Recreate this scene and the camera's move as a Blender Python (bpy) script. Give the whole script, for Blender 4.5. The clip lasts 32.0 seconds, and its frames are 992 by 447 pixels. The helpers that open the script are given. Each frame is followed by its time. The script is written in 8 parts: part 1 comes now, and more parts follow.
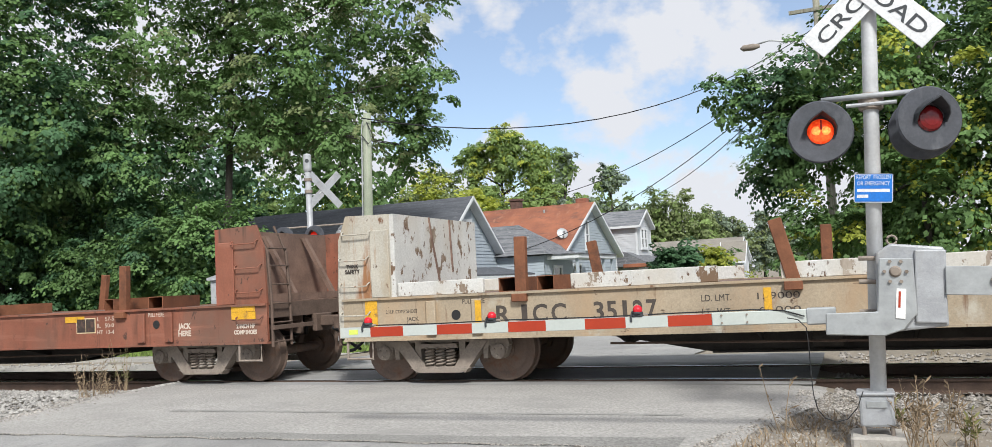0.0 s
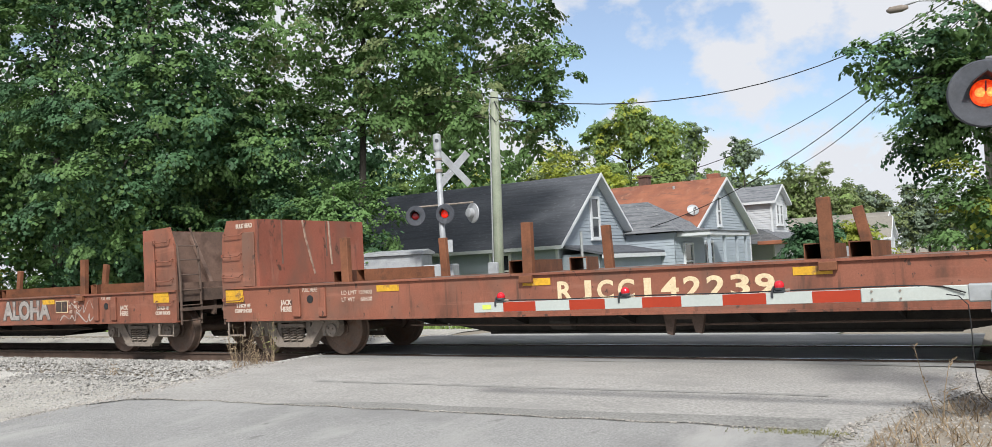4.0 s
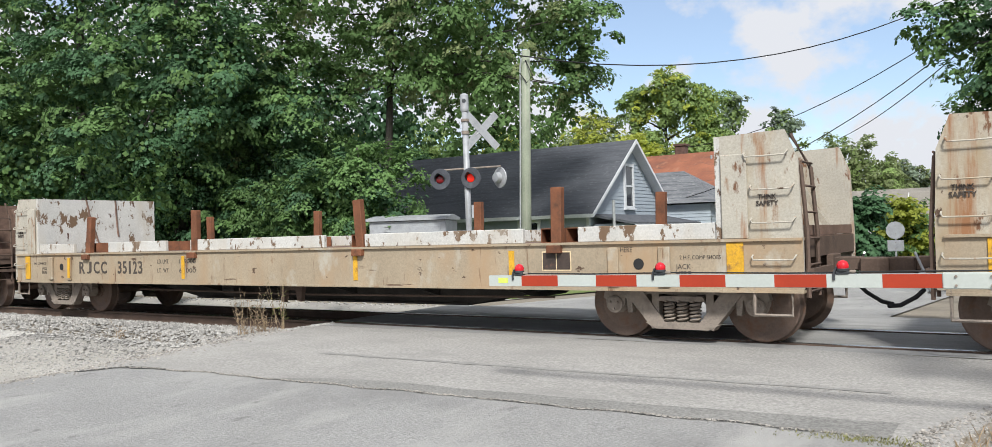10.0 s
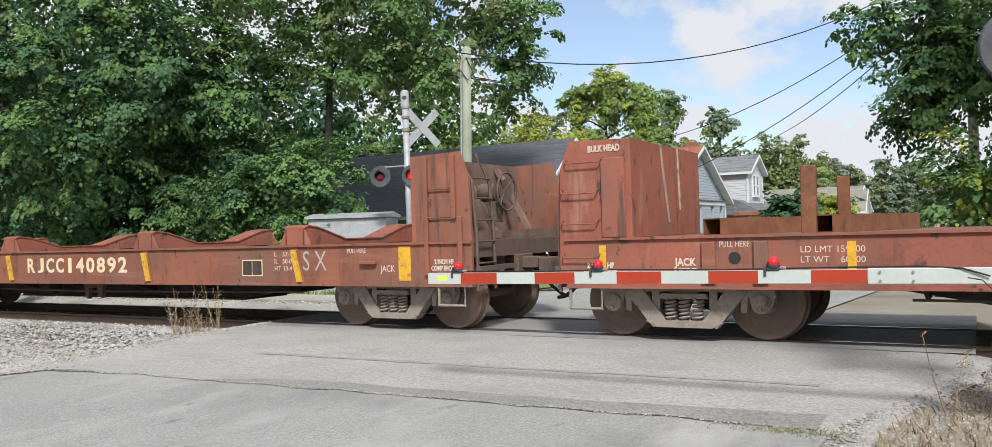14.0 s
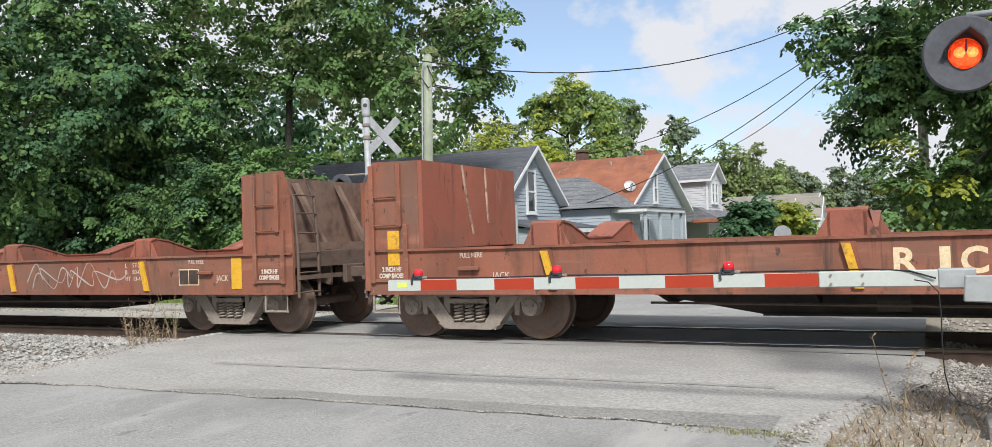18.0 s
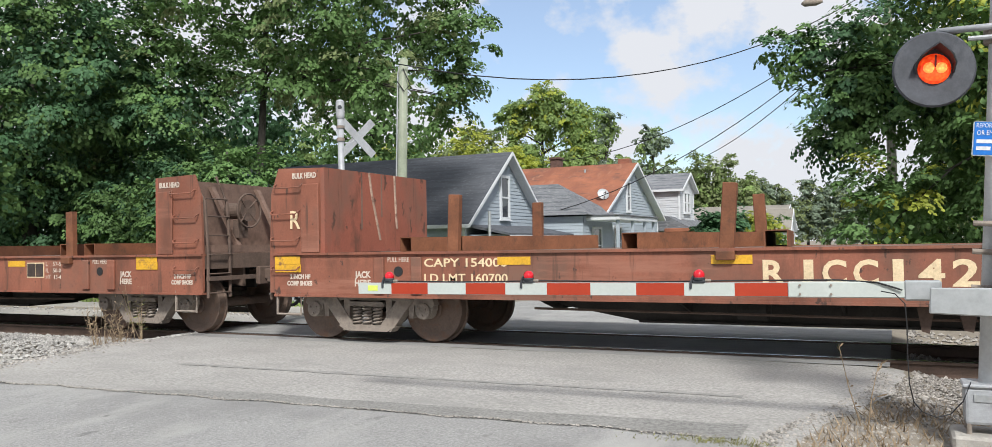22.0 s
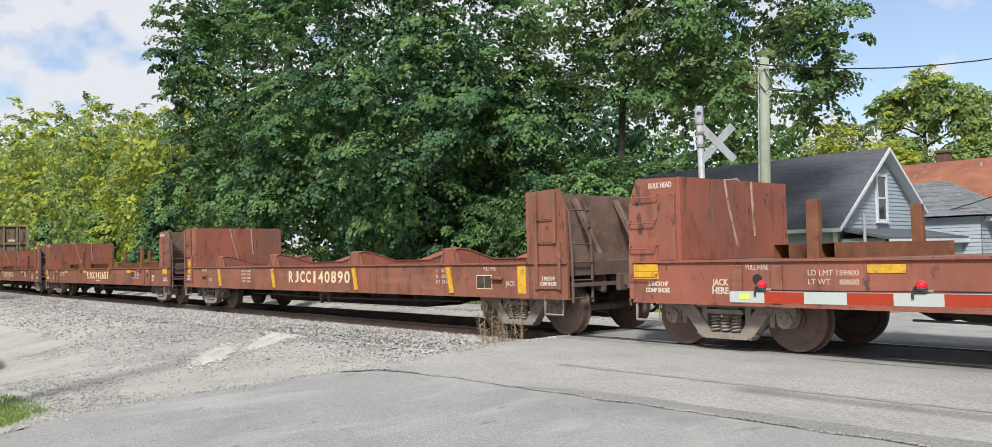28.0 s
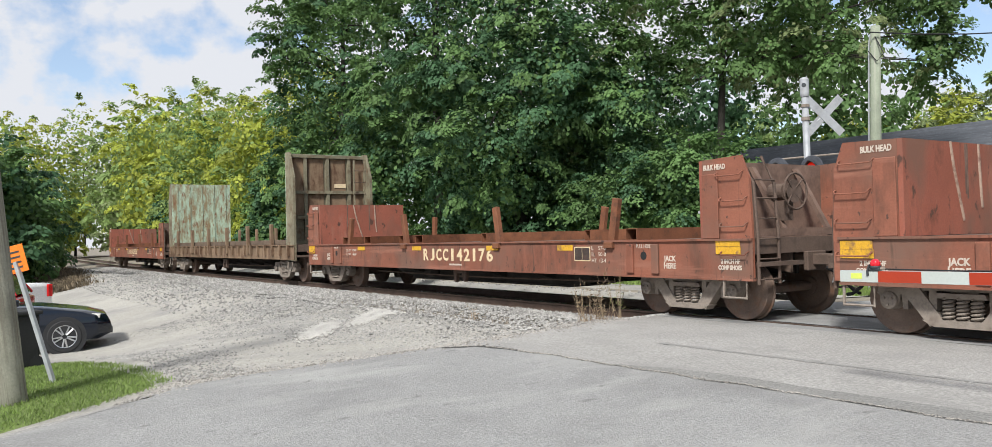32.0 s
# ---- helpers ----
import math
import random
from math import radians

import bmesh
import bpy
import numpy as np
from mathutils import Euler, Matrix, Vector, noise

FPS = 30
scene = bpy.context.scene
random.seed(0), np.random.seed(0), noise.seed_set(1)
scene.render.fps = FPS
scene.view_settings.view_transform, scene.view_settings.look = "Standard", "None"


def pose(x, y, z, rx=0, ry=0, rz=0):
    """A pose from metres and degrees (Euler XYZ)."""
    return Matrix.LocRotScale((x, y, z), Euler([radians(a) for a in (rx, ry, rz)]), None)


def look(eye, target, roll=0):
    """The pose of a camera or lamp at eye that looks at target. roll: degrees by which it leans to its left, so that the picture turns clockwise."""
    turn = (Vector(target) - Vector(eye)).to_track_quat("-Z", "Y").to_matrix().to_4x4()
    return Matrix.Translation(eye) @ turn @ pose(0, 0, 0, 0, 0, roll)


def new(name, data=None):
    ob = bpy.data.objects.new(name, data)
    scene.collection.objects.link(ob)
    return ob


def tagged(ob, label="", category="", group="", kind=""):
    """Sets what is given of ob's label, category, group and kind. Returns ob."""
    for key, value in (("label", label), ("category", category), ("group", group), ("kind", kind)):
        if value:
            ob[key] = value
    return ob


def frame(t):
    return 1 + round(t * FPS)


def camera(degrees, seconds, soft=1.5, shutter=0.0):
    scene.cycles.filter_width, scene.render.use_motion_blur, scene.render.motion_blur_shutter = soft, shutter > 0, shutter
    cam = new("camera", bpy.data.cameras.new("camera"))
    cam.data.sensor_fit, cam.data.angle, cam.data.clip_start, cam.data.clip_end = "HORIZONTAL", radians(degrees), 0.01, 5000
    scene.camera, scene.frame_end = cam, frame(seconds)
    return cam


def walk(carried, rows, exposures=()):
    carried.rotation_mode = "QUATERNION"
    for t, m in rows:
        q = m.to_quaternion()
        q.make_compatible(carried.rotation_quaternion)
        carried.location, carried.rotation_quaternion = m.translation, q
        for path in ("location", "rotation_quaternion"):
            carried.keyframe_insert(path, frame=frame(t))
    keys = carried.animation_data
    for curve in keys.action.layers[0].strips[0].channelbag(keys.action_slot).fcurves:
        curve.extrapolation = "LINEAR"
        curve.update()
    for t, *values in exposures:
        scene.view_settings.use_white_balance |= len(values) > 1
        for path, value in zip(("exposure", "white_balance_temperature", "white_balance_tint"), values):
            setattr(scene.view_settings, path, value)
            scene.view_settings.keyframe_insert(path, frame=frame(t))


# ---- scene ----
cam = camera(61.2, 32.0, soft=0.45)
PATH = [
    (0, (0.001, -10.404, 1.312), (-0.775, -8.565, 1.453), -3.0),
    (0.5, (-0.017, -10.407, 1.302), (-0.786, -8.566, 1.438), -3.0),
    (1, (-0.011, -10.423, 1.288), (-0.782, -8.583, 1.42), -2.9),
    (1.5, (-0.02, -10.404, 1.279), (-0.794, -8.564, 1.405), -2.6),
    (2, (-0.023, -10.385, 1.275), (-0.805, -8.548, 1.39), -2.4),
    (2.5, (-0.032, -10.403, 1.285), (-0.901, -8.604, 1.384), -2.2),
    (3, (-0.037, -10.554, 1.325), (-1.066, -8.842, 1.429), -2.6),
    (3.5, (-0.049, -10.513, 1.304), (-1.096, -8.812, 1.41), -3.1),
    (5.5, (-0.144, -9.961, 1.27), (-1.197, -8.266, 1.4), -1.9),
    (6, (-0.204, -9.847, 1.314), (-1.438, -8.284, 1.503), 1.8),
    (6.5, (-0.265, -9.622, 1.287), (-1.518, -8.072, 1.452), 0.5),
    (7, (-0.401, -9.59, 1.372), (-1.638, -8.023, 1.499), -0.7),
    (7.5, (-0.462, -9.596, 1.355), (-1.646, -7.986, 1.446), -1.1),
    (8, (-0.427, -9.567, 1.307), (-1.59, -7.942, 1.384), -2.0),
    (8.5, (-0.439, -9.577, 1.314), (-1.567, -7.927, 1.372), -2.1),
    (9, (-0.46, -9.56, 1.313), (-1.58, -7.903, 1.358), -2.1),
    (9.5, (-0.465, -9.543, 1.306), (-1.584, -7.887, 1.343), -1.9),
    (10, (-0.45, -9.542, 1.295), (-1.565, -7.882, 1.325), -1.6),
    (10.5, (-0.453, -9.531, 1.286), (-1.559, -7.865, 1.306), -1.4),
    (11, (-0.448, -9.537, 1.292), (-1.551, -7.869, 1.309), -1.6),
    (11.5, (-0.436, -9.524, 1.294), (-1.537, -7.854, 1.311), -1.8),
    (12, (-0.441, -9.541, 1.298), (-1.525, -7.86, 1.313), -1.7),
    (12.5, (-0.435, -9.539, 1.306), (-1.489, -7.839, 1.318), -1.8),
    (13, (-0.425, -9.52, 1.293), (-1.459, -7.809, 1.308), -1.7),
    (13.5, (-0.423, -9.525, 1.298), (-1.442, -7.804, 1.316), -1.7),
    (14, (-0.432, -9.523, 1.296), (-1.43, -7.79, 1.316), -1.7),
    (14.5, (-0.413, -9.522, 1.291), (-1.4, -7.783, 1.314), -1.6),
    (15, (-0.405, -9.554, 1.294), (-1.379, -7.808, 1.321), -1.6),
    (15.5, (-0.401, -9.544, 1.293), (-1.363, -7.791, 1.324), -1.6),
    (17.5, (-0.404, -9.515, 1.281), (-1.335, -7.745, 1.316), -2.1),
    (18, (-0.396, -9.532, 1.279), (-1.316, -7.756, 1.316), -2.0),
    (18.5, (-0.398, -9.528, 1.276), (-1.309, -7.748, 1.313), -2.1),
    (19, (-0.406, -9.521, 1.271), (-1.311, -7.738, 1.31), -2.0),
    (19.5, (-0.412, -9.545, 1.27), (-1.305, -7.756, 1.308), -1.6),
    (20, (-0.4, -9.538, 1.276), (-1.291, -7.748, 1.314), -1.6),
    (20.5, (-0.395, -9.546, 1.264), (-1.284, -7.754, 1.31), -1.4),
    (21, (-0.406, -9.528, 1.258), (-1.284, -7.731, 1.307), -1.2),
    (21.5, (-0.407, -9.515, 1.27), (-1.277, -7.714, 1.319), -1.1),
    (22, (-0.402, -9.508, 1.269), (-1.264, -7.705, 1.318), -0.9),
    (22.5, (-0.405, -9.508, 1.277), (-1.26, -7.701, 1.326), -0.9),
    (23, (-0.415, -9.52, 1.266), (-1.261, -7.708, 1.316), -0.7),
    (23.5, (-0.409, -9.515, 1.266), (-1.253, -7.702, 1.317), -0.7),
    (24, (-0.405, -9.508, 1.26), (-1.25, -7.696, 1.309), -0.5),
    (24.5, (-0.412, -9.504, 1.252), (-1.268, -7.697, 1.299), -0.7),
    (25, (-0.455, -9.585, 1.271), (-1.413, -7.83, 1.316), -0.8),
    (25.5, (-0.445, -9.67, 1.288), (-1.624, -8.056, 1.338), -1.3),
    (27.5, (-0.409, -9.673, 1.239), (-1.85, -8.288, 1.32), -1.7),
    (28, (-0.401, -9.696, 1.296), (-1.921, -8.399, 1.375), -1.3),
    (28.5, (-0.408, -9.741, 1.293), (-2.01, -8.546, 1.372), -1.1),
    (29, (-0.426, -9.752, 1.314), (-2.058, -8.599, 1.38), -1.1),
    (29.5, (-0.418, -9.771, 1.311), (-2.062, -8.634, 1.367), -1.2),
    (30, (-0.434, -9.763, 1.305), (-2.085, -8.636, 1.355), -1.1),
    (30.5, (-0.435, -9.75, 1.316), (-2.093, -8.632, 1.358), -1.1),
    (31, (-0.435, -9.746, 1.307), (-2.098, -8.635, 1.344), -1.1),
    (31.5, (-0.43, -9.751, 1.293), (-2.092, -8.639, 1.327), -1.3),
    (32, (-0.428, -9.74, 1.306), (-2.085, -8.621, 1.336), -1.4),
]
walk(cam, [(t, look(eye, target, roll)) for t, eye, target, roll in PATH])

# ---- light ----
SUN_DIR = Vector((0.40, -0.60, 0.69)).normalized()
world = bpy.data.worlds.new("sky")
scene.world = world
world.use_nodes = True
wn, wl = world.node_tree.nodes, world.node_tree.links
wn.clear()
w_out, w_bg = wn.new("ShaderNodeOutputWorld"), wn.new("ShaderNodeBackground")
w_sky = wn.new("ShaderNodeTexSky")
w_sky.sky_type, w_sky.sun_disc = "NISHITA", False
w_sky.sun_elevation = math.asin(SUN_DIR.z)
w_sky.sun_rotation = math.atan2(SUN_DIR.x, SUN_DIR.y)
w_sky.dust_density, w_sky.air_density, w_sky.ozone_density = 0.4, 1.0, 3.0
w_co, w_map = wn.new("ShaderNodeTexCoord"), wn.new("ShaderNodeMapping")
w_map.inputs["Scale"].default_value = (1.0, 1.0, 1.35)
w_map.inputs["Rotation"].default_value = (0.0, 0.0, 0.6)
w_n1, w_n2 = wn.new("ShaderNodeTexNoise"), wn.new("ShaderNodeTexNoise")
w_n1.inputs["Scale"].default_value, w_n1.inputs["Detail"].default_value = 8.5, 7.0
w_n1.inputs["Roughness"].default_value = 0.56
w_n2.inputs["Scale"].default_value, w_n2.inputs["Detail"].default_value = 2.6, 3.0
w_add, w_ramp = wn.new("ShaderNodeMath"), wn.new("ShaderNodeValToRGB")
w_add.operation = "ADD"
w_ramp.color_ramp.elements[0].position, w_ramp.color_ramp.elements[1].position = 0.88, 1.11
w_ramp.color_ramp.elements[0].color = (0.22, 0.22, 0.22, 1)
w_mix = wn.new("ShaderNodeMixRGB")
w_mix.inputs["Color2"].default_value = (5.0, 5.15, 5.5, 1)
wl.new(w_co.outputs["Generated"], w_map.inputs["Vector"])
wl.new(w_map.outputs["Vector"], w_n1.inputs["Vector"])
wl.new(w_map.outputs["Vector"], w_n2.inputs["Vector"])
wl.new(w_n1.outputs["Fac"], w_add.inputs[0])
wl.new(w_n2.outputs["Fac"], w_add.inputs[1])
wl.new(w_add.outputs["Value"], w_ramp.inputs["Fac"])
wl.new(w_ramp.outputs["Color"], w_mix.inputs["Fac"])
wl.new(w_sky.outputs["Color"], w_mix.inputs["Color1"])
wl.new(w_mix.outputs["Color"], w_bg.inputs["Color"])
wl.new(w_bg.outputs["Background"], w_out.inputs["Surface"])
w_bg.inputs["Strength"].default_value = 0.122
sun = new("sun", bpy.data.lights.new("sun", "SUN"))
sun.data.energy, sun.data.angle, sun.data.color = 3.9, radians(9.0), (0.985, 0.975, 0.935)
sun.matrix_world = look(SUN_DIR * 60, (0, 0, 0))
scene.view_settings.exposure = 0.38


# ---- materials ----
def ramp_node(nt, lo, hi, c0=(0, 0, 0, 1), c1=(1, 1, 1, 1)):
    r = nt.nodes.new("ShaderNodeValToRGB")
    r.color_ramp.elements[0].position, r.color_ramp.elements[1].position = lo, hi
    r.color_ramp.elements[0].color, r.color_ramp.elements[1].color = c0, c1
    return r


def noise_node(nt, co, scale, detail=6.0, rough=0.6, stretch=None):
    n = nt.nodes.new("ShaderNodeTexNoise")
    n.inputs["Scale"].default_value, n.inputs["Detail"].default_value = scale, detail
    n.inputs["Roughness"].default_value = rough
    if stretch:
        m = nt.nodes.new("ShaderNodeMapping")
        m.inputs["Scale"].default_value = stretch
        nt.links.new(co, m.inputs["Vector"])
        co = m.outputs["Vector"]
    nt.links.new(co, n.inputs["Vector"])
    return n.outputs["Fac"]


def mix_node(nt, fac, a, b):
    m = nt.nodes.new("ShaderNodeMixRGB")
    for socket, v in (("Fac", fac), ("Color1", a), ("Color2", b)):
        if isinstance(v, (int, float)):
            m.inputs[socket].default_value = v
        elif isinstance(v, tuple):
            m.inputs[socket].default_value = (*v[:3], 1)
        else:
            nt.links.new(v, m.inputs[socket])
    return m.outputs["Color"]


def material(name, base, rough=0.7, metal=0.0, vary=0.25, scale=3.0, grain=40.0, bump=0.15, wear=None, wear_at=(0.55, 0.7), streak=None,
             wear_scale=2.0, island=0.0, obj=0.0, spec=0.4, translucent=0.0, speck=0.2, stains=()):
    """A surface with variation at two scales; wear: a second colour that shows in patches; streak: stretch of those patches."""
    m = bpy.data.materials.new(name)
    m.use_nodes = True
    nt = m.node_tree
    b = nt.nodes["Principled BSDF"]
    shift = nt.nodes.new("ShaderNodeVectorMath")
    shift.operation = "MULTIPLY_ADD"
    shift.inputs[1].default_value = (53.0, 17.0, 29.0)
    nt.links.new(nt.nodes.new("ShaderNodeObjectInfo").outputs["Random"], shift.inputs[0])
    nt.links.new(nt.nodes.new("ShaderNodeTexCoord").outputs["Object"], shift.inputs[2])
    co = shift.outputs["Vector"]
    dark = tuple(c * (1 - vary) for c in base)
    light = tuple(min(1, c * (1 + vary)) for c in base)
    big = noise_node(nt, co, scale)
    r = ramp_node(nt, 0.3, 0.7, (*dark, 1), (*light, 1))
    nt.links.new(big, r.inputs["Fac"])
    col = r.outputs["Color"]
    fine = noise_node(nt, co, grain, 4.0, 0.7)
    fr = ramp_node(nt, 0.25, 0.75, (1 - speck, 1 - speck, 1 - speck, 1), (1 + speck, 1 + speck, 1 + speck, 1))
    nt.links.new(fine, fr.inputs["Fac"])
    mul = nt.nodes.new("ShaderNodeMixRGB")
    mul.blend_type = "MULTIPLY"
    mul.inputs["Fac"].default_value = 1.0
    nt.links.new(col, mul.inputs["Color1"])
    nt.links.new(fr.outputs["Color"], mul.inputs["Color2"])
    col = mul.outputs["Color"]
    if wear:
        wn_ = noise_node(nt, co, wear_scale, 9.0, 0.68, streak)
        wr = ramp_node(nt, *wear_at)
        nt.links.new(wn_, wr.inputs["Fac"])
        col = mix_node(nt, wr.outputs["Color"], col, wear)
    for tint, lo, hi, s_scale, s_stretch in stains:
        sr = ramp_node(nt, lo, hi)
        nt.links.new(noise_node(nt, co, s_scale, 7.0, 0.62, s_stretch), sr.inputs["Fac"])
        col = mix_node(nt, sr.outputs["Color"], col, tint)
    if island or obj:
        g = nt.nodes.new("ShaderNodeNewGeometry").outputs["Random Per Island"] if island else nt.nodes.new("ShaderNodeObjectInfo").outputs["Random"]
        k = island or obj
        hr = ramp_node(nt, 0.0, 1.0, (1 - k, 1 - k, 1 - k, 1), (1 + k, 1 + k, 1 + k, 1))
        nt.links.new(g, hr.inputs["Fac"])
        mm = nt.nodes.new("ShaderNodeMixRGB")
        mm.blend_type = "MULTIPLY"
        mm.inputs["Fac"].default_value = 1.0
        nt.links.new(col, mm.inputs["Color1"])
        nt.links.new(hr.outputs["Color"], mm.inputs["Color2"])
        col = mm.outputs["Color"]
    nt.links.new(col, b.inputs["Base Color"])
    b.inputs["Roughness"].default_value, b.inputs["Metallic"].default_value = rough, metal
    b.inputs["Specular IOR Level"].default_value = spec
    if bump:
        bp = nt.nodes.new("ShaderNodeBump")
        bp.inputs["Strength"].default_value, bp.inputs["Distance"].default_value = bump, 0.02
        nt.links.new(fine, bp.inputs["Height"])
        nt.links.new(bp.outputs["Normal"], b.inputs["Normal"])
    if translucent:
        t = nt.nodes.new("ShaderNodeBsdfTranslucent")
        mx = nt.nodes.new("ShaderNodeMixShader")
        mx.inputs["Fac"].default_value = translucent
        nt.links.new(col, t.inputs["Color"])
        nt.links.new(b.outputs["BSDF"], mx.inputs[1])
        nt.links.new(t.outputs["BSDF"], mx.inputs[2])
        nt.links.new(mx.outputs["Shader"], nt.nodes["Material Output"].inputs["Surface"])
    return m


def glow(name, colour, strength, deep=(0.50, 0.018, 0.004)):
    m = bpy.data.materials.new(name)
    m.use_nodes = True
    b = m.node_tree.nodes["Principled BSDF"]
    b.inputs["Base Color"].default_value = (*colour, 1)
    b.inputs["Emission Color"].default_value = (*colour, 1)
    b.inputs["Emission Strength"].default_value = strength
    b.inputs["Roughness"].default_value = 0.25
    cells = m.node_tree.nodes.new("ShaderNodeTexVoronoi")
    cells.inputs["Scale"].default_value = 44.0
    m.node_tree.links.new(m.node_tree.nodes.new("ShaderNodeTexCoord").outputs["Object"], cells.inputs["Vector"])
    facet = ramp_node(m.node_tree, 0.08, 0.62, (*colour, 1), (*deep, 1))
    m.node_tree.links.new(cells.outputs["Distance"], facet.inputs["Fac"])
    m.node_tree.links.new(facet.outputs["Color"], b.inputs["Emission Color"])
    return m


M_RED = material("oxide red paint", (0.232, 0.084, 0.051), 0.68, vary=0.22, scale=0.9, wear=(0.115, 0.05, 0.032), wear_at=(0.50, 0.68), wear_scale=2.2, streak=(1.0, 1.0, 0.35), bump=0.12, speck=0.14,
                 stains=(((0.165, 0.088, 0.062), 0.48, 0.66, 0.7, (1.0, 1.0, 0.8)), ((0.28, 0.118, 0.078), 0.56, 0.68, 1.8, (0.25, 1.0, 2.2)), ((0.075, 0.040, 0.030), 0.63, 0.67, 9.0, (1.0, 1.0, 0.6)), ((0.075, 0.042, 0.030), 0.60, 0.72, 3.4, (2.2, 2.2, 0.16))))
M_RED2 = material("faded oxide red paint", (0.262, 0.084, 0.054), 0.68, vary=0.2, scale=0.8, wear=(0.13, 0.052, 0.034), wear_at=(0.56, 0.70), wear_scale=2.6, streak=(1.0, 1.0, 0.5), bump=0.14, speck=0.14,
                  stains=(((0.18, 0.086, 0.06), 0.50, 0.68, 1.1, (1.0, 1.0, 0.5)), ((0.30, 0.13, 0.09), 0.60, 0.70, 2.4, (1.0, 1.0, 0.25)), ((0.085, 0.042, 0.030), 0.61, 0.66, 5.0, (1.0, 1.0, 0.55)), ((0.10, 0.05, 0.036), 0.60, 0.70, 3.0, (2.0, 2.0, 0.2))))
M_SCRAPE = material("pale chafed steel", (0.33, 0.235, 0.18), 0.7, vary=0.25, scale=6.0, wear=(0.15, 0.07, 0.05), wear_at=(0.5, 0.65), wear_scale=9.0)
M_BROWN = material("brown weathered steel", (0.165, 0.105, 0.08), 0.78, vary=0.3, scale=2.2, wear=(0.05, 0.03, 0.022), wear_at=(0.5, 0.75), wear_scale=2.5)
M_STAKE = material("rusty stake steel", (0.17, 0.066, 0.032), 0.78, vary=0.3, scale=3.0, wear=(0.07, 0.035, 0.022), wear_at=(0.52, 0.72), wear_scale=4.0)
M_CREAM = material("cream paint with grime", (0.33, 0.268, 0.190), 0.66, vary=0.14, scale=1.2, wear=(0.22, 0.12, 0.06), wear_at=(0.60, 0.70), wear_scale=3.4, streak=(1.0, 1.0, 0.4),
                   stains=(((0.36, 0.245, 0.145), 0.50, 0.68, 1.1, (1.0, 1.0, 0.35)), ((0.085, 0.05, 0.032), 0.655, 0.69, 8.0, (0.5, 1.0, 1.0)), ((0.41, 0.375, 0.31), 0.58, 0.68, 2.0, (1.0, 1.0, 0.7)), ((0.16, 0.088, 0.05), 0.60, 0.68, 4.0, (1.6, 1.6, 0.2)), ((0.12, 0.075, 0.05), 0.66, 0.70, 2.6, (0.3, 1.0, 3.0))))
M_PALE = material("chalky pale paint with grime", (0.40, 0.372, 0.315), 0.66, vary=0.14, scale=1.4, wear=(0.24, 0.14, 0.08), wear_at=(0.60, 0.68), wear_scale=3.4, streak=(1.0, 1.0, 0.4),
                  stains=(((0.33, 0.26, 0.17), 0.52, 0.68, 1.3, (1.0, 1.0, 0.35)), ((0.085, 0.05, 0.032), 0.645, 0.68, 8.0, (0.7, 1.0, 0.7)), ((0.27, 0.13, 0.06), 0.56, 0.66, 2.2, (2.0, 2.0, 0.22)), ((0.15, 0.07, 0.035), 0.62, 0.67, 5.0, (1.2, 1.2, 0.5))))
M_BLOTCH = material("pale paint with broad rust blotches", (0.36, 0.325, 0.265), 0.7, vary=0.14, scale=1.4, wear=(0.13, 0.068, 0.04), wear_at=(0.50, 0.56), wear_scale=1.7, streak=(1.2, 1.2, 0.8), stains=(((0.25, 0.15, 0.08), 0.54, 0.66, 2.4, (1.6, 1.6, 0.25)), ((0.07, 0.042, 0.03), 0.63, 0.67, 6.0, (1.0, 1.0, 0.6))))
M_WHITE = material("flaking white paint", (0.50, 0.492, 0.468), 0.66, vary=0.12, scale=1.6, wear=(0.15, 0.095, 0.058), wear_at=(0.56, 0.58), wear_scale=3.6, streak=(1.1, 1.1, 0.7),
                   stains=(((0.44, 0.40, 0.34), 0.5, 0.7, 1.5, (1.0, 1.0, 0.3)), ((0.10, 0.055, 0.036), 0.63, 0.66, 9.0, (1.0, 1.0, 0.5))))
M_DARK = material("grimy underframe steel", (0.042, 0.037, 0.033), 0.85, vary=0.35, scale=3.0)
M_GRIME = material("grimy brown steel", (0.115, 0.078, 0.06), 0.85, vary=0.3, scale=3.0, wear=(0.05, 0.036, 0.03), wear_at=(0.5, 0.7), wear_scale=3.0)
M_CAST = material("dusty cast steel", (0.255, 0.215, 0.18), 0.8, vary=0.3, scale=5.0, wear=(0.10, 0.075, 0.058), wear_at=(0.5, 0.72), wear_scale=5.0)
M_WHEEL = material("brown wheel steel", (0.15, 0.105, 0.082), 0.7, vary=0.25, scale=3.0, wear=(0.14, 0.07, 0.04), wear_at=(0.5, 0.7), wear_scale=6.0)
M_YELLOW = material("yellow reflective sheet", (0.60, 0.33, 0.025), 0.5, vary=0.12, scale=6.0, wear=(0.26, 0.14, 0.05), wear_at=(0.54, 0.66), wear_scale=8.0)
M_LETTER = material("cream lettering paint", (0.66, 0.52, 0.33), 0.65, vary=0.12, scale=6.0)
M_LETTER_D = material("black lettering paint", (0.062, 0.050, 0.042), 0.7, vary=0.2, scale=6.0)
M_LETTER_W = material("white lettering paint", (0.52, 0.44, 0.37), 0.65, vary=0.12, scale=6.0)
M_TAG = material("pale spray paint", (0.36, 0.325, 0.30), 0.7, vary=0.2, scale=8.0)
M_HOLE_DARK = material("painted dark of a hole", (0.02, 0.02, 0.02), 0.6, vary=0.2)
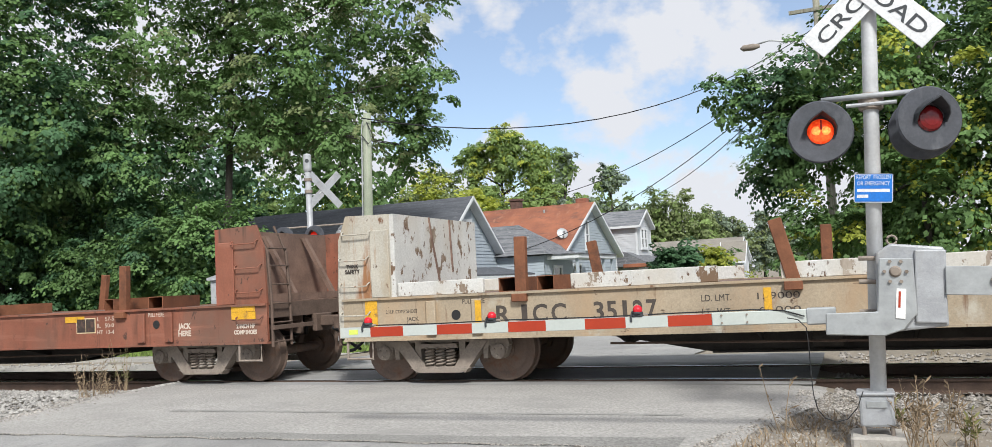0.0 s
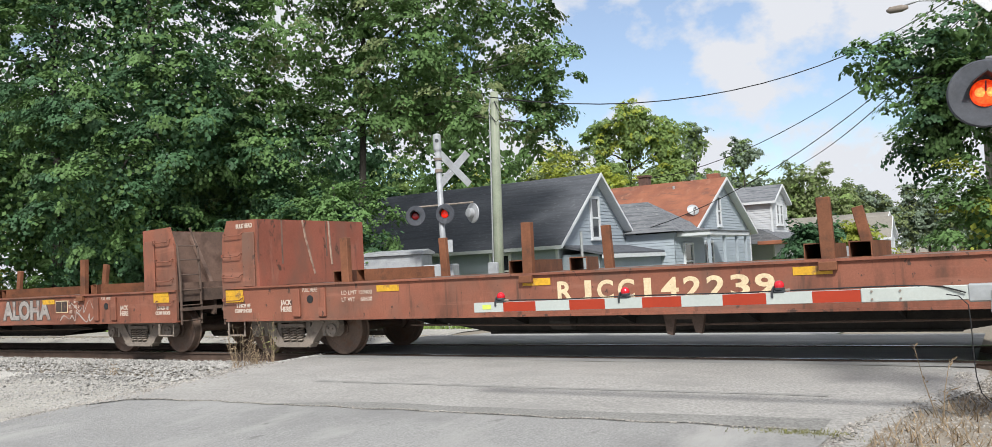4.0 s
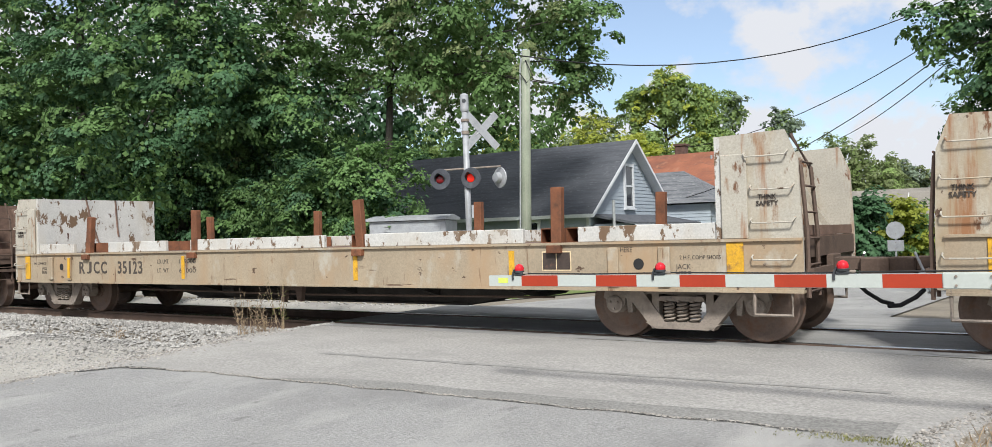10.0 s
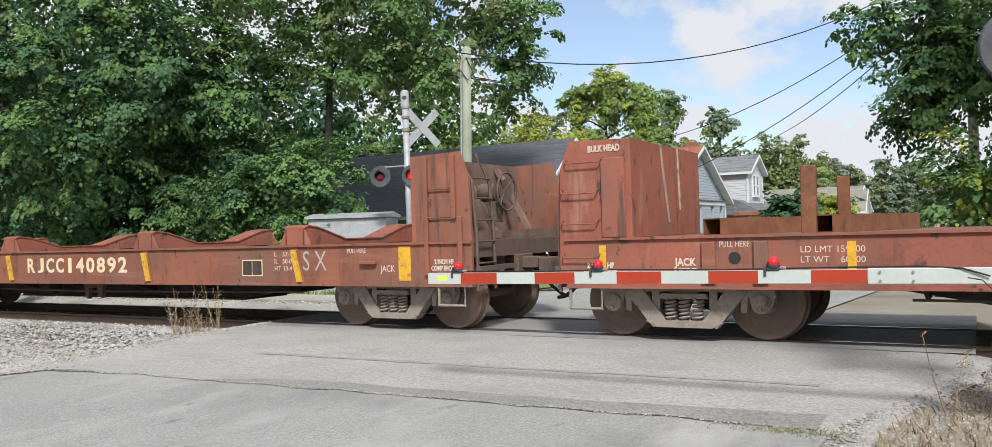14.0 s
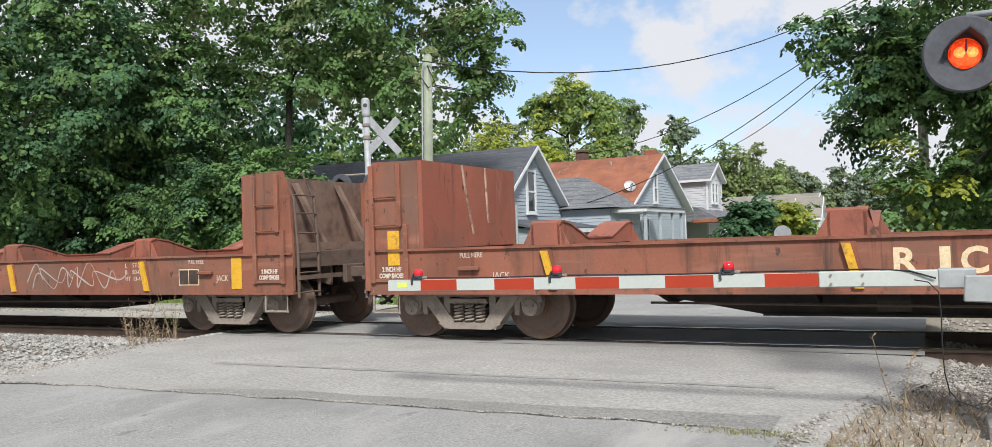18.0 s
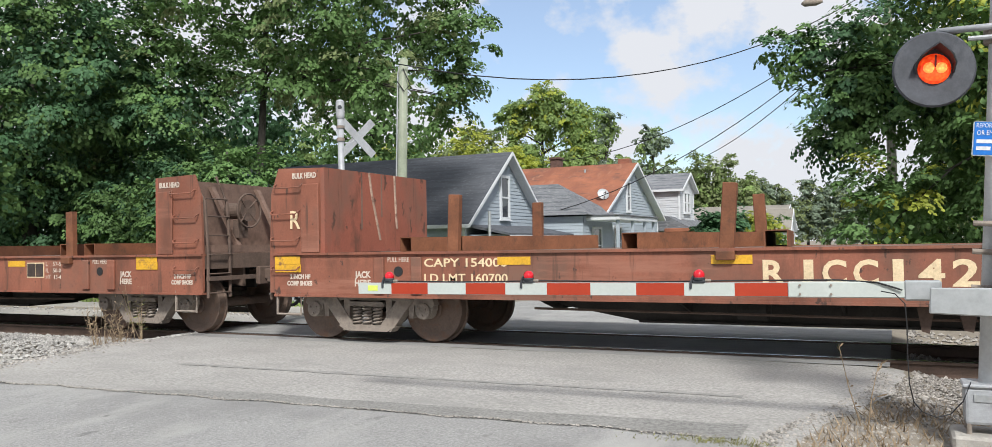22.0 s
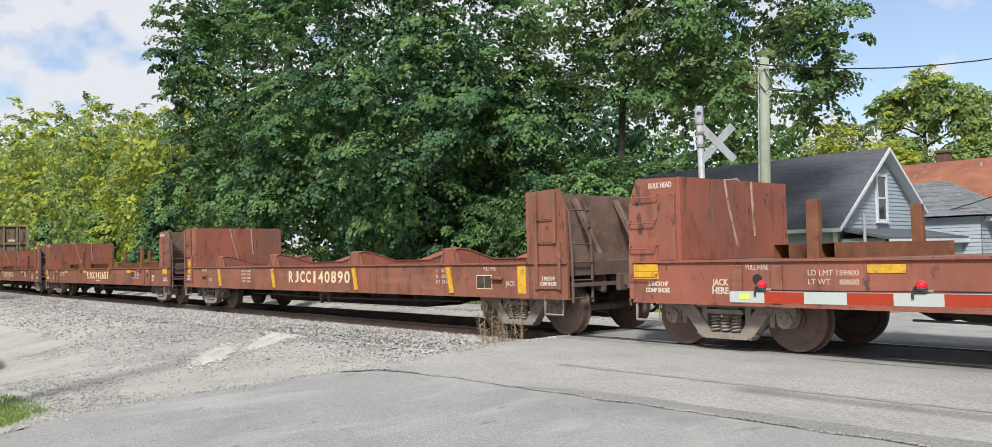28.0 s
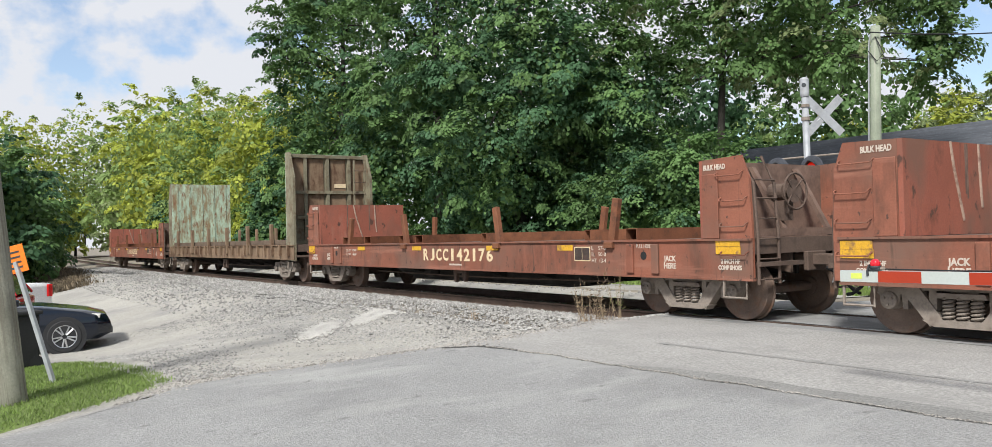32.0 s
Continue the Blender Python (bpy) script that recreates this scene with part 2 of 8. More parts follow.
M_PANEL = material("dark weathered stencil field", (0.05, 0.036, 0.03), 0.7, vary=0.3, scale=6.0, wear=(0.14, 0.07, 0.05), wear_at=(0.55, 0.7), wear_scale=7.0)
M_GREENPAINT = material("peeling green paint", (0.36, 0.46, 0.35), 0.75, vary=0.2, scale=2.0, wear=(0.24, 0.18, 0.10), wear_at=(0.44, 0.60), wear_scale=3.0, streak=(1.6, 1.6, 0.5), stains=(((0.20, 0.10, 0.055), 0.54, 0.66, 5.0, (1.5, 1.5, 0.6)), ((0.46, 0.50, 0.40), 0.62, 0.70, 7.0, (1.0, 1.0, 1.0))))
M_OLDSILL = material("rusty old side sill", (0.20, 0.135, 0.085), 0.85, vary=0.3, scale=1.6, wear=(0.09, 0.045, 0.025), wear_at=(0.48, 0.64), wear_scale=3.0, streak=(1.0, 1.0, 0.4))
M_OLIVE = material("weathered olive paint", (0.19, 0.17, 0.115), 0.8, vary=0.3, scale=2.2, wear=(0.10, 0.055, 0.03), wear_at=(0.5, 0.68), wear_scale=3.0)
M_GALV = material("galvanised steel", (0.37, 0.385, 0.39), 0.45, metal=0.35, vary=0.15, scale=9.0, bump=0.05, speck=0.06)
M_ALU = material("aluminium paint", (0.34, 0.35, 0.365), 0.5, metal=0.15, vary=0.18, scale=5.0, wear=(0.30, 0.29, 0.27), wear_at=(0.55, 0.8), wear_scale=3.0, streak=(2.0, 2.0, 0.4), speck=0.06)
M_MAST = material("bright aluminium paint", (0.52, 0.53, 0.54), 0.5, metal=0.15, vary=0.12, scale=5.0, wear=(0.36, 0.35, 0.34), wear_at=(0.58, 0.8), wear_scale=3.0, streak=(2.0, 2.0, 0.4), speck=0.06)
M_REFW = material("white reflective sheet", (0.44, 0.47, 0.44), 0.5, vary=0.05, bump=0.02, speck=0.06)
M_REFR = material("red reflective sheet", (0.35, 0.036, 0.012), 0.5, vary=0.06, bump=0.02, speck=0.06)
M_SIGNW = material("white sign sheet", (0.62, 0.63, 0.64), 0.45, vary=0.04, bump=0.0)
M_BLACK = material("black paint", (0.040, 0.044, 0.049), 0.55, vary=0.2, scale=6.0, bump=0.03)
M_BLUE = material("blue sign sheet", (0.012, 0.15, 0.52), 0.4, vary=0.04, bump=0.0)
M_TARGET = material("slate grey target paint", (0.056, 0.060, 0.071), 0.6, vary=0.22, scale=7.0, bump=0.03, stains=(((0.095, 0.10, 0.112), 0.56, 0.70, 6.0, (1.0, 1.0, 0.5)),))
M_LENS_ON = glow("lit red lens", (0.95, 0.10, 0.016), 0.75)
M_LENS_CORE = glow("bright lens centre", (1.0, 0.42, 0.09), 1.15, (0.95, 0.10, 0.02))
M_LENS_DIM = glow("far red lens", (0.8, 0.02, 0.01), 0.35)
M_LENS = material("dark red lens", (0.16, 0.008, 0.010), 0.2, vary=0.2, bump=0.0, spec=0.6)
M_GATELAMP = material("red lamp glass", (0.55, 0.01, 0.02), 0.15, vary=0.1, bump=0.0, spec=0.6)
M_RUBBER = material("black rubber", (0.02, 0.02, 0.021), 0.75, vary=0.2)
M_RAIL = material("rail steel", (0.085, 0.056, 0.042), 0.75, vary=0.3, scale=4.0)
M_RAILTOP = material("polished rail head", (0.42, 0.41, 0.40), 0.25, metal=0.9, vary=0.1, scale=6.0, bump=0.02)
M_TIE = material("weathered tie timber", (0.10, 0.080, 0.064), 0.9, vary=0.3, scale=3.0, obj=0.3)
M_WOODPOLE = material("greyed pole timber", (0.265, 0.258, 0.205), 0.9, vary=0.22, scale=2.0, wear=(0.12, 0.10, 0.075), wear_at=(0.45, 0.7), wear_scale=4.0, streak=(6.0, 6.0, 0.25), bump=0.4)
M_POLEGREEN = material("treated greenish pole timber", (0.235, 0.262, 0.195), 0.9, vary=0.2, scale=2.0, wear=(0.33, 0.33, 0.27), wear_at=(0.5, 0.7), wear_scale=3.0, streak=(7.0, 7.0, 0.22), bump=0.4)
M_BARK = material("tree bark", (0.048, 0.043, 0.037), 0.95, vary=0.35, scale=3.0, bump=0.5)
LEAF_KINDS = {
    "maple": material("maple leaf", (0.118, 0.205, 0.070), 0.55, vary=0.36, scale=0.35, island=0.26, bump=0.0, spec=0.18, translucent=0.32),
    "dark": material("dark leaf", (0.072, 0.148, 0.070), 0.55, vary=0.36, scale=0.35, island=0.26, bump=0.0, spec=0.18, translucent=0.32),
    "yellow": material("yellow green leaf", (0.40, 0.44, 0.085), 0.55, vary=0.32, scale=0.4, island=0.26, bump=0.0, spec=0.18, translucent=0.5),
    # far, blue, olive: distance haze is put into the leaf colour, paler and bluer
    "far": material("far leaf paled for haze", (0.255, 0.350, 0.125), 0.6, vary=0.2, scale=0.3, island=0.24, bump=0.0, spec=0.18, translucent=0.45),
    "blue": material("far leaf blued for haze", (0.225, 0.285, 0.205), 0.6, vary=0.22, scale=0.3, island=0.30, bump=0.0, spec=0.18, translucent=0.4),
    "olive": material("olive leaf paled for haze", (0.225, 0.275, 0.125), 0.6, vary=0.22, scale=0.3, island=0.32, bump=0.0, spec=0.18, translucent=0.45),
}
M_ASPHALT = material("worn pale asphalt", (0.312, 0.300, 0.282), 0.9, vary=0.12, scale=0.5, grain=34.0, bump=0.55, speck=0.42, wear=(0.23, 0.222, 0.21), wear_at=(0.50, 0.80), wear_scale=0.8, streak=(1.0, 2.2, 1.0))
M_ASPHALT2 = material("newer asphalt", (0.292, 0.287, 0.278), 0.9, vary=0.10, scale=0.4, grain=48.0, bump=0.8, speck=0.42, wear=(0.20, 0.196, 0.19), wear_at=(0.5, 0.8), wear_scale=0.7,
                       stains=(((0.37, 0.362, 0.345), 0.50, 0.66, 1.1, (1.0, 0.35, 1.0)), ((0.20, 0.195, 0.188), 0.63, 0.69, 4.0, (1.0, 0.5, 1.0)), ((0.42, 0.41, 0.39), 0.66, 0.70, 22.0, (1.0, 1.0, 1.0))))
M_CROSSING = material("dark crossing asphalt", (0.28, 0.276, 0.268), 0.85, vary=0.18, scale=1.0, grain=50.0, bump=0.4, streak=(0.5, 3.0, 1.0), wear=(0.20, 0.197, 0.192), wear_at=(0.45, 0.75))
M_TAR = material("crack filler", (0.048, 0.046, 0.043), 0.9, vary=0.3, scale=6.0, bump=0.4)
M_LOT = material("dusty limestone lot", (0.37, 0.35, 0.312), 0.95, vary=0.14, scale=0.35, grain=26.0, bump=0.9, speck=0.3, wear=(0.27, 0.26, 0.245), wear_at=(0.46, 0.66), wear_scale=0.6)
M_STONE = material("limestone ballast", (0.285, 0.275, 0.258), 0.9, vary=0.22, scale=2.0, island=0.40, bump=0.2)
M_GRIT = material("grey road grit", (0.27, 0.25, 0.225), 0.9, vary=0.25, scale=2.0, island=0.4, bump=0.2)
M_SAND = material("spilt pale sand", (0.46, 0.44, 0.405), 0.95, vary=0.1, scale=1.5, bump=0.4)
M_EARTH = material("dry verge earth", (0.225, 0.195, 0.155), 0.95, vary=0.25, scale=0.5, grain=18.0, bump=0.7)
M_GRASSBASE = material("lawn soil and thatch", (0.14, 0.185, 0.055), 0.95, vary=0.3, scale=0.8, bump=0.6)
M_GRASS = material("grass blade", (0.165, 0.235, 0.060), 0.7, vary=0.25, scale=0.7, island=0.4, bump=0.0, translucent=0.2)
M_STRAW = material("dry weed stalk", (0.25, 0.185, 0.118), 0.85, vary=0.25, scale=4.0, island=0.3, bump=0.0)
M_WEED = material("weed leaf", (0.17, 0.17, 0.06), 0.8, vary=0.25, scale=3.0, island=0.4, bump=0.0)
M_SHINGLE = material("charcoal roof shingle", (0.074, 0.079, 0.091), 0.9, vary=0.12, scale=0.6, grain=30.0, obj=0.18, bump=0.3, stains=(((0.060, 0.064, 0.073), 0.48, 0.58, 7.0, (0.10, 0.8, 1.6)), ((0.10, 0.105, 0.118), 0.56, 0.64, 9.0, (0.6, 1.2, 1.6))))
M_SHINGLE2 = material("grey roof shingle", (0.15, 0.155, 0.165), 0.9, vary=0.14, scale=0.8, grain=30.0, obj=0.15, bump=0.3, stains=(((0.085, 0.09, 0.1), 0.48, 0.58, 7.0, (0.15, 0.8, 1.6)), ((0.21, 0.215, 0.22), 0.57, 0.64, 8.0, (0.6, 1.2, 1.6))))
M_RUSTROOF = material("rusted metal roof", (0.27, 0.098, 0.052), 0.7, vary=0.25, scale=0.9, wear=(0.20, 0.072, 0.042), wear_at=(0.45, 0.65), wear_scale=1.4, streak=(0.8, 0.5, 0.5), stains=(((0.13, 0.065, 0.045), 0.55, 0.68, 2.5, (0.5, 1.0, 1.0)), ((0.31, 0.14, 0.085), 0.58, 0.7, 3.0, (1.5, 0.5, 0.5))))
M_SIDING = material("pale blue grey siding", (0.325, 0.368, 0.408), 0.6, vary=0.06, scale=1.0, obj=0.04)
M_SIDINGW = material("white siding", (0.47, 0.483, 0.50), 0.6, vary=0.06, scale=1.0, obj=0.04)
M_TRIM = material("white trim paint", (0.58, 0.595, 0.61), 0.5, vary=0.05, bump=0.03)
M_BRICK = material("red brick", (0.26, 0.10, 0.065), 0.85, vary=0.25, scale=6.0)
M_CHIMNEY = material("sooty chimney brick", (0.115, 0.068, 0.055), 0.9, vary=0.3, scale=7.0)
M_TANROOF = material("tan roof shingle", (0.235, 0.215, 0.185), 0.9, vary=0.2, scale=1.0, obj=0.1)
M_GLASS = material("dark window glass", (0.02, 0.024, 0.03), 0.06, vary=0.1, bump=0.0, spec=0.8)
M_CURTAIN = material("pale blind", (0.5, 0.5, 0.48), 0.8, vary=0.05)
M_WIRE = material("black cable", (0.015, 0.015, 0.016), 0.7, vary=0.1, bump=0.0)
M_CARBLACK = material("black car paint", (0.006, 0.009, 0.016), 0.08, vary=0.05, bump=0.0, spec=0.5)
M_CARRED = material("red car paint", (0.42, 0.015, 0.018), 0.2, vary=0.05, bump=0.0, spec=0.7)
M_CARWHITE = material("white car paint", (0.72, 0.72, 0.72), 0.25, vary=0.03, bump=0.0, spec=0.6)
M_RIM = material("alloy rim", (0.50, 0.50, 0.51), 0.3, metal=0.8, vary=0.1, bump=0.0)
M_TAIL = material("red tail lamp", (0.55, 0.012, 0.012), 0.2, vary=0.1, bump=0.0)
M_HEAD = material("clear headlamp", (0.62, 0.60, 0.55), 0.12, vary=0.2, bump=0.0, spec=0.8)
M_AMBER = material("amber lamp", (0.8, 0.28, 0.03), 0.2, vary=0.1, bump=0.0)
M_ORANGE = material("orange sign sheet", (0.86, 0.20, 0.015), 0.5, vary=0.05, bump=0.0)
M_STICKER = material("white sticker", (0.75, 0.74, 0.72), 0.5, vary=0.04, bump=0.0)
M_RUSTWOOD = material("old deck board", (0.12, 0.085, 0.06), 0.9, vary=0.3, scale=3.0)


# ---- mesh tools ----
def add_box(bm, lo, hi, m=None):
    """A box from corner lo to corner hi, moved by m."""
    vs = [bm.verts.new(Vector((x, y, z)) if m is None else m @ Vector((x, y, z))) for x in (lo[0], hi[0]) for y in (lo[1], hi[1]) for z in (lo[2], hi[2])]
    for f in ((0, 1, 3, 2), (4, 6, 7, 5), (0, 4, 5, 1), (2, 3, 7, 6), (0, 2, 6, 4), (1, 5, 7, 3)):
        bm.faces.new([vs[i] for i in f])
    return bm


def box(lo, hi, m=None):
    return add_box(bmesh.new(), lo, hi, m)


def add_prism(bm, pts, axis, a, b):
    """The outline pts (pairs) drawn out along an axis from a to b."""
    def place(p, v):
        return {"x": (v, p[0], p[1]), "y": (p[0], v, p[1]), "z": (p[0], p[1], v)}[axis]
    lo, hi = [bm.verts.new(place(p, a)) for p in pts], [bm.verts.new(place(p, b)) for p in pts]
    bm.faces.new(lo), bm.faces.new(hi[::-1])
    for i in range(len(pts)):
        j = (i + 1) % len(pts)
        bm.faces.new((lo[i], hi[i], hi[j], lo[j]))
    bmesh.ops.recalc_face_normals(bm, faces=bm.faces[:])
    return bm


def prism(pts, axis, a, b):
    return add_prism(bmesh.new(), pts, axis, a, b)


def add_tube(bm, path, r, n=8, r1=None, cap=True):
    """A round bar along a path of points, from radius r to r1."""
    pts, rings = [Vector(p) for p in path], []
    r1 = r if r1 is None else r1
    for i, p in enumerate(pts):
        d = (pts[min(i + 1, len(pts) - 1)] - pts[max(i - 1, 0)]).normalized()
        u = d.cross(Vector((0, 0, 1)) if abs(d.z) < 0.9 else Vector((1, 0, 0))).normalized()
        v = d.cross(u)
        rad = r + (r1 - r) * i / max(1, len(pts) - 1)
        rings.append([bm.verts.new(p + rad * (math.cos(2 * math.pi * k / n) * u + math.sin(2 * math.pi * k / n) * v)) for k in range(n)])
    for a, b in zip(rings, rings[1:]):
        for k in range(n):
            bm.faces.new((a[k], a[(k + 1) % n], b[(k + 1) % n], b[k]))
    if cap:
        bm.faces.new(rings[0][::-1]), bm.faces.new(rings[-1])
    return bm


def tube(path, r, n=8, r1=None):
    return add_tube(bmesh.new(), path, r, n, r1)


def add_lathe(bm, profile, axis_at, axis="y", n=28):
    """A profile of (along, radius) turned round an axis through axis_at."""
    rings = []
    for a, r in profile:
        ring = []
        for k in range(n):
            c, s = r * math.cos(2 * math.pi * k / n), r * math.sin(2 * math.pi * k / n)
            p = {"y": (c, a, s), "x": (a, c, s), "z": (c, s, a)}[axis]
            ring.append(bm.verts.new(Vector(axis_at) + Vector(p)))
        rings.append(ring)
    for a, b in zip(rings, rings[1:]):
        for k in range(n):
            bm.faces.new((a[k], a[(k + 1) % n], b[(k + 1) % n], b[k]))
    bm.faces.new(rings[0][::-1]), bm.faces.new(rings[-1])
    bmesh.ops.recalc_face_normals(bm, faces=bm.faces[:])
    return bm


def lathe(profile, axis_at=(0, 0, 0), axis="y", n=28):
    return add_lathe(bmesh.new(), profile, axis_at, axis, n)


def bevelled(bm, w=0.01, seg=2):
    bmesh.ops.bevel(bm, geom=bm.edges[:], offset=w, segments=seg, affect="EDGES", profile=0.5)
    return bm


def to_mesh(name, bm, mat, smooth=False):
    me = bpy.data.meshes.new(name)
    bm.to_mesh(me)
    bm.free()
    me.materials.append(mat)
    if smooth:
        me.polygons.foreach_set("use_smooth", [True] * len(me.polygons))
    return me


def part(name, bm, mat, parent=None, label="", smooth=False, at=None):
    """Links a bmesh as one mesh object under a thing or a part."""
    ob = new(name, to_mesh(name, bm, mat, smooth))
    ob.parent = parent
    if at is not None:
        ob.matrix_basis = at
    return tagged(ob, label)


def shared(name, me, parent, at, label=""):
    ob = new(name, me)
    ob.parent, ob.matrix_basis = parent, at
    return tagged(ob, label)


def thing(name, label, category, at=None, group="", kind=""):
    ob = new(name)
    ob.empty_display_size = 0.2
    if at is not None:
        ob.matrix_basis = at
    return tagged(ob, label, category, group, kind)


TEXTS = {}


def lettering(text, height, ink, width=None, bold=0.0):
    """A flat mesh of the text, cap height 'height', in the plane x z, facing -y, starting at the origin."""
    key = (text, height, width, bold, ink.name)
    if key in TEXTS:
        return TEXTS[key]
    cu = bpy.data.curves.new("lettering", "FONT")
    cu.body, cu.size, cu.offset, cu.resolution_u = text, height / 0.69, bold, 3
    cu.extrude = 0.002
    ob = bpy.data.objects.new("lettering", cu)
    scene.collection.objects.link(ob)
    dg = bpy.context.evaluated_depsgraph_get()
    me = bpy.data.meshes.new_from_object(ob.evaluated_get(dg))
    bpy.data.objects.remove(ob)
    co = np.zeros(len(me.vertices) * 3)
    me.vertices.foreach_get("co", co)
    co = co.reshape(-1, 3)
    k = width / (co[:, 0].max() - co[:, 0].min()) if width else 1.0
    out = np.stack([(co[:, 0] - co[:, 0].min()) * k, -co[:, 2], co[:, 1]], 1)
    me.vertices.foreach_set("co", out.ravel())
    me.materials.clear()
    TEXTS[key] = me
    return me


def put_text(name, text, height, mat, parent, at, width=None, bold=0.0, label=""):
    me = lettering(text, height, mat, width, bold)
    if not me.materials:
        me.materials.append(mat)
    return shared(name, me, parent, at, label)


GLYPHS = {}


def glyph(ch, wide, height, ink, bold):
    """One painted character filling a cell of that width and height."""
    key = (ch, wide, height, ink.name)
    if key not in GLYPHS:
        src = lettering(ch, height, ink, None, bold)
        me = src.copy()
        co = np.zeros(len(me.vertices) * 3)
        me.vertices.foreach_get("co", co)
        co = co.reshape(-1, 3)
        lo, hi = co.min(0), co.max(0)
        w = wide * {"1": 0.42, "J": 0.80}.get(ch, 1.0)
        co[:, 0] = (co[:, 0] - lo[0]) / (hi[0] - lo[0]) * w + (wide - w) * 0.5
        co[:, 2] = (co[:, 2] - lo[2]) / (hi[2] - lo[2]) * height
        me.vertices.foreach_set("co", co.ravel())
        if not me.materials:
            me.materials.append(ink)
        GLYPHS[key] = me
    return GLYPHS[key]


def put_number(text, height, mat, parent, x, y, z, width, bold, label):
    """A large car number, one painted character after the other."""
    cell = width / len(text)
    for k, ch in enumerate(text):
        if ch != " ":
            shared("number_character", glyph(ch, round(cell * 0.79, 4), height, mat, bold), parent, pose(x + cell * k + cell * 0.105, y, z), label)


# ---- the lie of the land ----
RAIL_Y = 0.95          # middle of the track
def track_y(x):
    """The middle line of the track: straight at the crossing, a slow bend far to the west."""
    if x > -40:
        return RAIL_Y
    d = -40 - x
    return RAIL_Y + (0.00075 * d * d if d < 40 else 1.2 + 0.06 * (d - 40) + 0.010 * max(0.0, d - 70) ** 2)


def road_z(y):
    if y < -1.5:
        return -0.02 - 0.03 * min(14.0, -1.5 - y)
    return -0.02 - 0.03 * min(14.0, max(0.0, y - 3.4))


def ease(k):
    k = max(0.0, min(1.0, k))
    return k * k * (3 - 2 * k)


def ground_z(x, y):
    z = road_z(y) - 0.022 - 0.52 * ease((-11.5 - x) / 6.5) * ease((-3.0 - y) / 4.5)
    off = abs(y - track_y(x))
    out = min(1.0, max(0.0, max(-10.0 - x, x + 0.7) / 0.8))
    bed = -0.20 if off < 1.5 else -0.20 - 0.12 * min(1.0, (off - 1.5) / 0.9)
    k = max(0.0, min(1.0, (3.6 - off) / 1.2)) * out
    return z + (min(bed, z) - z) * k if off > 1.4 else z * (1 - out) + bed * out


def sheet(name, xs, ys, zf, mat, label, category, kind="structure", noise_amp=0.0):
    """A sheet over a grid of xs (or a function of y) and ys at height zf."""
    bm = bmesh.new()
    rows = []
    for y in ys:
        line = xs(y) if callable(xs) else xs
        rows.append([bm.verts.new((x, y, zf(x, y) + (noise_amp * noise.noise(Vector((x * 0.9, y * 0.9, 0))) if noise_amp else 0))) for x in line])
    for a, b in zip(rows, rows[1:]):
        for i in range(len(a) - 1):
            bm.faces.new((a[i], a[i + 1], b[i + 1], b[i]))
    ob = part(name, bm, mat, smooth=True)
    return tagged(ob, label, category, kind=kind)


def spread(lo, hi, step):
    n = max(1, round((hi - lo) / step))
    return [lo + (hi - lo) * i / n for i in range(n + 1)]


def bounds(table, y):
    """Piecewise linear reading of a table of (y, x)."""
    for (y0, x0), (y1, x1) in zip(table, table[1:]):
        if y0 <= y <= y1:
            return x0 + (x1 - x0) * (y - y0) / (y1 - y0)
    return table[0][1] if y < table[0][0] else table[-1][1]


gx = [-900, -400, -200, -130] + spread(-90, -40, 10) + spread(-36, -11, 1.0) + [-10.6, -10.2, -9.8] + spread(-9, -1.2, 1.3) + [-0.7, -0.3, 0.1, 0.6] + spread(1.5, 20, 1.5) + [30, 50, 90, 200, 500, 900]
gy = [-500, -150, -60, -30] + spread(-18, -4, 1.0) + spread(-3.6, 5.2, 0.4) + spread(6, 20, 2) + [26, 34, 45, 60, 100, 200, 500, 900]
sheet("ground", gx, gy, ground_z, M_EARTH, "dry brown earth with thin weeds", "ground")

LEFT = [(-40, -6.2), (-12, -6.6), (-9.4, -8.45), (-8.4, -9.05), (-7.6, -9.75), (-6.7, -10.0), (-6.0, -9.9), (-4.3, -9.9), (-2.5, -10.1), (-1.0, -10.25), (0.2, -10.3)]
RIGHT = [(-40, 4.5), (-14, 3.0), (-9, 0.6), (-6, -0.7), (-4.4, -1.25), (-3.4, -1.15), (-2.6, -0.85), (-1.6, -0.55), (0.2, -0.5)]
SEAM = [(-10.3, -4.6), (-9.65, -4.40), (-9.4, -3.97), (-8.2, -3.83), (-6.8, -3.80), (-5.8, -3.76), (-4.6, -3.70), (-3.5, -3.70), (-2.6, -3.66), (-1.7, -3.70), (0, -3.7)]


def seam_y(x):
    return bounds(SEAM, x)


def wobble(y, k, a=0.05):
    return a * noise.noise(Vector((k, y * 1.9, 0))) + 0.4 * a * noise.noise(Vector((k, y * 7.0, 3)))


def strip(table_l, table_r, y, n):
    l, r = bounds(table_l, y) + wobble(y, 1.5), bounds(table_r, y) + wobble(y, 8.5, 0.09)
    return [l - 0.10] + [l + (r - l) * i / n for i in range(n + 1)] + [r + 0.10]


def road_top(x, y):
    """The road's surface, which thins out at its broken edges."""
    edge = min(x - bounds(LEFT, y), bounds(RIGHT, y) - x)
    return road_z(y) + 0.012 * noise.noise(Vector((x * 0.5, y * 0.5, 0))) - 0.032 * ease((0.03 - edge) / 0.16)


road_ys = spread(-40, -14, 3) + spread(-13, -4.6, 0.3) + spread(-4.4, -0.2, 0.15)
road = sheet("road", lambda y: strip(LEFT, RIGHT, y, 28), road_ys, road_top, M_ASPHALT, "worn pale grey asphalt road up to the track", "road")


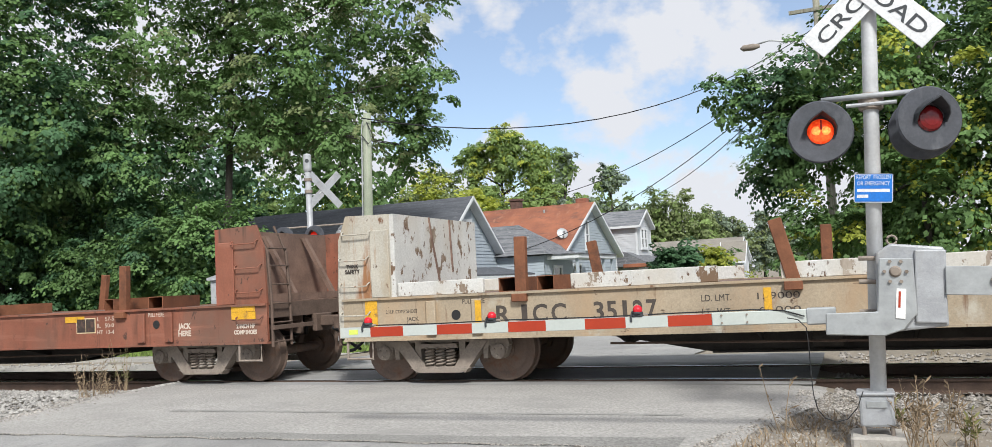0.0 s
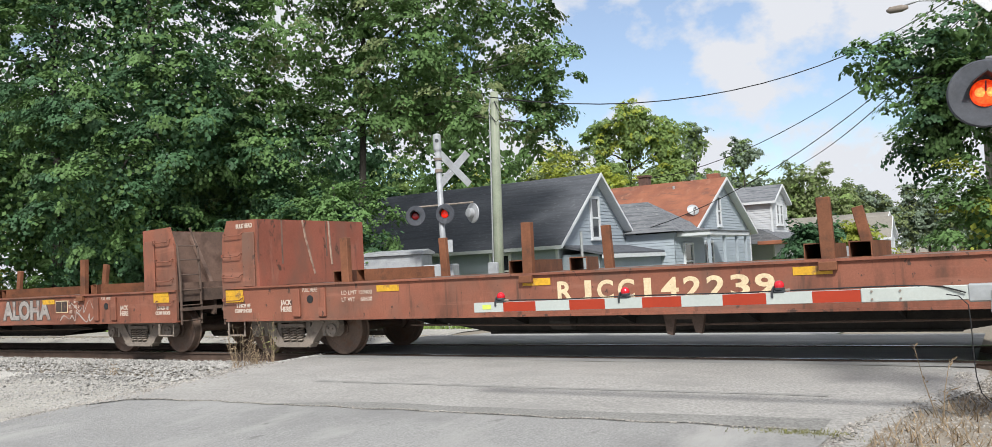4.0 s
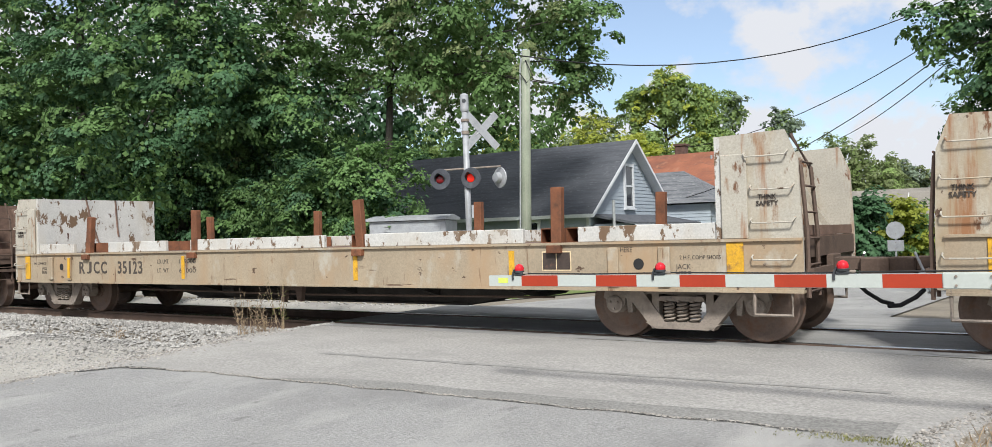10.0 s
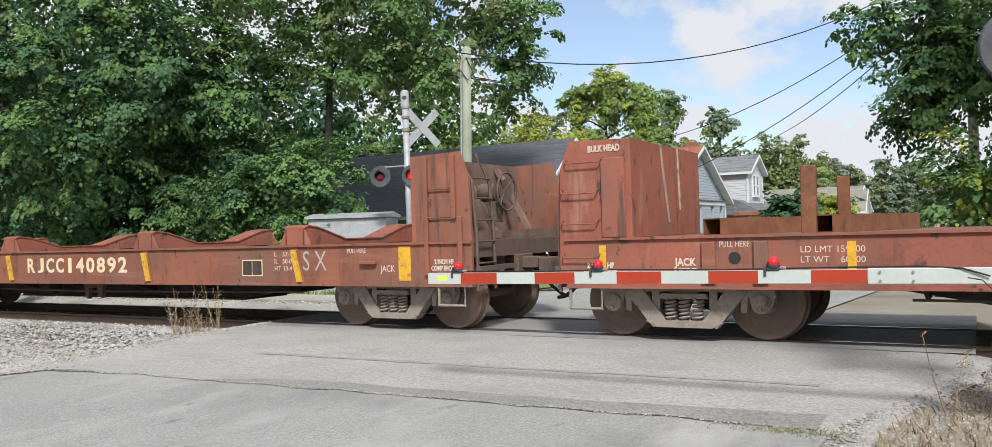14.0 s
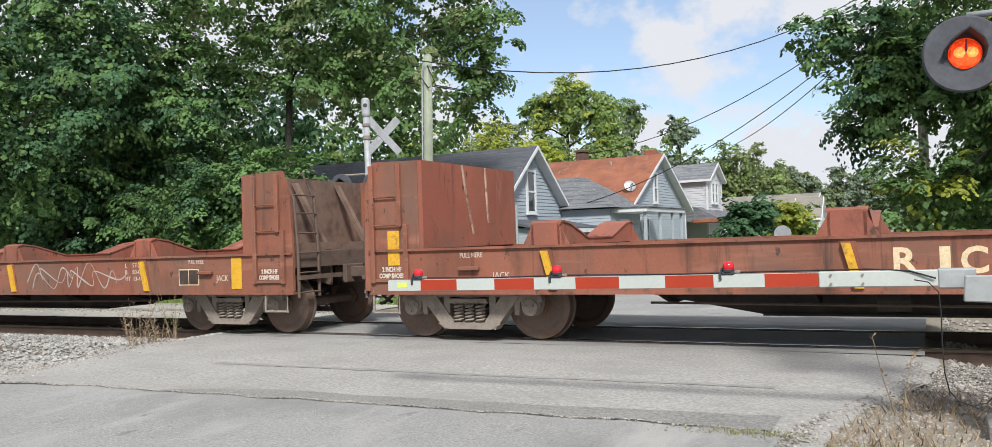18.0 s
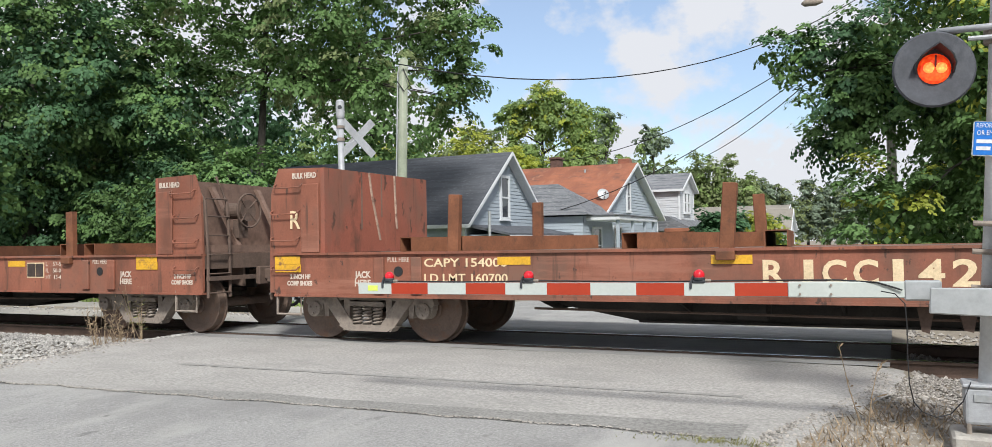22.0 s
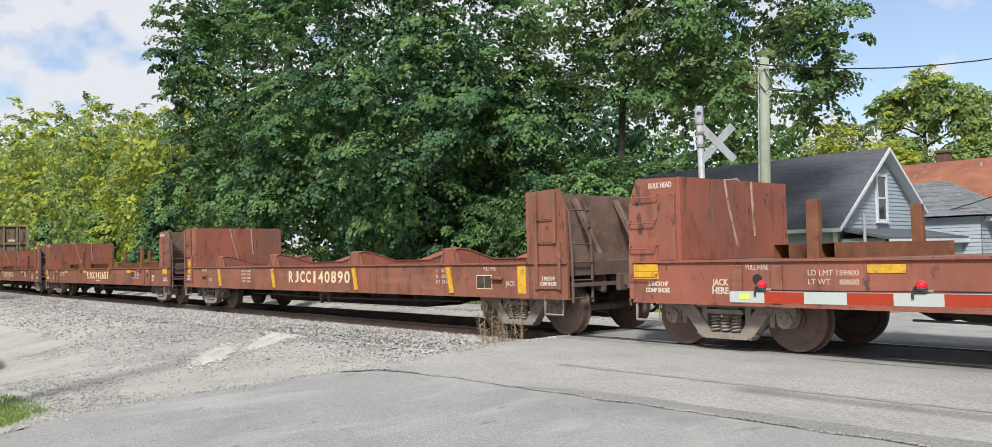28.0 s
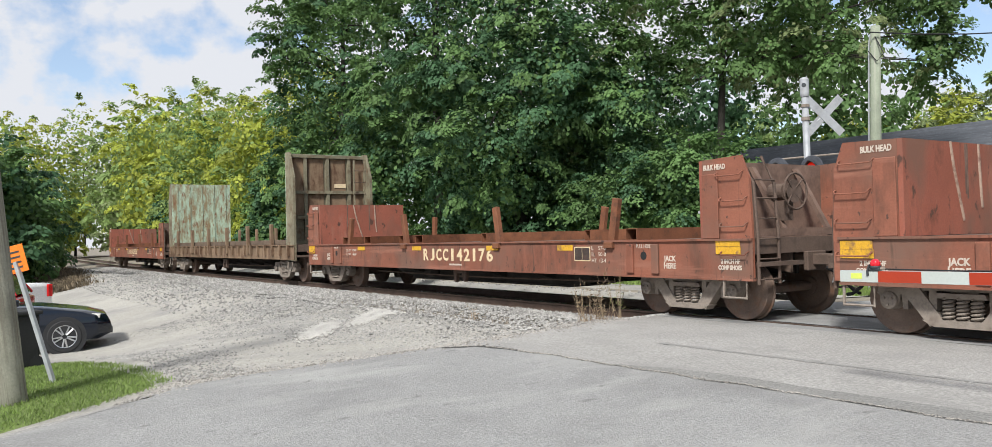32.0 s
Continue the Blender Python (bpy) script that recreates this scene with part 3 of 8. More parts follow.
def apron(x, y):
    return road_z(y) + 0.007 + 0.012 * noise.noise(Vector((x * 0.5, y * 0.5, 0)))


bm = bmesh.new()
cols = spread(-9.85, -1.32, 0.22)
prev = None
for x in cols:
    top = seam_y(x) + 0.05 * noise.noise(Vector((x * 2.3, 0, 4)))
    ys = [top + (-13.5 - top) * (i / 16) ** 1.3 for i in range(17)]
    line = []
    for y in ys:
        lx = max(x, bounds(LEFT, y) + 0.15) if x < -7 else min(x, bounds(RIGHT, y) - 0.1) if (x > -2.5 and y > -5.0) else x
        line.append(bm.verts.new((lx, y, apron(lx, y))))
    if prev:
        for i in range(16):
            bm.faces.new((prev[i], prev[i + 1], line[i + 1], line[i]))
    prev = line
bmesh.ops.remove_doubles(bm, verts=bm.verts[:], dist=0.004)
tagged(part("pavement", bm, M_ASPHALT2, smooth=True), "smoother grey asphalt overlay with a ragged edge", "pavement", kind="structure")

bm = bmesh.new()
prev = None
line = []
for (xa, ya), (xb, yb) in zip(SEAM[1:], SEAM[2:-1]):
    n = max(2, int(math.hypot(xb - xa, yb - ya) / 0.09))
    line += [(xa + (xb - xa) * i / n, ya + (yb - ya) * i / n) for i in range(n)]
for (xa, ya), (xb, yb) in zip(line, line[1:]):
    dx, dy = (xb - xa) / math.hypot(xb - xa, yb - ya), (yb - ya) / math.hypot(xb - xa, yb - ya)
    jog = 0.05 * noise.noise(Vector((xa * 2.3, 0, 4)))
    wide = (0.030 + 0.085 * ease((-8.3 - xa) / 0.7)) * (0.45 + 1.1 * abs(noise.noise(Vector((xa * 3.1, ya * 3.1, 1)))))
    ends = []
    for k in (-0.45, 0.75):
        x, y = xa - dy * wide * k, ya + dx * wide * k + jog
        ends.append(bm.verts.new((x, y, apron(x, y) + 0.006)))
    if prev:
        bm.faces.new((prev[0], ends[0], ends[1], prev[1]))
    prev = ends
tagged(part("crack", bm, M_TAR, road, "dark crumbling crack along the asphalt seam"))

bm = bmesh.new()
prev = None
for x in spread(-7.4, -1.4, 0.15):
    c = seam_y(x) + 0.03 + 0.02 * noise.noise(Vector((x * 1.3, 0, 9)))
    d = -3.25 - 0.04 * (-1.4 - x) + 0.05 * noise.noise(Vector((x * 1.7, 5, 9))) + 0.02 * noise.noise(Vector((x * 9, 5, 9)))
    d = c + (d - c) * min(1.0, (x + 7.4) / 1.2)
    a, b = bm.verts.new((x, c, apron(x, c) - 0.003)), bm.verts.new((x, d, apron(x, d) - 0.003))
    if prev:
        bm.faces.new((prev[0], a, b, prev[1]))
    prev = (a, b)
tagged(part("patch", bm, material("darker patching asphalt", (0.225, 0.219, 0.206), 0.9, vary=0.14, scale=1.2, grain=40.0, bump=0.7, speck=0.5), road, "long darker asphalt patch"))

bm = bmesh.new()
prev = None
for x in spread(-7.8, -1.6, 0.16):
    c = -2.32 + 0.02 * (x + 5) + 0.03 * noise.noise(Vector((x * 1.1, 3, 2)))
    w = 0.035 + 0.055 * abs(noise.noise(Vector((x * 2.0, 8, 5))))
    a, b = bm.verts.new((x, c - w, road_top(x, c - w) + 0.004)), bm.verts.new((x, c + w, road_top(x, c + w) + 0.004))
    if prev:
        bm.faces.new((prev[0], a, b, prev[1]))
    prev = (a, b)
tagged(part("scar", bm, material("dark scrape in asphalt", (0.262, 0.254, 0.24), 0.9, vary=0.2, scale=3.0, grain=50.0, bump=0.5), road, "thin dark scrape along the asphalt"))

sheet("crossing", spread(-10.3, -0.5, 0.7), [-0.2, -0.02, 0.135], lambda x, y: -0.02, M_CROSSING, "dark tyre-stained asphalt at the rails", "road")
sheet("crossing", spread(-10.3, -0.5, 0.7), [0.30, 0.65, 0.95, 1.25, 1.605], lambda x, y: -0.015, M_CROSSING, "dark tyre-stained asphalt between the rails", "road")
sheet("crossing", spread(-10.3, -0.5, 0.7), [1.77, 2.3, 2.9, 3.5], lambda x, y: -0.015, M_CROSSING, "dark asphalt beyond the rails", "road")
sheet("road", lambda y: [-9.6 + 0.03 * y + (7.0 - 0.01 * y) * i / 8 for i in range(9)], [3.45, 6, 10, 14, 18, 26, 40, 60, 90], lambda x, y: road_z(y) + 0.002, M_ASPHALT2, "grey street running on beyond the track", "road")

LOT_E = [(-30, -7.4), (-12, -6.5), (-9.4, -8.3), (-8.4, -8.85), (-7.6, -9.5), (-6.0, -9.72), (-4.3, -9.75), (-2.2, -9.95)]
sheet("gravel_lot", lambda y: [-140, -100, -70, -50, -40] + [-36 + (bounds(LOT_E, y) - 0.0 + 36) * i / 22 for i in range(23)],
      spread(-30, -13, 2) + spread(-12, -1.75, 0.4), lambda x, y: ground_z(x, y) + 0.017 + 0.012 * noise.noise(Vector((x * 0.6, y * 0.6, 2))), M_LOT, "pale dusty limestone gravel lot", "ground")


# ---- ballast stones: real stones, joined ----
def stones(name, n, where, label, seed, size=(0.025, 0.05), mat=None):
    rng = np.random.default_rng(seed)
    base = np.array([(1, 0, 0), (-1, 0, 0), (0, 1, 0), (0, -1, 0), (0, 0, 1), (0, 0, -1)], float)
    tri = np.array([(0, 2, 4), (2, 1, 4), (1, 3, 4), (3, 0, 4), (2, 0, 5), (1, 2, 5), (3, 1, 5), (0, 3, 5)])
    verts, faces = [], []
    pts = [where(rng) for _ in range(n)]
    for i, (x, y, z) in enumerate(pts):
        s = rng.uniform(*size)
        v = base * (s * rng.uniform(0.7, 1.3, (6, 1))) * np.array([1.0, rng.uniform(0.6, 1.0), 0.7])
        a = rng.uniform(0, 6.28)
        c, d = math.cos(a), math.sin(a)
        v = v @ np.array([[c, d, 0], [-d, c, 0], [0, 0, 1]])
        verts.append(v + (x, y, z + s * 0.25))
        faces.append(tri + 6 * i)
    me = bpy.data.meshes.new(name)
    me.from_pydata(np.concatenate(verts).tolist(), [], np.concatenate(faces).tolist())
    me.materials.append(mat or M_STONE)
    return tagged(new(name, me), label, "ballast", kind="stuff")


def near_ballast(rng):
    x = -10.1 - 26 * rng.random() ** 1.5
    y = track_y(x) - 0.85 - abs(rng.normal(0, 1.15))
    return x, y, ground_z(x, y) + 0.03


def far_ballast(rng):
    x = -10.4 - 45 * rng.random() ** 1.2
    y = track_y(x) + rng.uniform(-0.6, 3.4)
    return x, y, ground_z(x, y)


def east_ballast(rng):
    x = -0.3 + 14 * rng.random() ** 1.3
    y = rng.uniform(-2.2, 4.2)
    return x, y, ground_z(x, y)


stones("ballast", 15000, near_ballast, "pale crushed limestone ballast spilling beside the rails", 3, (0.020, 0.043))
def west_ballast(rng):
    x = rng.uniform(-62, -20)
    y = track_y(x) - 0.85 - abs(rng.normal(0, 1.3))
    return x, y, ground_z(x, y) + 0.03


stones("ballast", 7000, west_ballast, "pale crushed limestone ballast along the bend", 9, (0.03, 0.065))
stones("ballast", 9000, far_ballast, "pale crushed limestone between and beyond the rails", 4)
stones("ballast", 6500, east_ballast, "crushed limestone ballast east of the road", 5, mat=M_GRIT)


def verge_stone(rng):
    y = rng.uniform(-6.5, -0.6)
    x = bounds(RIGHT, y) - 0.12 + abs(rng.normal(0, 0.9))
    return x, y, max(ground_z(x, y), road_top(x, y)) - 0.004


def edge_stone(rng):
    y = rng.uniform(-8.3, -0.9)
    x = bounds(LEFT, y) + 0.10 - rng.normal(0.12, 0.22)
    return x, y, max(ground_z(x, y) + 0.012, road_top(x, y)) - 0.004


stones("gravel", 3500, edge_stone, "loose pale grit along the ragged asphalt edge", 8, (0.008, 0.022), M_GRIT)
stones("gravel", 9000, verge_stone, "loose grey gravel along the road edge", 6, (0.006, 0.017), M_GRIT)


def seam_grit(rng):
    x = rng.uniform(-9.6, -1.5)
    y = seam_y(x) + 0.05 * noise.noise(Vector((x * 2.3, 0, 4))) + rng.normal(0.012, 0.016)
    return x, y, apron(x, y) + 0.004


stones("gravel", 1700, seam_grit, "crumbled grit in the asphalt seam", 11, (0.004, 0.012), M_GRIT)


def lot_stone(rng):
    while True:
        x = -10.0 - 10 * rng.random() ** 1.2
        y = -2.0 - 5.5 * rng.random()
        track = abs(y + 5.9 - 0.10 * (x + 12)) < 0.75 + 0.3 * math.sin(x * 1.7)
        if not track or rng.random() < 0.12:
            return x, y, ground_z(x, y) + 0.016


stones("gravel", 13000, lot_stone, "scattered crushed stone on the lot", 7, (0.008, 0.021))


def west_stone(rng):
    x = -16.0 - 26 * rng.random()
    y = -1.6 - 3.4 * rng.random() ** 1.5
    return x, y, ground_z(x, y) + 0.018


stones("gravel", 5500, west_stone, "crushed stone thrown out from the track bed", 10, (0.018, 0.042))


def sand_pile(cx, cy, rx, ry, h, turn, seed):
    bm = bmesh.new()
    rng = random.Random(seed)
    rings = []
    for j in range(7):
        k = j / 6
        ring = []
        for i in range(28):
            a = 2 * math.pi * i / 28
            w = 1 + 0.28 * noise.noise(Vector((math.cos(a) * 1.7, math.sin(a) * 1.7, seed)))
            px, py = rx * k * w * math.cos(a), ry * k * w * math.sin(a)
            x = cx + px * math.cos(turn) - py * math.sin(turn)
            y = cy + px * math.sin(turn) + py * math.cos(turn)
            z = ground_z(x, y) + 0.035 + h * (1 - k) ** 1.4 + 0.02 * rng.random() * (1 - k)
            ring.append(bm.verts.new((x, y, z - (0.03 if j == 6 else 0))))
        rings.append(ring)
    for a, b in zip(rings, rings[1:]):
        for i in range(28):
            bm.faces.new((a[i], b[i], b[(i + 1) % 28], a[(i + 1) % 28]))
    bmesh.ops.remove_doubles(bm, verts=bm.verts[:], dist=0.001)
    tagged(part("sand_spill", bm, M_SAND, smooth=True), "pale spill of fine sand on the gravel", "sand", kind="stuff")


for k, (cx, cy, rx, ry, turn) in enumerate(((-14.6, -2.75, 1.35, 0.30, -0.75), (-13.3, -4.5, 1.1, 0.20, -0.55), (-14.0, -3.3, 0.9, 0.16, -0.7))):
    sand_pile(cx, cy, rx * 0.8, ry * 0.7, 0.022, turn, k + 1)

    def spilt(rng, cx=cx, cy=cy, rx=rx, ry=ry, turn=turn):
        px, py = rng.normal(0, rx * 0.55), rng.normal(0, ry * 0.6)
        x, y = cx + px * math.cos(turn) - py * math.sin(turn), cy + px * math.sin(turn) + py * math.cos(turn)
        return x, y, ground_z(x, y) + 0.028

    stones("sand_spill", 1600, spilt, "pale grit scattered round a sand spill", 20 + k, (0.008, 0.03), M_SAND)



# ---- track ----
def rail(side):
    """One rail: foot, web and head along the track's line."""
    ob = thing("rail", "rusty steel rail with a polished head", "rail", kind="structure")
    xs = [-260, -160, -110, -80] + spread(-62, -26, 4) + [60]
    outline = [(-0.07, -0.17), (0.07, -0.17), (0.07, -0.155), (0.012, -0.135), (0.012, -0.045), (0.036, -0.035), (0.036, -0.006), (-0.036, -0.006), (-0.036, -0.035), (-0.012, -0.045), (-0.012, -0.135), (-0.07, -0.155)]
    for name, pts, mat in (("rail_body", outline, M_RAIL), ("rail_head", [(-0.034, -0.0055), (0.034, -0.0055), (0.026, 0.0), (-0.026, 0.0)], M_RAILTOP)):
        bm = bmesh.new()
        rings = [[bm.verts.new((x, track_y(x) + side * 0.7525 + p, z)) for p, z in pts] for x in xs]
        for a, b in zip(rings, rings[1:]):
            for i in range(len(pts)):
                j = (i + 1) % len(pts)
                bm.faces.new((a[i], b[i], b[j], a[j]))
        bmesh.ops.recalc_face_normals(bm, faces=bm.faces[:])
        part(name, bm, mat, ob)


rail(-1), rail(1)
tie_mesh = to_mesh("tie", bevelled(box((-0.11, -1.25, -0.16), (0.11, 1.25, 0.0)), 0.012, 1), M_TIE)
ties = thing("ties", "weathered timber ties under the rails", "tie", kind="structure")
for i in range(150):
    x = -10.6 - 0.5 * i if i < 115 else -0.1 + 0.5 * (i - 115)
    shared("tie", tie_mesh, ties, pose(x, track_y(x), -0.165, 0, 0, random.uniform(-1.5, 1.5)))


# ---- the train ----
PITCH, LONG, HALF = 17.5, 16.33, 1.36
DECK, SILL, TOP = 1.19, 0.60, 2.35
WHEEL_R = 0.419

wheel_profile = [(-0.085, 0.17), (-0.075, 0.30), (-0.085, 0.34), (-0.09, 0.405), (-0.085, 0.419), (0.03, 0.424), (0.04, 0.446), (0.06, 0.446), (0.065, 0.37), (0.02, 0.32), (0.03, 0.17)]


def wheelset_mesh():
    bm = bmesh.new()
    for s in (-1, 1):
        add_lathe(bm, [(s * (0.7525 - a), r) for a, r in wheel_profile], (0, 0, 0), "y", 30)
        add_lathe(bm, [(s * 0.66, 0.14), (s * 0.86, 0.13), (s * 0.87, 0.11)], (0, 0, 0), "y", 16)
    add_lathe(bm, [(-1.02, 0.075), (1.02, 0.075)], (0, 0, 0), "y", 12)
    return to_mesh("wheelset", bm, M_WHEEL, False)


WHEELSET = wheelset_mesh()


def side_frame_mesh():
    """The cast frame between two axle boxes, with its window for the springs."""
    bm = bmesh.new()
    a = 0.8635
    top = [(-a - 0.16, 0.50), (-a - 0.13, 0.60), (-a + 0.20, 0.62), (-0.42, 0.64), (0.42, 0.64), (a - 0.20, 0.62), (a + 0.13, 0.60), (a + 0.16, 0.50), (a + 0.10, 0.46), (a - 0.20, 0.50), (0.40, 0.55), (-0.40, 0.55), (-a + 0.20, 0.50), (-a - 0.10, 0.46)]
    add_prism(bm, top, "y", -0.06, 0.06)
    for s in (-1, 1):
        add_prism(bm, [(s * 0.72, 0.56), (s * 0.50, 0.60), (s * 0.21, 0.215), (s * 0.37, 0.135)], "y", -0.08, 0.08)
        add_prism(bm, [(s * 0.38, 0.56), (s * 0.29, 0.56), (s * 0.29, 0.22), (s * 0.38, 0.20)], "y", -0.06, 0.06)
        add_prism(bm, [(s * 0.72, 0.50), (s * 0.64, 0.54), (s * 0.64, 0.32), (s * 0.70, 0.32)], "y", -0.05, 0.05)
    add_prism(bm, [(-0.46, 0.21), (-0.32, 0.14), (0.32, 0.14), (0.46, 0.21), (0.32, 0.225), (-0.32, 0.225)], "y", -0.09, 0.09)
    return to_mesh("side_frame", bm, M_CAST)


def bearing_mesh():
    bm = lathe([(-0.10, 0.08), (-0.09, 0.105), (0.0, 0.11), (0.09, 0.115)], (0, 0, 0), "y", 18)
    add_prism(bm, [(-0.13, 0.02), (-0.13, 0.13), (0.13, 0.13), (0.13, 0.02), (0.10, -0.04), (-0.10, -0.04)], "y", -0.05, 0.09)
    for k in range(3):
        a = 2.09 * k + 0.5
        add_lathe(bm, [(-0.125, 0.016), (-0.10, 0.016)], (0.055 * math.cos(a), 0, 0.055 * math.sin(a)), "y", 6)
    return to_mesh("axle_box", bm, M_CAST)


def spring_mesh():
    bm = bmesh.new()
    pts = [(0.060 * math.cos(k * 0.62), 0.060 * math.sin(k * 0.62), 0.225 + 0.0043 * k) for k in range(59)]
    add_tube(bm, pts, 0.0145, 4)
    return to_mesh("spring", bm, M_CAST)


SIDE_FRAME, AXLE_BOX, SPRING = side_frame_mesh(), bearing_mesh(), spring_mesh()
BOLSTER = to_mesh("bolster", add_prism(box((-0.16, -1.05, 0.50), (0.16, 1.05, 0.66)), [(-0.29, 0.47), (0.29, 0.47), (0.26, 0.53), (-0.26, 0.53)], "y", -1.14, 1.14), M_CAST)
BRAKE_BEAM = to_mesh("brake_beam", add_tube(add_tube(bmesh.new(), [(-0.38, -0.7, 0.35), (-0.38, 0.7, 0.35)], 0.04), [(0.38, -0.7, 0.35), (0.38, 0.7, 0.35)], 0.04), M_DARK)
WHEELS = []


def truck(car, x):
    """A two-axle truck under the car: bolster > side frames, springs, axle boxes, turning wheelsets."""
    t = shared("truck", BOLSTER, car, pose(x, 0, 0))
    for s in (-1, 1):
        shared("side_frame", SIDE_FRAME, t, pose(0, s * 1.04, 0))
        for k in (-0.158, 0, 0.158):
            shared("spring", SPRING, t, pose(k, s * 1.09, 0))
        for a in (-0.8635, 0.8635):
            shared("axle_box", AXLE_BOX, t, pose(a, s * 1.04, WHEEL_R, 0, 0, 180 if s > 0 else 0))
    shared("brake_beam", BRAKE_BEAM, t, pose(0, 0, 0))
    for a in (-0.8635, 0.8635):
        w = shared("wheelset", WHEELSET, t, pose(a, 0, WHEEL_R))
        WHEELS.append((w, a))


def sill_mesh(mat):
    """The side sill on the near side."""
    h = HALF
    pts = [(-h - 0.02, SILL), (-h - 0.02, SILL + 0.03), (-h, SILL + 0.03), (-h, DECK - 0.03), (-h - 0.035, DECK - 0.03), (-h - 0.035, DECK), (-h + 0.12, DECK), (-h + 0.12, DECK - 0.03), (-h + 0.02, DECK - 0.03), (-h + 0.02, SILL + 0.03), (-h + 0.12, SILL + 0.03), (-h + 0.12, SILL)]
    return to_mesh("side_sill", prism(pts, "x", 0.12, LONG - 0.03), mat)


def center_sill_mesh():
    bm = bmesh.new()
    pts = [(0.6, 0.62), (0.6, 1.0), (LONG - 0.6, 1.0), (LONG - 0.6, 0.62), (12.9, 0.58), (11.3, 0.30), (5.0, 0.30), (3.4, 0.58)]
    add_prism(bm, pts, "y", -0.42, -0.36)
    add_prism(bm, pts, "y", 0.36, 0.42)
    add_box(bm, (5.0, -0.50, 0.29), (11.3, 0.50, 0.315))
    return to_mesh("center_sill", bm, M_DARK)


def crossbearer_mesh():
    return to_mesh("crossbearer", prism([(-HALF + 0.03, 0.66), (-HALF + 0.03, 1.12), (HALF - 0.03, 1.12), (HALF - 0.03, 0.66), (0.42, 0.42), (-0.42, 0.42)], "x", 0, 0.03), M_DARK)


def end_sill_mesh():
    bm = bmesh.new()
    add_box(bm, (0.04, -HALF + 0.03, DECK - 0.22), (0.10, HALF - 0.03, DECK))
    add_box(bm, (-0.06, -HALF + 0.06, SILL + 0.20), (0.02, -0.35, SILL + 0.26))
    add_box(bm, (-0.06, 0.35, SILL + 0.20), (0.02, HALF - 0.06, SILL + 0.26))
    add_prism(bm, [(0.10, 0.68), (0.10, 1.15), (0.75, 1.15), (0.75, 0.80)], "y", -0.45, -0.40)
    add_prism(bm, [(0.10, 0.68), (0.10, 1.15), (0.75, 1.15), (0.75, 0.80)], "y", 0.40, 0.45)
    return to_mesh("end_sill", bm, M_GRIME)


def coupler_mesh():
    bm = bmesh.new()
    add_box(bm, (-0.30, -0.10, 0.78), (0.30, 0.10, 0.94))
    add_prism(bm, [(-0.30, -0.17), (-0.50, -0.15), (-0.60, -0.06), (-0.53, 0.02), (-0.60, 0.10), (-0.50, 0.20), (-0.30, 0.17)], "z", 0.73, 0.93)
    add_box(bm, (-0.02, -0.22, 0.70), (0.06, 0.22, 0.98))
    return to_mesh("coupler", bevelled(bm, 0.012, 1), M_GRIME)


def hose_mesh():
    bm = bmesh.new()
    add_tube(bm, [(0.05, -0.32, 0.72), (-0.12, -0.32, 0.66), (-0.28, -0.30, 0.50), (-0.45, -0.24, 0.40), (-0.585, -0.14, 0.38)], 0.025)
    return to_mesh("air_hose", bm, M_RUBBER)


def lever_mesh():
    bm = bmesh.new()
    add_tube(bm, [(-0.04, -HALF + 0.10, 0.62), (-0.10, -HALF + 0.22, 0.72), (-0.10, -1.0, 0.66), (-0.16, -0.55, 0.78), (-0.30, -0.12, 0.98)], 0.016, 6)
    return to_mesh("uncoupling_lever", bm, M_GALV)


def step_mesh():
    bm = bmesh.new()
    y = -HALF + 0.02
    add_tube(bm, [(0.16, y, 0.66), (0.16, y - 0.01, 0.36), (0.56, y - 0.01, 0.36), (0.56, y, 0.66)], 0.022, 6)
    return to_mesh("sill_step", bm, M_CAST)


CENTER_SILL, CROSSBEARER, END_SILL, COUPLER, HOSE, LEVER, STEP = center_sill_mesh(), crossbearer_mesh(), end_sill_mesh(), coupler_mesh(), hose_mesh(), lever_mesh(), step_mesh()


def grab_mesh(w, mat, drop=0.003):
    bm = bmesh.new()
    add_tube(bm, [(0, 0, 0.05), (0, -0.05, 0.03), (0.02, -0.065, 0), (w / 2, -0.065, -drop), (w - 0.02, -0.065, 0), (w, -0.05, 0.03), (w, 0, 0.05)], 0.010, 6)
    return to_mesh("grab_iron", bm, mat)


RUNG = to_mesh("rung", tube([(0, -0.03, 0), (0.44, -0.03, 0)], 0.011, 6), M_STAKE)


def side_sheet_bm(s, e):
    """One side sheet of a bulkhead at the car's west end."""
    a, b = sorted((s * (HALF - 0.005), s * (HALF - 0.045)))
    return prism([(e, SILL + 0.05), (e, DECK), (e + 0.03, 2.02), (e + 0.16, TOP), (0.90, TOP - 0.02), (0.90, SILL + 0.05)], "y", a, b)


def brace_bm(y):
    """A sloping channel from the end sill up to the back of the load face."""
    bm = prism([(0.12, DECK), (0.19, DECK), (0.80, TOP - 0.10), (0.73, TOP - 0.10)], "y", y - 0.045, y - 0.035)
    add_prism(bm, [(0.12, DECK), (0.19, DECK), (0.80, TOP - 0.10), (0.73, TOP - 0.10)], "y", y + 0.035, y + 0.045)
    return add_prism(bm, [(0.115, DECK), (0.13, DECK), (0.74, TOP - 0.10), (0.725, TOP - 0.10)], "y", y - 0.04, y + 0.04)


END_STILE = to_mesh("stile", tube([(0.0, 0, 0.55), (0.0, 0, 1.25), (0.05, 0, 1.95), (0.26, 0, TOP)], 0.024, 6), M_GRIME)
END_RUNG = to_mesh("rung", tube([(-0.02, 0.0, 0), (-0.02, 0.44, 0)], 0.013, 6), M_GRIME)


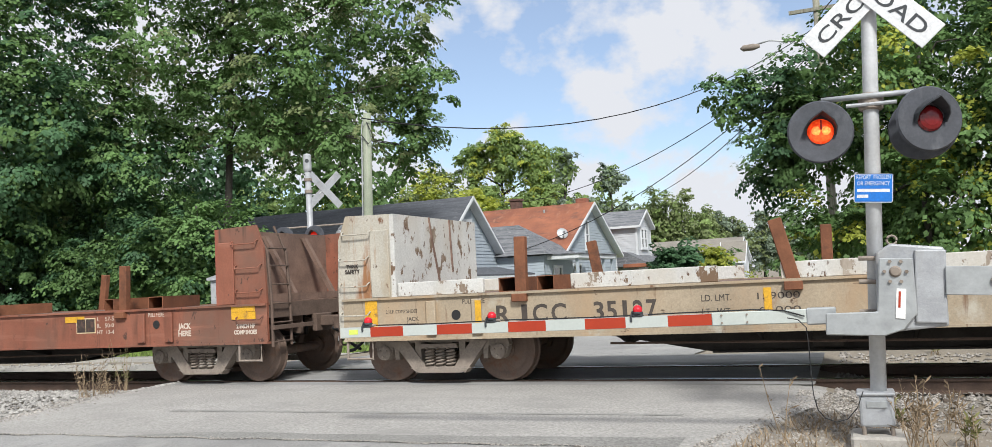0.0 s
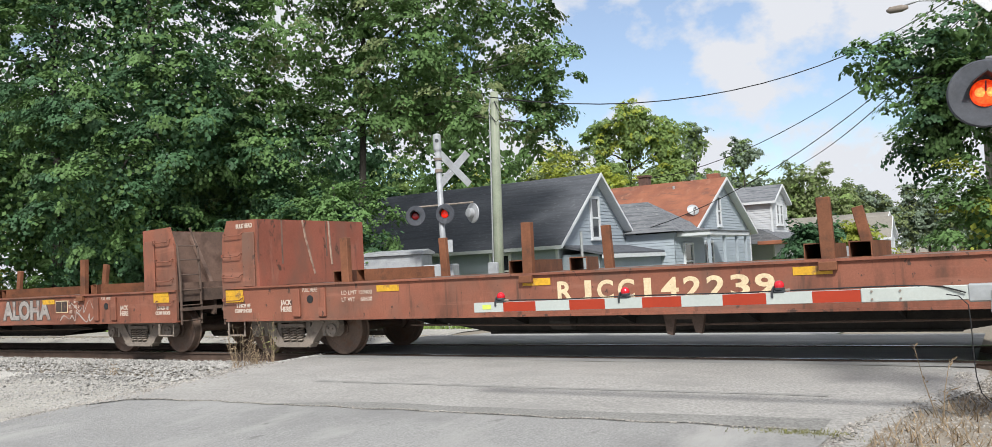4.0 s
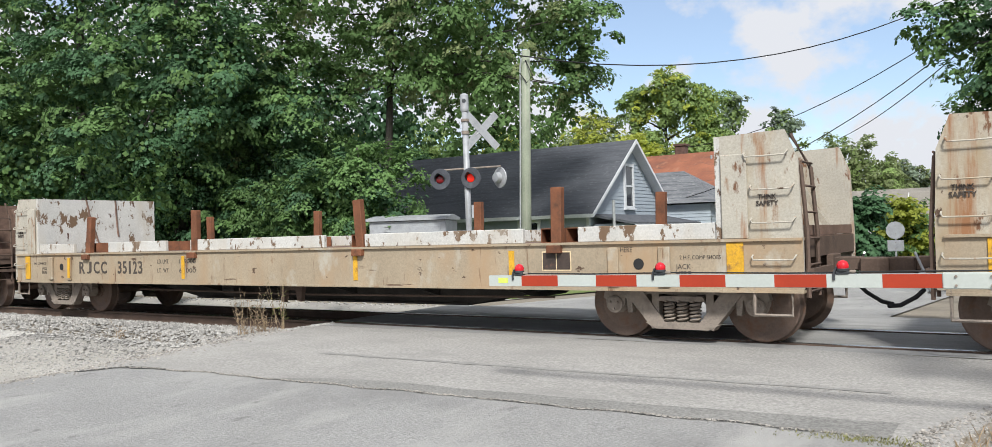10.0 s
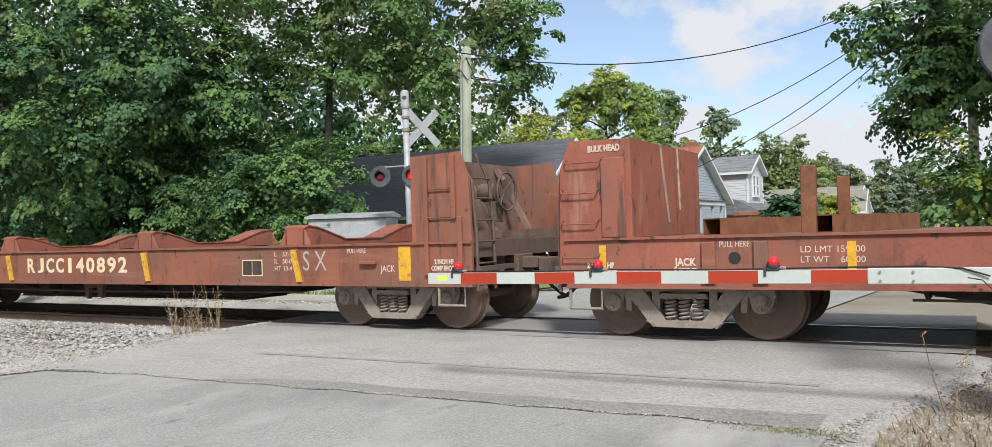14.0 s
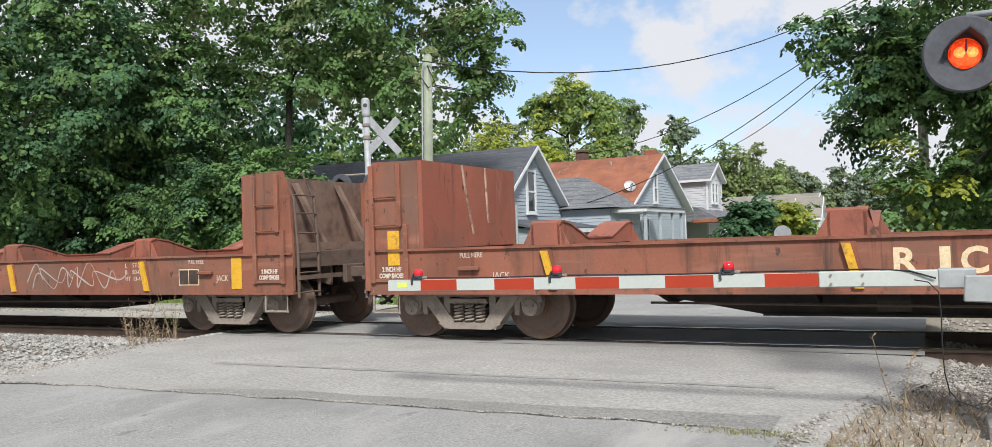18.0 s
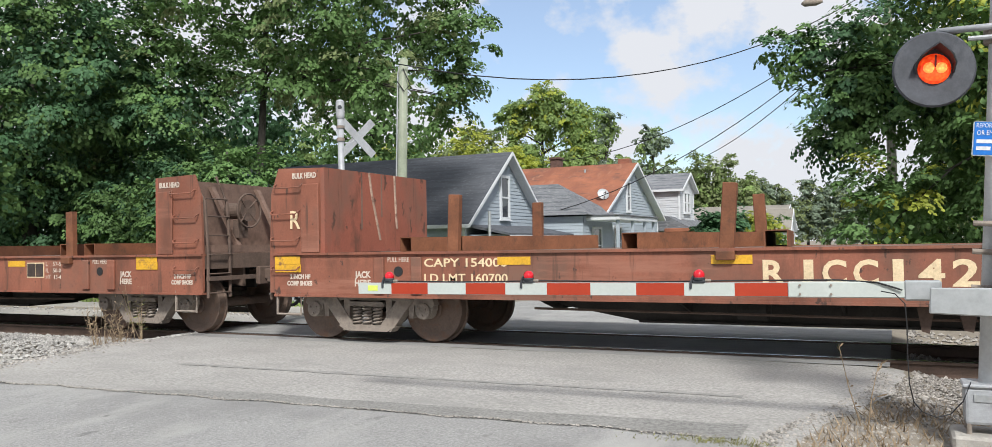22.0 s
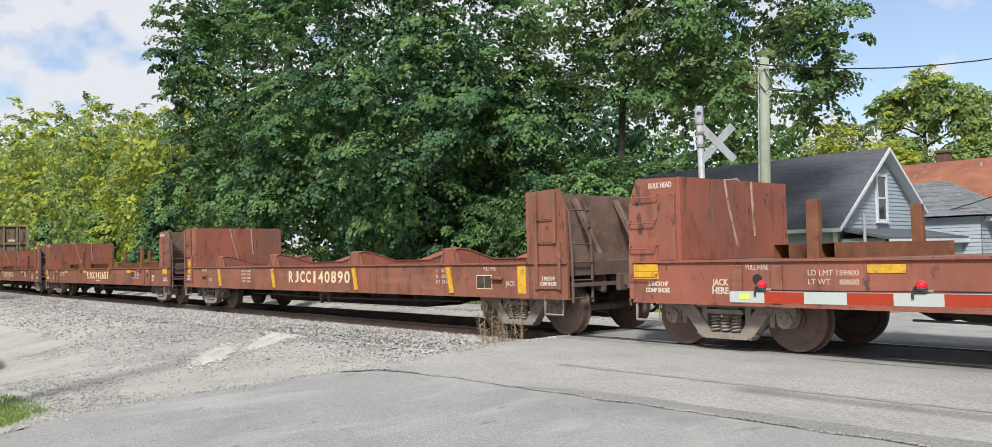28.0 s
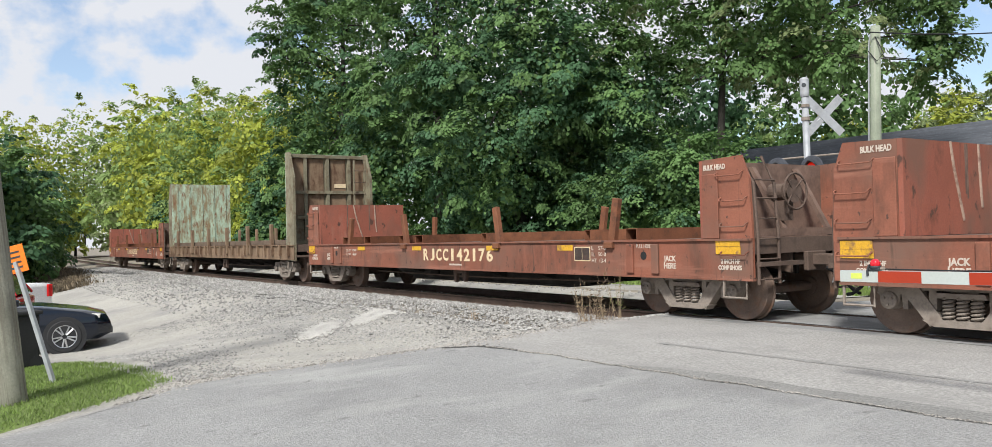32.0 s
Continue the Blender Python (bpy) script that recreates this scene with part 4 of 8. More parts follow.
def end_ladder(b, shift):
    """Ladder on the end frame: stiles and rungs under the bulkhead."""
    for y in (0.08, 0.52):
        shared("end_stile", END_STILE, b, pose(0, shift - HALF + y, 0))
    for z in (0.62, 0.90, 1.18, 1.46, 1.74, 2.0):
        shared("end_rung", END_RUNG, b, pose(0.0 if z < 1.3 else 0.03 if z < 1.9 else 0.06, shift - HALF + 0.08, z))


def brake_wheel_mesh():
    bm = bmesh.new()
    ring = [(-0.10, 0.26 * math.cos(a), 0.26 * math.sin(a)) for a in [2 * math.pi * k / 24 for k in range(25)]]
    add_tube(bm, ring, 0.016, 6)
    for k in range(4):
        a = math.pi / 4 + k * math.pi / 2
        add_tube(bm, [(-0.06, 0, 0), (-0.10, 0.26 * math.cos(a), 0.26 * math.sin(a))], 0.012, 5)
    add_lathe(bm, [(-0.08, 0.02), (-0.075, 0.09), (-0.085, 0.17), (-0.075, 0.17), (-0.06, 0.09), (0.05, 0.05), (0.06, 0.12), (0.30, 0.13)], (0, 0, 0), "x", 18)
    add_box(bm, (0.02, -0.10, -0.42), (0.14, 0.10, -0.14))
    return to_mesh("brake_wheel", bm, M_GRIME)


BRAKE_WHEEL = brake_wheel_mesh()
POST_RIB = to_mesh("jack_rib", bevelled(box((-0.075, -0.045, 0), (0.075, 0.0, 0.46)), 0.01, 1), M_RED)
# flat black disc on the sill: the hole's inner shade put into its colour
HOLE = to_mesh("pull_hole", lathe([(-0.002, 0.066), (0.004, 0.066)], (0, 0, 0), "y", 16), M_HOLE_DARK)
PATCH_Y = to_mesh("reflector", box((0, -0.006, 0), (0.43, 0.0, 0.095)), M_YELLOW)
PATCH_YV = to_mesh("reflector", box((0, -0.006, 0), (0.085, 0.0, 0.40)), M_YELLOW)
PATCH_BIG = to_mesh("reflector", add_box(box((0, -0.006, 0), (0.44, 0.0, 0.108)), (0, -0.006, 0.112), (0.43, -0.001, 0.215)), M_YELLOW)
STAKE = to_mesh("stake", bevelled(box((-0.075, -0.05, -0.12), (0.075, 0.05, 0.70)), 0.008, 1), M_STAKE)
POCKET = to_mesh("stake_pocket", bevelled(box((-0.10, -0.07, 0), (0.10, 0.05, 0.10)), 0.008, 1), M_STAKE)


def bunk_mesh(length, mat):
    """An open-ended square steel tube."""
    bm = bmesh.new()
    w, t, h = 0.12, 0.012, 0.19
    for lo, hi in (((-w, 0), (w, t)), ((-w, h - t), (w, h)), ((-w, t), (-w + t, h - t)), ((w - t, t), (w, h - t))):
        add_box(bm, (lo[0], -length / 2, lo[1]), (hi[0], length / 2, hi[1]))
    return to_mesh("bunk", bm, mat)


BUNK = bunk_mesh(2.5, M_STAKE)
BUNK_SHORT = bunk_mesh(1.35, M_STAKE)


def saddle_mesh():
    """A cross bearer that dips in the middle like a cradle."""
    bm = bmesh.new()
    for s in (-1, 1):
        pts = [(-HALF, DECK - 0.01), (-HALF, DECK + 0.24), (-1.28, DECK + 0.27), (-1.05, DECK + 0.24), (-0.45, DECK + 0.06), (0.45, DECK + 0.06), (1.05, DECK + 0.24), (1.28, DECK + 0.27), (HALF, DECK + 0.24), (HALF, DECK - 0.01)]
        add_prism(bm, pts, "x", s * 0.17 - 0.015, s * 0.17 + 0.015)
    for a, b in zip(pts[1:-1], pts[2:-1]):
        add_prism(bm, [(a[0], a[1]), (b[0], b[1]), (b[0], b[1] + 0.02), (a[0], a[1] + 0.02)], "x", -0.20, 0.20)
    for s in (-1, 1):
        y0, y1 = sorted((s * HALF, s * (HALF - 0.03)))
        add_prism(bm, [(-0.30, DECK), (-0.17, DECK + 0.24), (0.17, DECK + 0.24), (0.30, DECK)], "y", y0, y1)
    return to_mesh("saddle", bm, M_RED2)


SADDLE = saddle_mesh()
SLANT = to_mesh("reflector", prism([(0.0, 0.46), (0.085, 0.46), (0.20, 0.0), (0.115, 0.0)], "y", -0.05, -0.012), M_YELLOW)
SLANT_RIB = to_mesh("gusset", prism([(-0.02, 0.50), (0.13, 0.50), (0.24, -0.03), (0.09, -0.03)], "y", -0.012, 0.02), M_RED)
BOARD = {}


def board_mesh(length):
    if length not in BOARD:
        BOARD[length] = to_mesh("side_board", bevelled(box((0, -0.035, 0), (length, 0.035, 0.19)), 0.008, 1), M_WHITE)
    return BOARD[length]


def turned(x, y, z):
    """A pose on the far or the east side: mirrored by half a turn about the car's middle."""
    return pose(LONG - x, -y, z, 0, 0, 180)


def data_panel(car, x, z, y):
    bm = box((0, -0.004, 0), (0.42, 0.0, 0.245))
    p = part("lube_plate", bm, M_LETTER, car, "white framed plate with two black fields", at=pose(x, y, z))
    for k in (0.016, 0.217):
        part("field", box((k, -0.008, 0.016), (k + 0.187, -0.004, 0.229)), M_PANEL, p)


MESH = {}


def cached(key, make):
    if key not in MESH:
        MESH[key] = make()
    return MESH[key]


def car_under(car):
    shared("center_sill", CENTER_SILL, car, pose(0, 0, 0))
    for x in (3.9, 5.6, 7.3, 9.0, 10.7, 12.4):
        shared("crossbearer", CROSSBEARER, car, pose(x, 0, 0))
    for flip in (False, True):
        at = turned(0, 0, 0) if flip else pose(0, 0, 0)
        shared("end_sill", END_SILL, car, at)
        shared("coupler", COUPLER, car, at)
        shared("air_hose", HOSE, car, at)
        shared("uncoupling_lever", LEVER, car, at)
        shared("sill_step", STEP, car, at)
        shared("sill_step", STEP, car, turned(0, 0, 0) @ pose(LONG - 0.72, 0, 0) if not flip else pose(LONG - 0.72, 0, 0))
    part("brake_cylinder", lathe([(0, 0.02), (0.02, 0.13), (0.34, 0.13), (0.38, 0.05)], (6.2, -0.75, 0.50), "x", 14), M_DARK, car)
    b = shared("brake_hanger", cached("hanger", lambda: to_mesh("brake_hanger", prism([(0.0, 0.66), (0.05, 0.34), (0.12, 0.32), (0.16, 0.52), (0.38, 0.52), (0.42, 0.36), (0.50, 0.34), (0.56, 0.66)], "y", -1.16, -1.08), M_GRIME)), car, pose(8.0, 0, 0))
    shared("brake_rod", cached("rod", lambda: to_mesh("brake_rod", tube([(-4.2, -0.9, 0.47), (0.2, -1.1, 0.45), (5.0, -0.9, 0.47)], 0.016, 6), M_GRIME)), b, pose(0, 0, 0))
    truck(car, 1.465), truck(car, 14.84)


def bulkhead(car, flip, skin, face, frame, ladder, wheel=False):
    at = turned(0, 0, 0) if flip else pose(0, 0, 0)
    b = shared("bulkhead", cached(("face", face.name), lambda: to_mesh("bulkhead", box((0.90, -HALF + 0.012, DECK), (0.965, HALF - 0.012, TOP - 0.02)), face)), car, at)
    for k in (-1, 1):
        shared("side_sheet", cached(("side", skin.name, k, flip), lambda: to_mesh("side_sheet", side_sheet_bm(k, 0.03 if flip else 0.04), skin)), b, pose(0, 0, 0))
        shared("brace", cached(("brace", frame.name, k), lambda: to_mesh("brace", brace_bm(0.52 * k - 0.1), frame)), b, pose(0, 0, 0))
    shared("back_sheet", cached(("back", frame.name), lambda: to_mesh("back_sheet", box((0.80, -HALF + 0.05, DECK), (0.83, HALF - 0.05, TOP - 0.03)), frame)), b, pose(0, 0, 0))
    frame = M_BROWN if skin is M_PALE else frame
    shared("cross_bar", cached(("bar", frame.name), lambda: to_mesh("cross_bar", box((0.06, -HALF + 0.05, DECK + 0.02), (0.12, HALF - 0.05, DECK + 0.13)), frame)), b, pose(0, 0, 0))
    shared("end_floor", cached(("floor", frame.name), lambda: to_mesh("end_floor", box((0.05, -HALF + 0.05, DECK - 0.02), (0.79, HALF - 0.05, DECK + 0.012)), frame)), b, pose(0, 0, 0))
    for y, y1, z0 in ((-0.30, -0.02, 1.36), (0.38, 0.44, 1.52)):
        shared("seam_strip", cached(("seam", y, skin is M_PALE), lambda: to_mesh("seam_strip", tube([(0.962, y, TOP - 0.02), (0.966, y + (y1 - y) * 0.25, 2.0), (0.966, y + (y1 - y) * 0.6, 1.7), (0.962, y1, z0)], 0.022, 6), M_BROWN if skin is M_PALE else M_SCRAPE)), b, pose(0, 0, 0))
    end_ladder(b, 2 * HALF - 0.60 if flip else 0.0)
    if flip and wheel:
        shared("brake_wheel", BRAKE_WHEEL, b, pose(0.16, 0.35, 1.85))
    post = cached(("post", skin.name), lambda: to_mesh("corner_post", bevelled(box((0.60, -0.03, DECK), (0.89, 0.0, 2.12)), 0.01, 1), skin))
    grab = cached(("grab", skin.name), lambda: grab_mesh(0.46, skin))

    def on_side(c):
        return pose(c, HALF, 0, 0, 0, 180) if flip else pose(0, -HALF, 0)
    if ladder:
        for x, z, long in ((0.19, 0.75, 1.55), (0.62, 1.48, 0.82), (0.71, 0.75, 0.76)):
            shared("ladder_stile", cached(("stile", skin.name, long), lambda: to_mesh("ladder_stile", bevelled(box((-0.033, -0.045, 0), (0.033, 0.0, long)), 0.006, 1), skin)), b, on_side(0.90) @ pose(x, 0, z))
        for z in (1.505, 1.875):
            shared("rung", RUNG, b, on_side(0.90) @ pose(0.19, 0, z))
        shared("ladder_foot", cached(("foot", skin.name), lambda: to_mesh("ladder_foot", bevelled(box((0.19, -0.03, 0), (0.71, 0.0, 0.04)), 0.006, 1), skin)), b, on_side(0.90) @ pose(0, 0, 0.76))
    else:
        shared("corner_post", post, b, on_side(1.49))
        for z in (1.36, 1.72, 2.08, 0.96):
            x = 0.10 if z < 2 else 0.16
            shared("grab_iron", grab, b, on_side(2 * x + 0.46) @ pose(x, 0, z))
    return b


def mark_bars(car, x, z, w, h, rows, mat, seed):
    """Small stencilled lines that cannot be read: plain bars."""
    bm = bmesh.new()
    rng = random.Random(seed)
    for r in range(rows):
        k = 0.0
        while k < w - 0.01:
            l = min(w - k, rng.uniform(0.05, 0.16))
            add_box(bm, (k, -0.004, -r * h * 1.5), (k + l, 0.0, -r * h * 1.5 + h))
            k += l + h * 0.5
    part("stencil", bm, mat, car, at=pose(x, -HALF, z))


def side_words(car, pale):
    mat = M_LETTER_D if pale else M_LETTER_W
    y = -HALF - 0.001
    put_text("stencil", "PULL HERE", 0.062, mat, car, pose(1.96, y, 1.06), 0.32)
    put_text("stencil", "PULL HERE", 0.062, mat, car, pose(14.02, y, 1.06), 0.32)
    for x in (1.12, 14.88) if pale else (1.45, 14.62):
        put_text("stencil", "JACK", 0.055 if pale else 0.08, mat, car, pose(x, y, 0.86), 0.18 if pale else 0.25, 0.0 if pale else 0.004)
        put_text("stencil", "HERE", 0.055 if pale else 0.08, mat, car, pose(x, y, 0.78 if pale else 0.75), 0.18 if pale else 0.25, 0.0 if pale else 0.004)
    for x in (0.80, 14.93) if pale else ():
        put_text("stencil", "2 H.F. COMP SHOES", 0.045, mat, car, pose(x, y, 0.97), 0.48)
    for x in () if pale else (0.36, LONG - 0.62):
        put_text("stencil", "2 INCH HF", 0.058, mat, car, pose(x + 0.03, y, 0.84), 0.34, 0.004)
        put_text("stencil", "COMP SHOES", 0.058, mat, car, pose(x - 0.02, y, 0.752), 0.42, 0.004)


def red_flat(number, seed, group="red bulkhead flats", faded=False, extra=(), at=7.2, weights=True, gap=0.04, wheel=False, mark=15.66, mark_z=0.97):
    """Bulkhead flat with stakes and loose square tubes on its deck."""
    rng = random.Random(seed)
    car = thing("bulkhead_flat_car", "rusty red bulkhead flat car numbered %s carrying loose steel tubes" % number, "rail car", group=group)
    skin = M_RED2 if faded else M_RED
    side = cached(("sill", skin.name), lambda: sill_mesh(skin))
    shared("side_sill", side, car, pose(0, 0, 0))
    shared("side_sill", side, car, turned(0, 0, 0))
    shared("deck", cached("deck", lambda: to_mesh("deck", box((0.05, -HALF + 0.05, DECK - 0.06), (LONG - 0.05, HALF - 0.05, DECK - 0.005)), M_BROWN)), car, pose(0, 0, 0))
    car_under(car)
    bulkhead(car, False, skin, M_RED2, M_BROWN, False)
    bulkhead(car, True, skin, M_RED2, M_BROWN, False, wheel)
    for x in (2.90, 6.16, 10.08, 13.42):
        for s in (-1, 1):
            dx, tilt = rng.uniform(-0.05, 0.05), rng.uniform(-3, 3) if rng.random() < 0.75 else rng.uniform(-14, 14)
            shared("stake", STAKE, car, pose(x + dx + gap * (s > 0), s * (HALF - 0.06), DECK, 0, tilt, 0))
            if s < 0 and x > 3:
                shared("stake_pocket", POCKET, car, pose(x + dx, -HALF - 0.002, DECK - 0.13))
        for k in (-0.42, 0.32):
            if rng.random() < 0.9:
                me = BUNK if rng.random() < 0.6 else BUNK_SHORT
                shared("bunk", me, car, pose(x + k + rng.uniform(-0.18, 0.18), rng.uniform(-0.12, 0.12) - (0.5 if me is BUNK_SHORT else 0), DECK - 0.004, 0, 0, rng.uniform(-26, 22)))
    for x in (1.84, 2.40, 13.89, 14.45):
        shared("jack_rib", POST_RIB, car, pose(x, -HALF, 0.66))
    for x in (2.12, 14.18):
        shared("pull_hole", HOLE, car, pose(x, -HALF - 0.004, 0.94))
    if "vertical" in extra:
        shared("reflector", cached("ywide", lambda: to_mesh("reflector", box((0, -0.006, 0), (0.20, 0, 0.46)), M_YELLOW)), car, pose(15.17, -HALF - 0.001, 0.66))
        for x in (0.55, 3.25, 4.85, 6.48, 9.55, 11.88, 13.62):
            shared("reflector", PATCH_YV, car, pose(x, -HALF - 0.002, 0.70))
    else:
        for x in (3.52, at - 0.52, 9.68, 12.22 if at < 6.7 else 12.0):
            shared("reflector", PATCH_Y, car, pose(x, -HALF - 0.002, 1.02))
        for x, z in ((0.14, 0.93), (mark, mark_z)):
            shared("reflector", PATCH_BIG, car, pose(x, -HALF - 0.008, z))
    put_number("RJCC" + number, 0.265, M_LETTER, car, at - 0.02, -HALF - 0.001, 0.795, 2.90, 0.010, "large cream stencilled character")
    side_words(car, False)
    data_panel(car, 12.47, 0.84, -HALF)
    for k, line in enumerate(("L    57-5", "IL   50-0", "HT  13-4")):
        put_text("stencil", line, 0.065, M_LETTER_W, car, pose(12.93, -HALF - 0.001, 1.03 - 0.105 * k), 0.36)
    for k, line in enumerate(("LD LMT 159400", "LT WT    60600") if weights else ()):
        put_text("stencil", line, 0.065, M_LETTER_W, car, pose(2.80, -HALF - 0.001, 0.99 - 0.105 * k), 0.62)
    if wheel:
        put_text("stencil", "BULK HEAD", 0.072, M_LETTER_W, car, pose(15.46, -HALF - 0.001, 2.18), 0.40, 0.004)
    put_text("stencil", "BULK HEAD", 0.072, M_LETTER_W, car, pose(0.44, -HALF - 0.001, 2.20), 0.40, 0.004)
    mark_bars(car, 8.2, 0.70, 0.5, 0.035, 1, M_LETTER_W, seed)
    for k in range(2):
        z1, x0 = rng.uniform(1.5, 1.7), rng.uniform(-0.9, 0.3)
        part("scrape", box((0.966, x0, z1), (0.969, x0 + 0.035, TOP - 0.03)), M_BROWN, car)
    return car


def saddle_flat(number, seed, at=6.95, back=0.2, panel=14.06, wheel=False, weights=True):
    """Bulkhead flat with cradle-shaped cross bearers."""
    car = thing("bulkhead_flat_car", "rusty red bulkhead flat car numbered %s with cradle bearers" % number, "rail car", group="red cradle flats")
    side = cached(("sill", "saddle"), lambda: sill_mesh(M_RED))
    shared("side_sill", side, car, pose(0, 0, 0))
    shared("side_sill", side, car, turned(0, 0, 0))
    shared("deck", cached("deck", lambda: None), car, pose(0, 0, -0.10))
    car_under(car)
    bulkhead(car, False, M_RED, M_RED2, M_BROWN, True)
    bulkhead(car, True, M_RED, M_RED2, M_BROWN, True, wheel)
    for x in (2.90 - back, 6.22 - back, 10.10 - back, 13.42 - back):
        shared("saddle", SADDLE, car, pose(x + 0.06, 0, 0))
        shared("gusset", SLANT_RIB, car, pose(x, -HALF, 0.66))
        shared("reflector", SLANT, car, pose(x, -HALF, 0.66))
    shared("reflector", cached("ywide", lambda: to_mesh("reflector", box((0, -0.006, 0), (0.20, 0, 0.46)), M_YELLOW)), car, pose(15.14, -HALF - 0.001, 0.68))
    shared("reflector", cached("ylad", lambda: to_mesh("reflector", box((0, -0.006, 0), (0.18, 0, 0.45)), M_YELLOW)), car, pose(0.42, -HALF - 0.004, 0.98))
    put_number("RJCC" + number, 0.265, M_LETTER, car, at - 0.02, -HALF - 0.001, 0.795, 2.90, 0.010, "large cream stencilled character")
    put_text("stencil", "PULL HERE", 0.062, M_LETTER_W, car, pose(14.26, -HALF - 0.001, 1.06), 0.32)
    put_text("stencil", "PULL HERE", 0.062, M_LETTER_W, car, pose(1.5, -HALF - 0.001, 1.06), 0.32)
    put_text("stencil", "JACK", 0.085, M_LETTER_W, car, pose(14.83, -HALF - 0.001, 0.80), 0.24)
    put_text("stencil", "JACK", 0.075, M_LETTER_W, car, pose(1.95, -HALF - 0.001, 0.80), 0.24)
    for x in (0.27, LONG - 0.66):
        put_text("stencil", "2 INCH HF", 0.058, M_LETTER_W, car, pose(x + 0.05, -HALF - 0.004, 0.90), 0.30, 0.004)
        put_text("stencil", "COMP SHOES", 0.058, M_LETTER_W, car, pose(x, -HALF - 0.004, 0.815), 0.38, 0.004)
    data_panel(car, panel, 0.74, -HALF)
    for k, line in enumerate(("L    57-5", "IL   50-0", "HT  13-4")):
        put_text("stencil", line, 0.065, M_LETTER_W, car, pose(12.87, -HALF - 0.001, 1.03 - 0.105 * k), 0.34)
    for k, line in enumerate(("LD LMT 156800", "LT WT    63100", "LD LMT 156800", "LT WT    63100") if weights else ()):
        put_text("stencil", line, 0.055, M_LETTER_W, car, pose(4.2, -HALF - 0.001, 1.04 - 0.09 * k), 0.55)
    for x in (1.5, 14.5):
        part("rope_hook", bevelled(box((x, -HALF - 0.07, 0.90), (x + 0.28, -HALF, 0.95)), 0.01, 1), M_RED, car)
    return car


def white_flat(number, seed, shift=0.0):
    """Cream bulkhead flat with white boards along the deck edge."""
    rng = random.Random(seed)
    car = thing("bulkhead_flat_car", "rust-streaked cream bulkhead flat car numbered %s with flaking paint" % number, "rail car", group="cream flats")
    side = cached(("sill", "white"), lambda: sill_mesh(M_CREAM))
    shared("side_sill", side, car, pose(0, 0, 0))
    shared("side_sill", side, car, turned(0, 0, 0))
    shared("deck", cached("deck", lambda: None), car, pose(0, 0, 0))
    car_under(car)
    for flip in (False, True):
        bulkhead(car, flip, M_PALE, M_WHITE, M_BLOTCH, False)
    posts = (2.78, 6.08, 9.97, 13.3)
    for x in posts:
        for s in (-1, 1):
            shared("stake", STAKE, car, pose(x + 0.3 * (s > 0), s * (HALF - 0.06), DECK, 0, rng.uniform(-2, 2) if rng.random() < 0.7 else rng.uniform(-16, 12), 0))
        shared("stake_pocket", POCKET, car, pose(x, -HALF - 0.002, DECK - 0.13))
        shared("bunk", BUNK, car, pose(x + 0.4, 0, DECK - 0.004, 0, 0, rng.uniform(-20, 12)))
        if rng.random() < 0.6:
            shared("bunk", BUNK_SHORT, car, pose(x - 0.3, -0.5, DECK - 0.004, 0, 0, rng.uniform(-15, 15)))
    for a, b in ((0.98, 2.25), (3.45, 5.25), (5.95, 9.2), (10.05, 12.8), (13.6, 15.35)):
        for s in (-1, 1):
            shared("side_board", board_mesh(round(b - a, 2)), car, pose(a, s * (HALF - 0.07), DECK, rng.uniform(-1, 1), 0, rng.uniform(-0.5, 0.5)))
    for x in (1.5, 2.17, 14.1, 14.75):
        shared("jack_rib", cached("ribw", lambda: to_mesh("jack_rib", bevelled(box((-0.07, -0.045, 0), (0.07, 0.0, 0.46)), 0.01, 1), M_CREAM)), car, pose(x, -HALF, 0.66))
    for x in (1.86, 14.42):
        shared("pull_hole", HOLE, car, pose(x, -HALF - 0.004, 0.92))
    for x in (0.48, 15.48):
        shared("reflector", cached("yw", lambda: to_mesh("reflector", box((0, -0.006, 0), (0.19, 0, 0.48)), M_YELLOW)), car, pose(x, -HALF - 0.008, 0.67))
    for x in (2.16, 5.75, 9.85, 12.6):
        shared("reflector", PATCH_YV, car, pose(x, -HALF - (0.048 if x < 2.4 else 0.002), 0.70))
    put_number("RJCC", 0.235, M_LETTER_D, car, 2.31 + shift, -HALF - 0.001, 0.785, 1.0, 0.007, "large dark stencilled character")
    put_number(number, 0.235, M_LETTER_D, car, 3.62 + shift, -HALF - 0.001, 0.785, 0.82, 0.007, "large dark stencilled character")
    for k, (a, b) in enumerate((("LD. LMT.", "159000"), ("LT.  WT.", "61000"))):
        put_text("stencil", a, 0.075, M_LETTER_D, car, pose(5.05, -HALF - 0.001, 0.97 - 0.16 * k), 0.34)
        put_text("stencil", b, 0.075, M_LETTER_D, car, pose(5.68, -HALF - 0.001, 0.97 - 0.16 * k), 0.46)
    data_panel(car, 13.1, 0.84, -HALF)
    side_words(car, True)
    for x in (0.17, 15.82):
        put_text("stencil", "THINK", 0.052, M_LETTER_D, car, pose(x + 0.02, -HALF - 0.004, 1.615), 0.20, 0.002)
        put_text("stencil", "SAFETY", 0.052, M_LETTER_D, car, pose(x, -HALF - 0.004, 1.545), 0.24, 0.002)
    return car


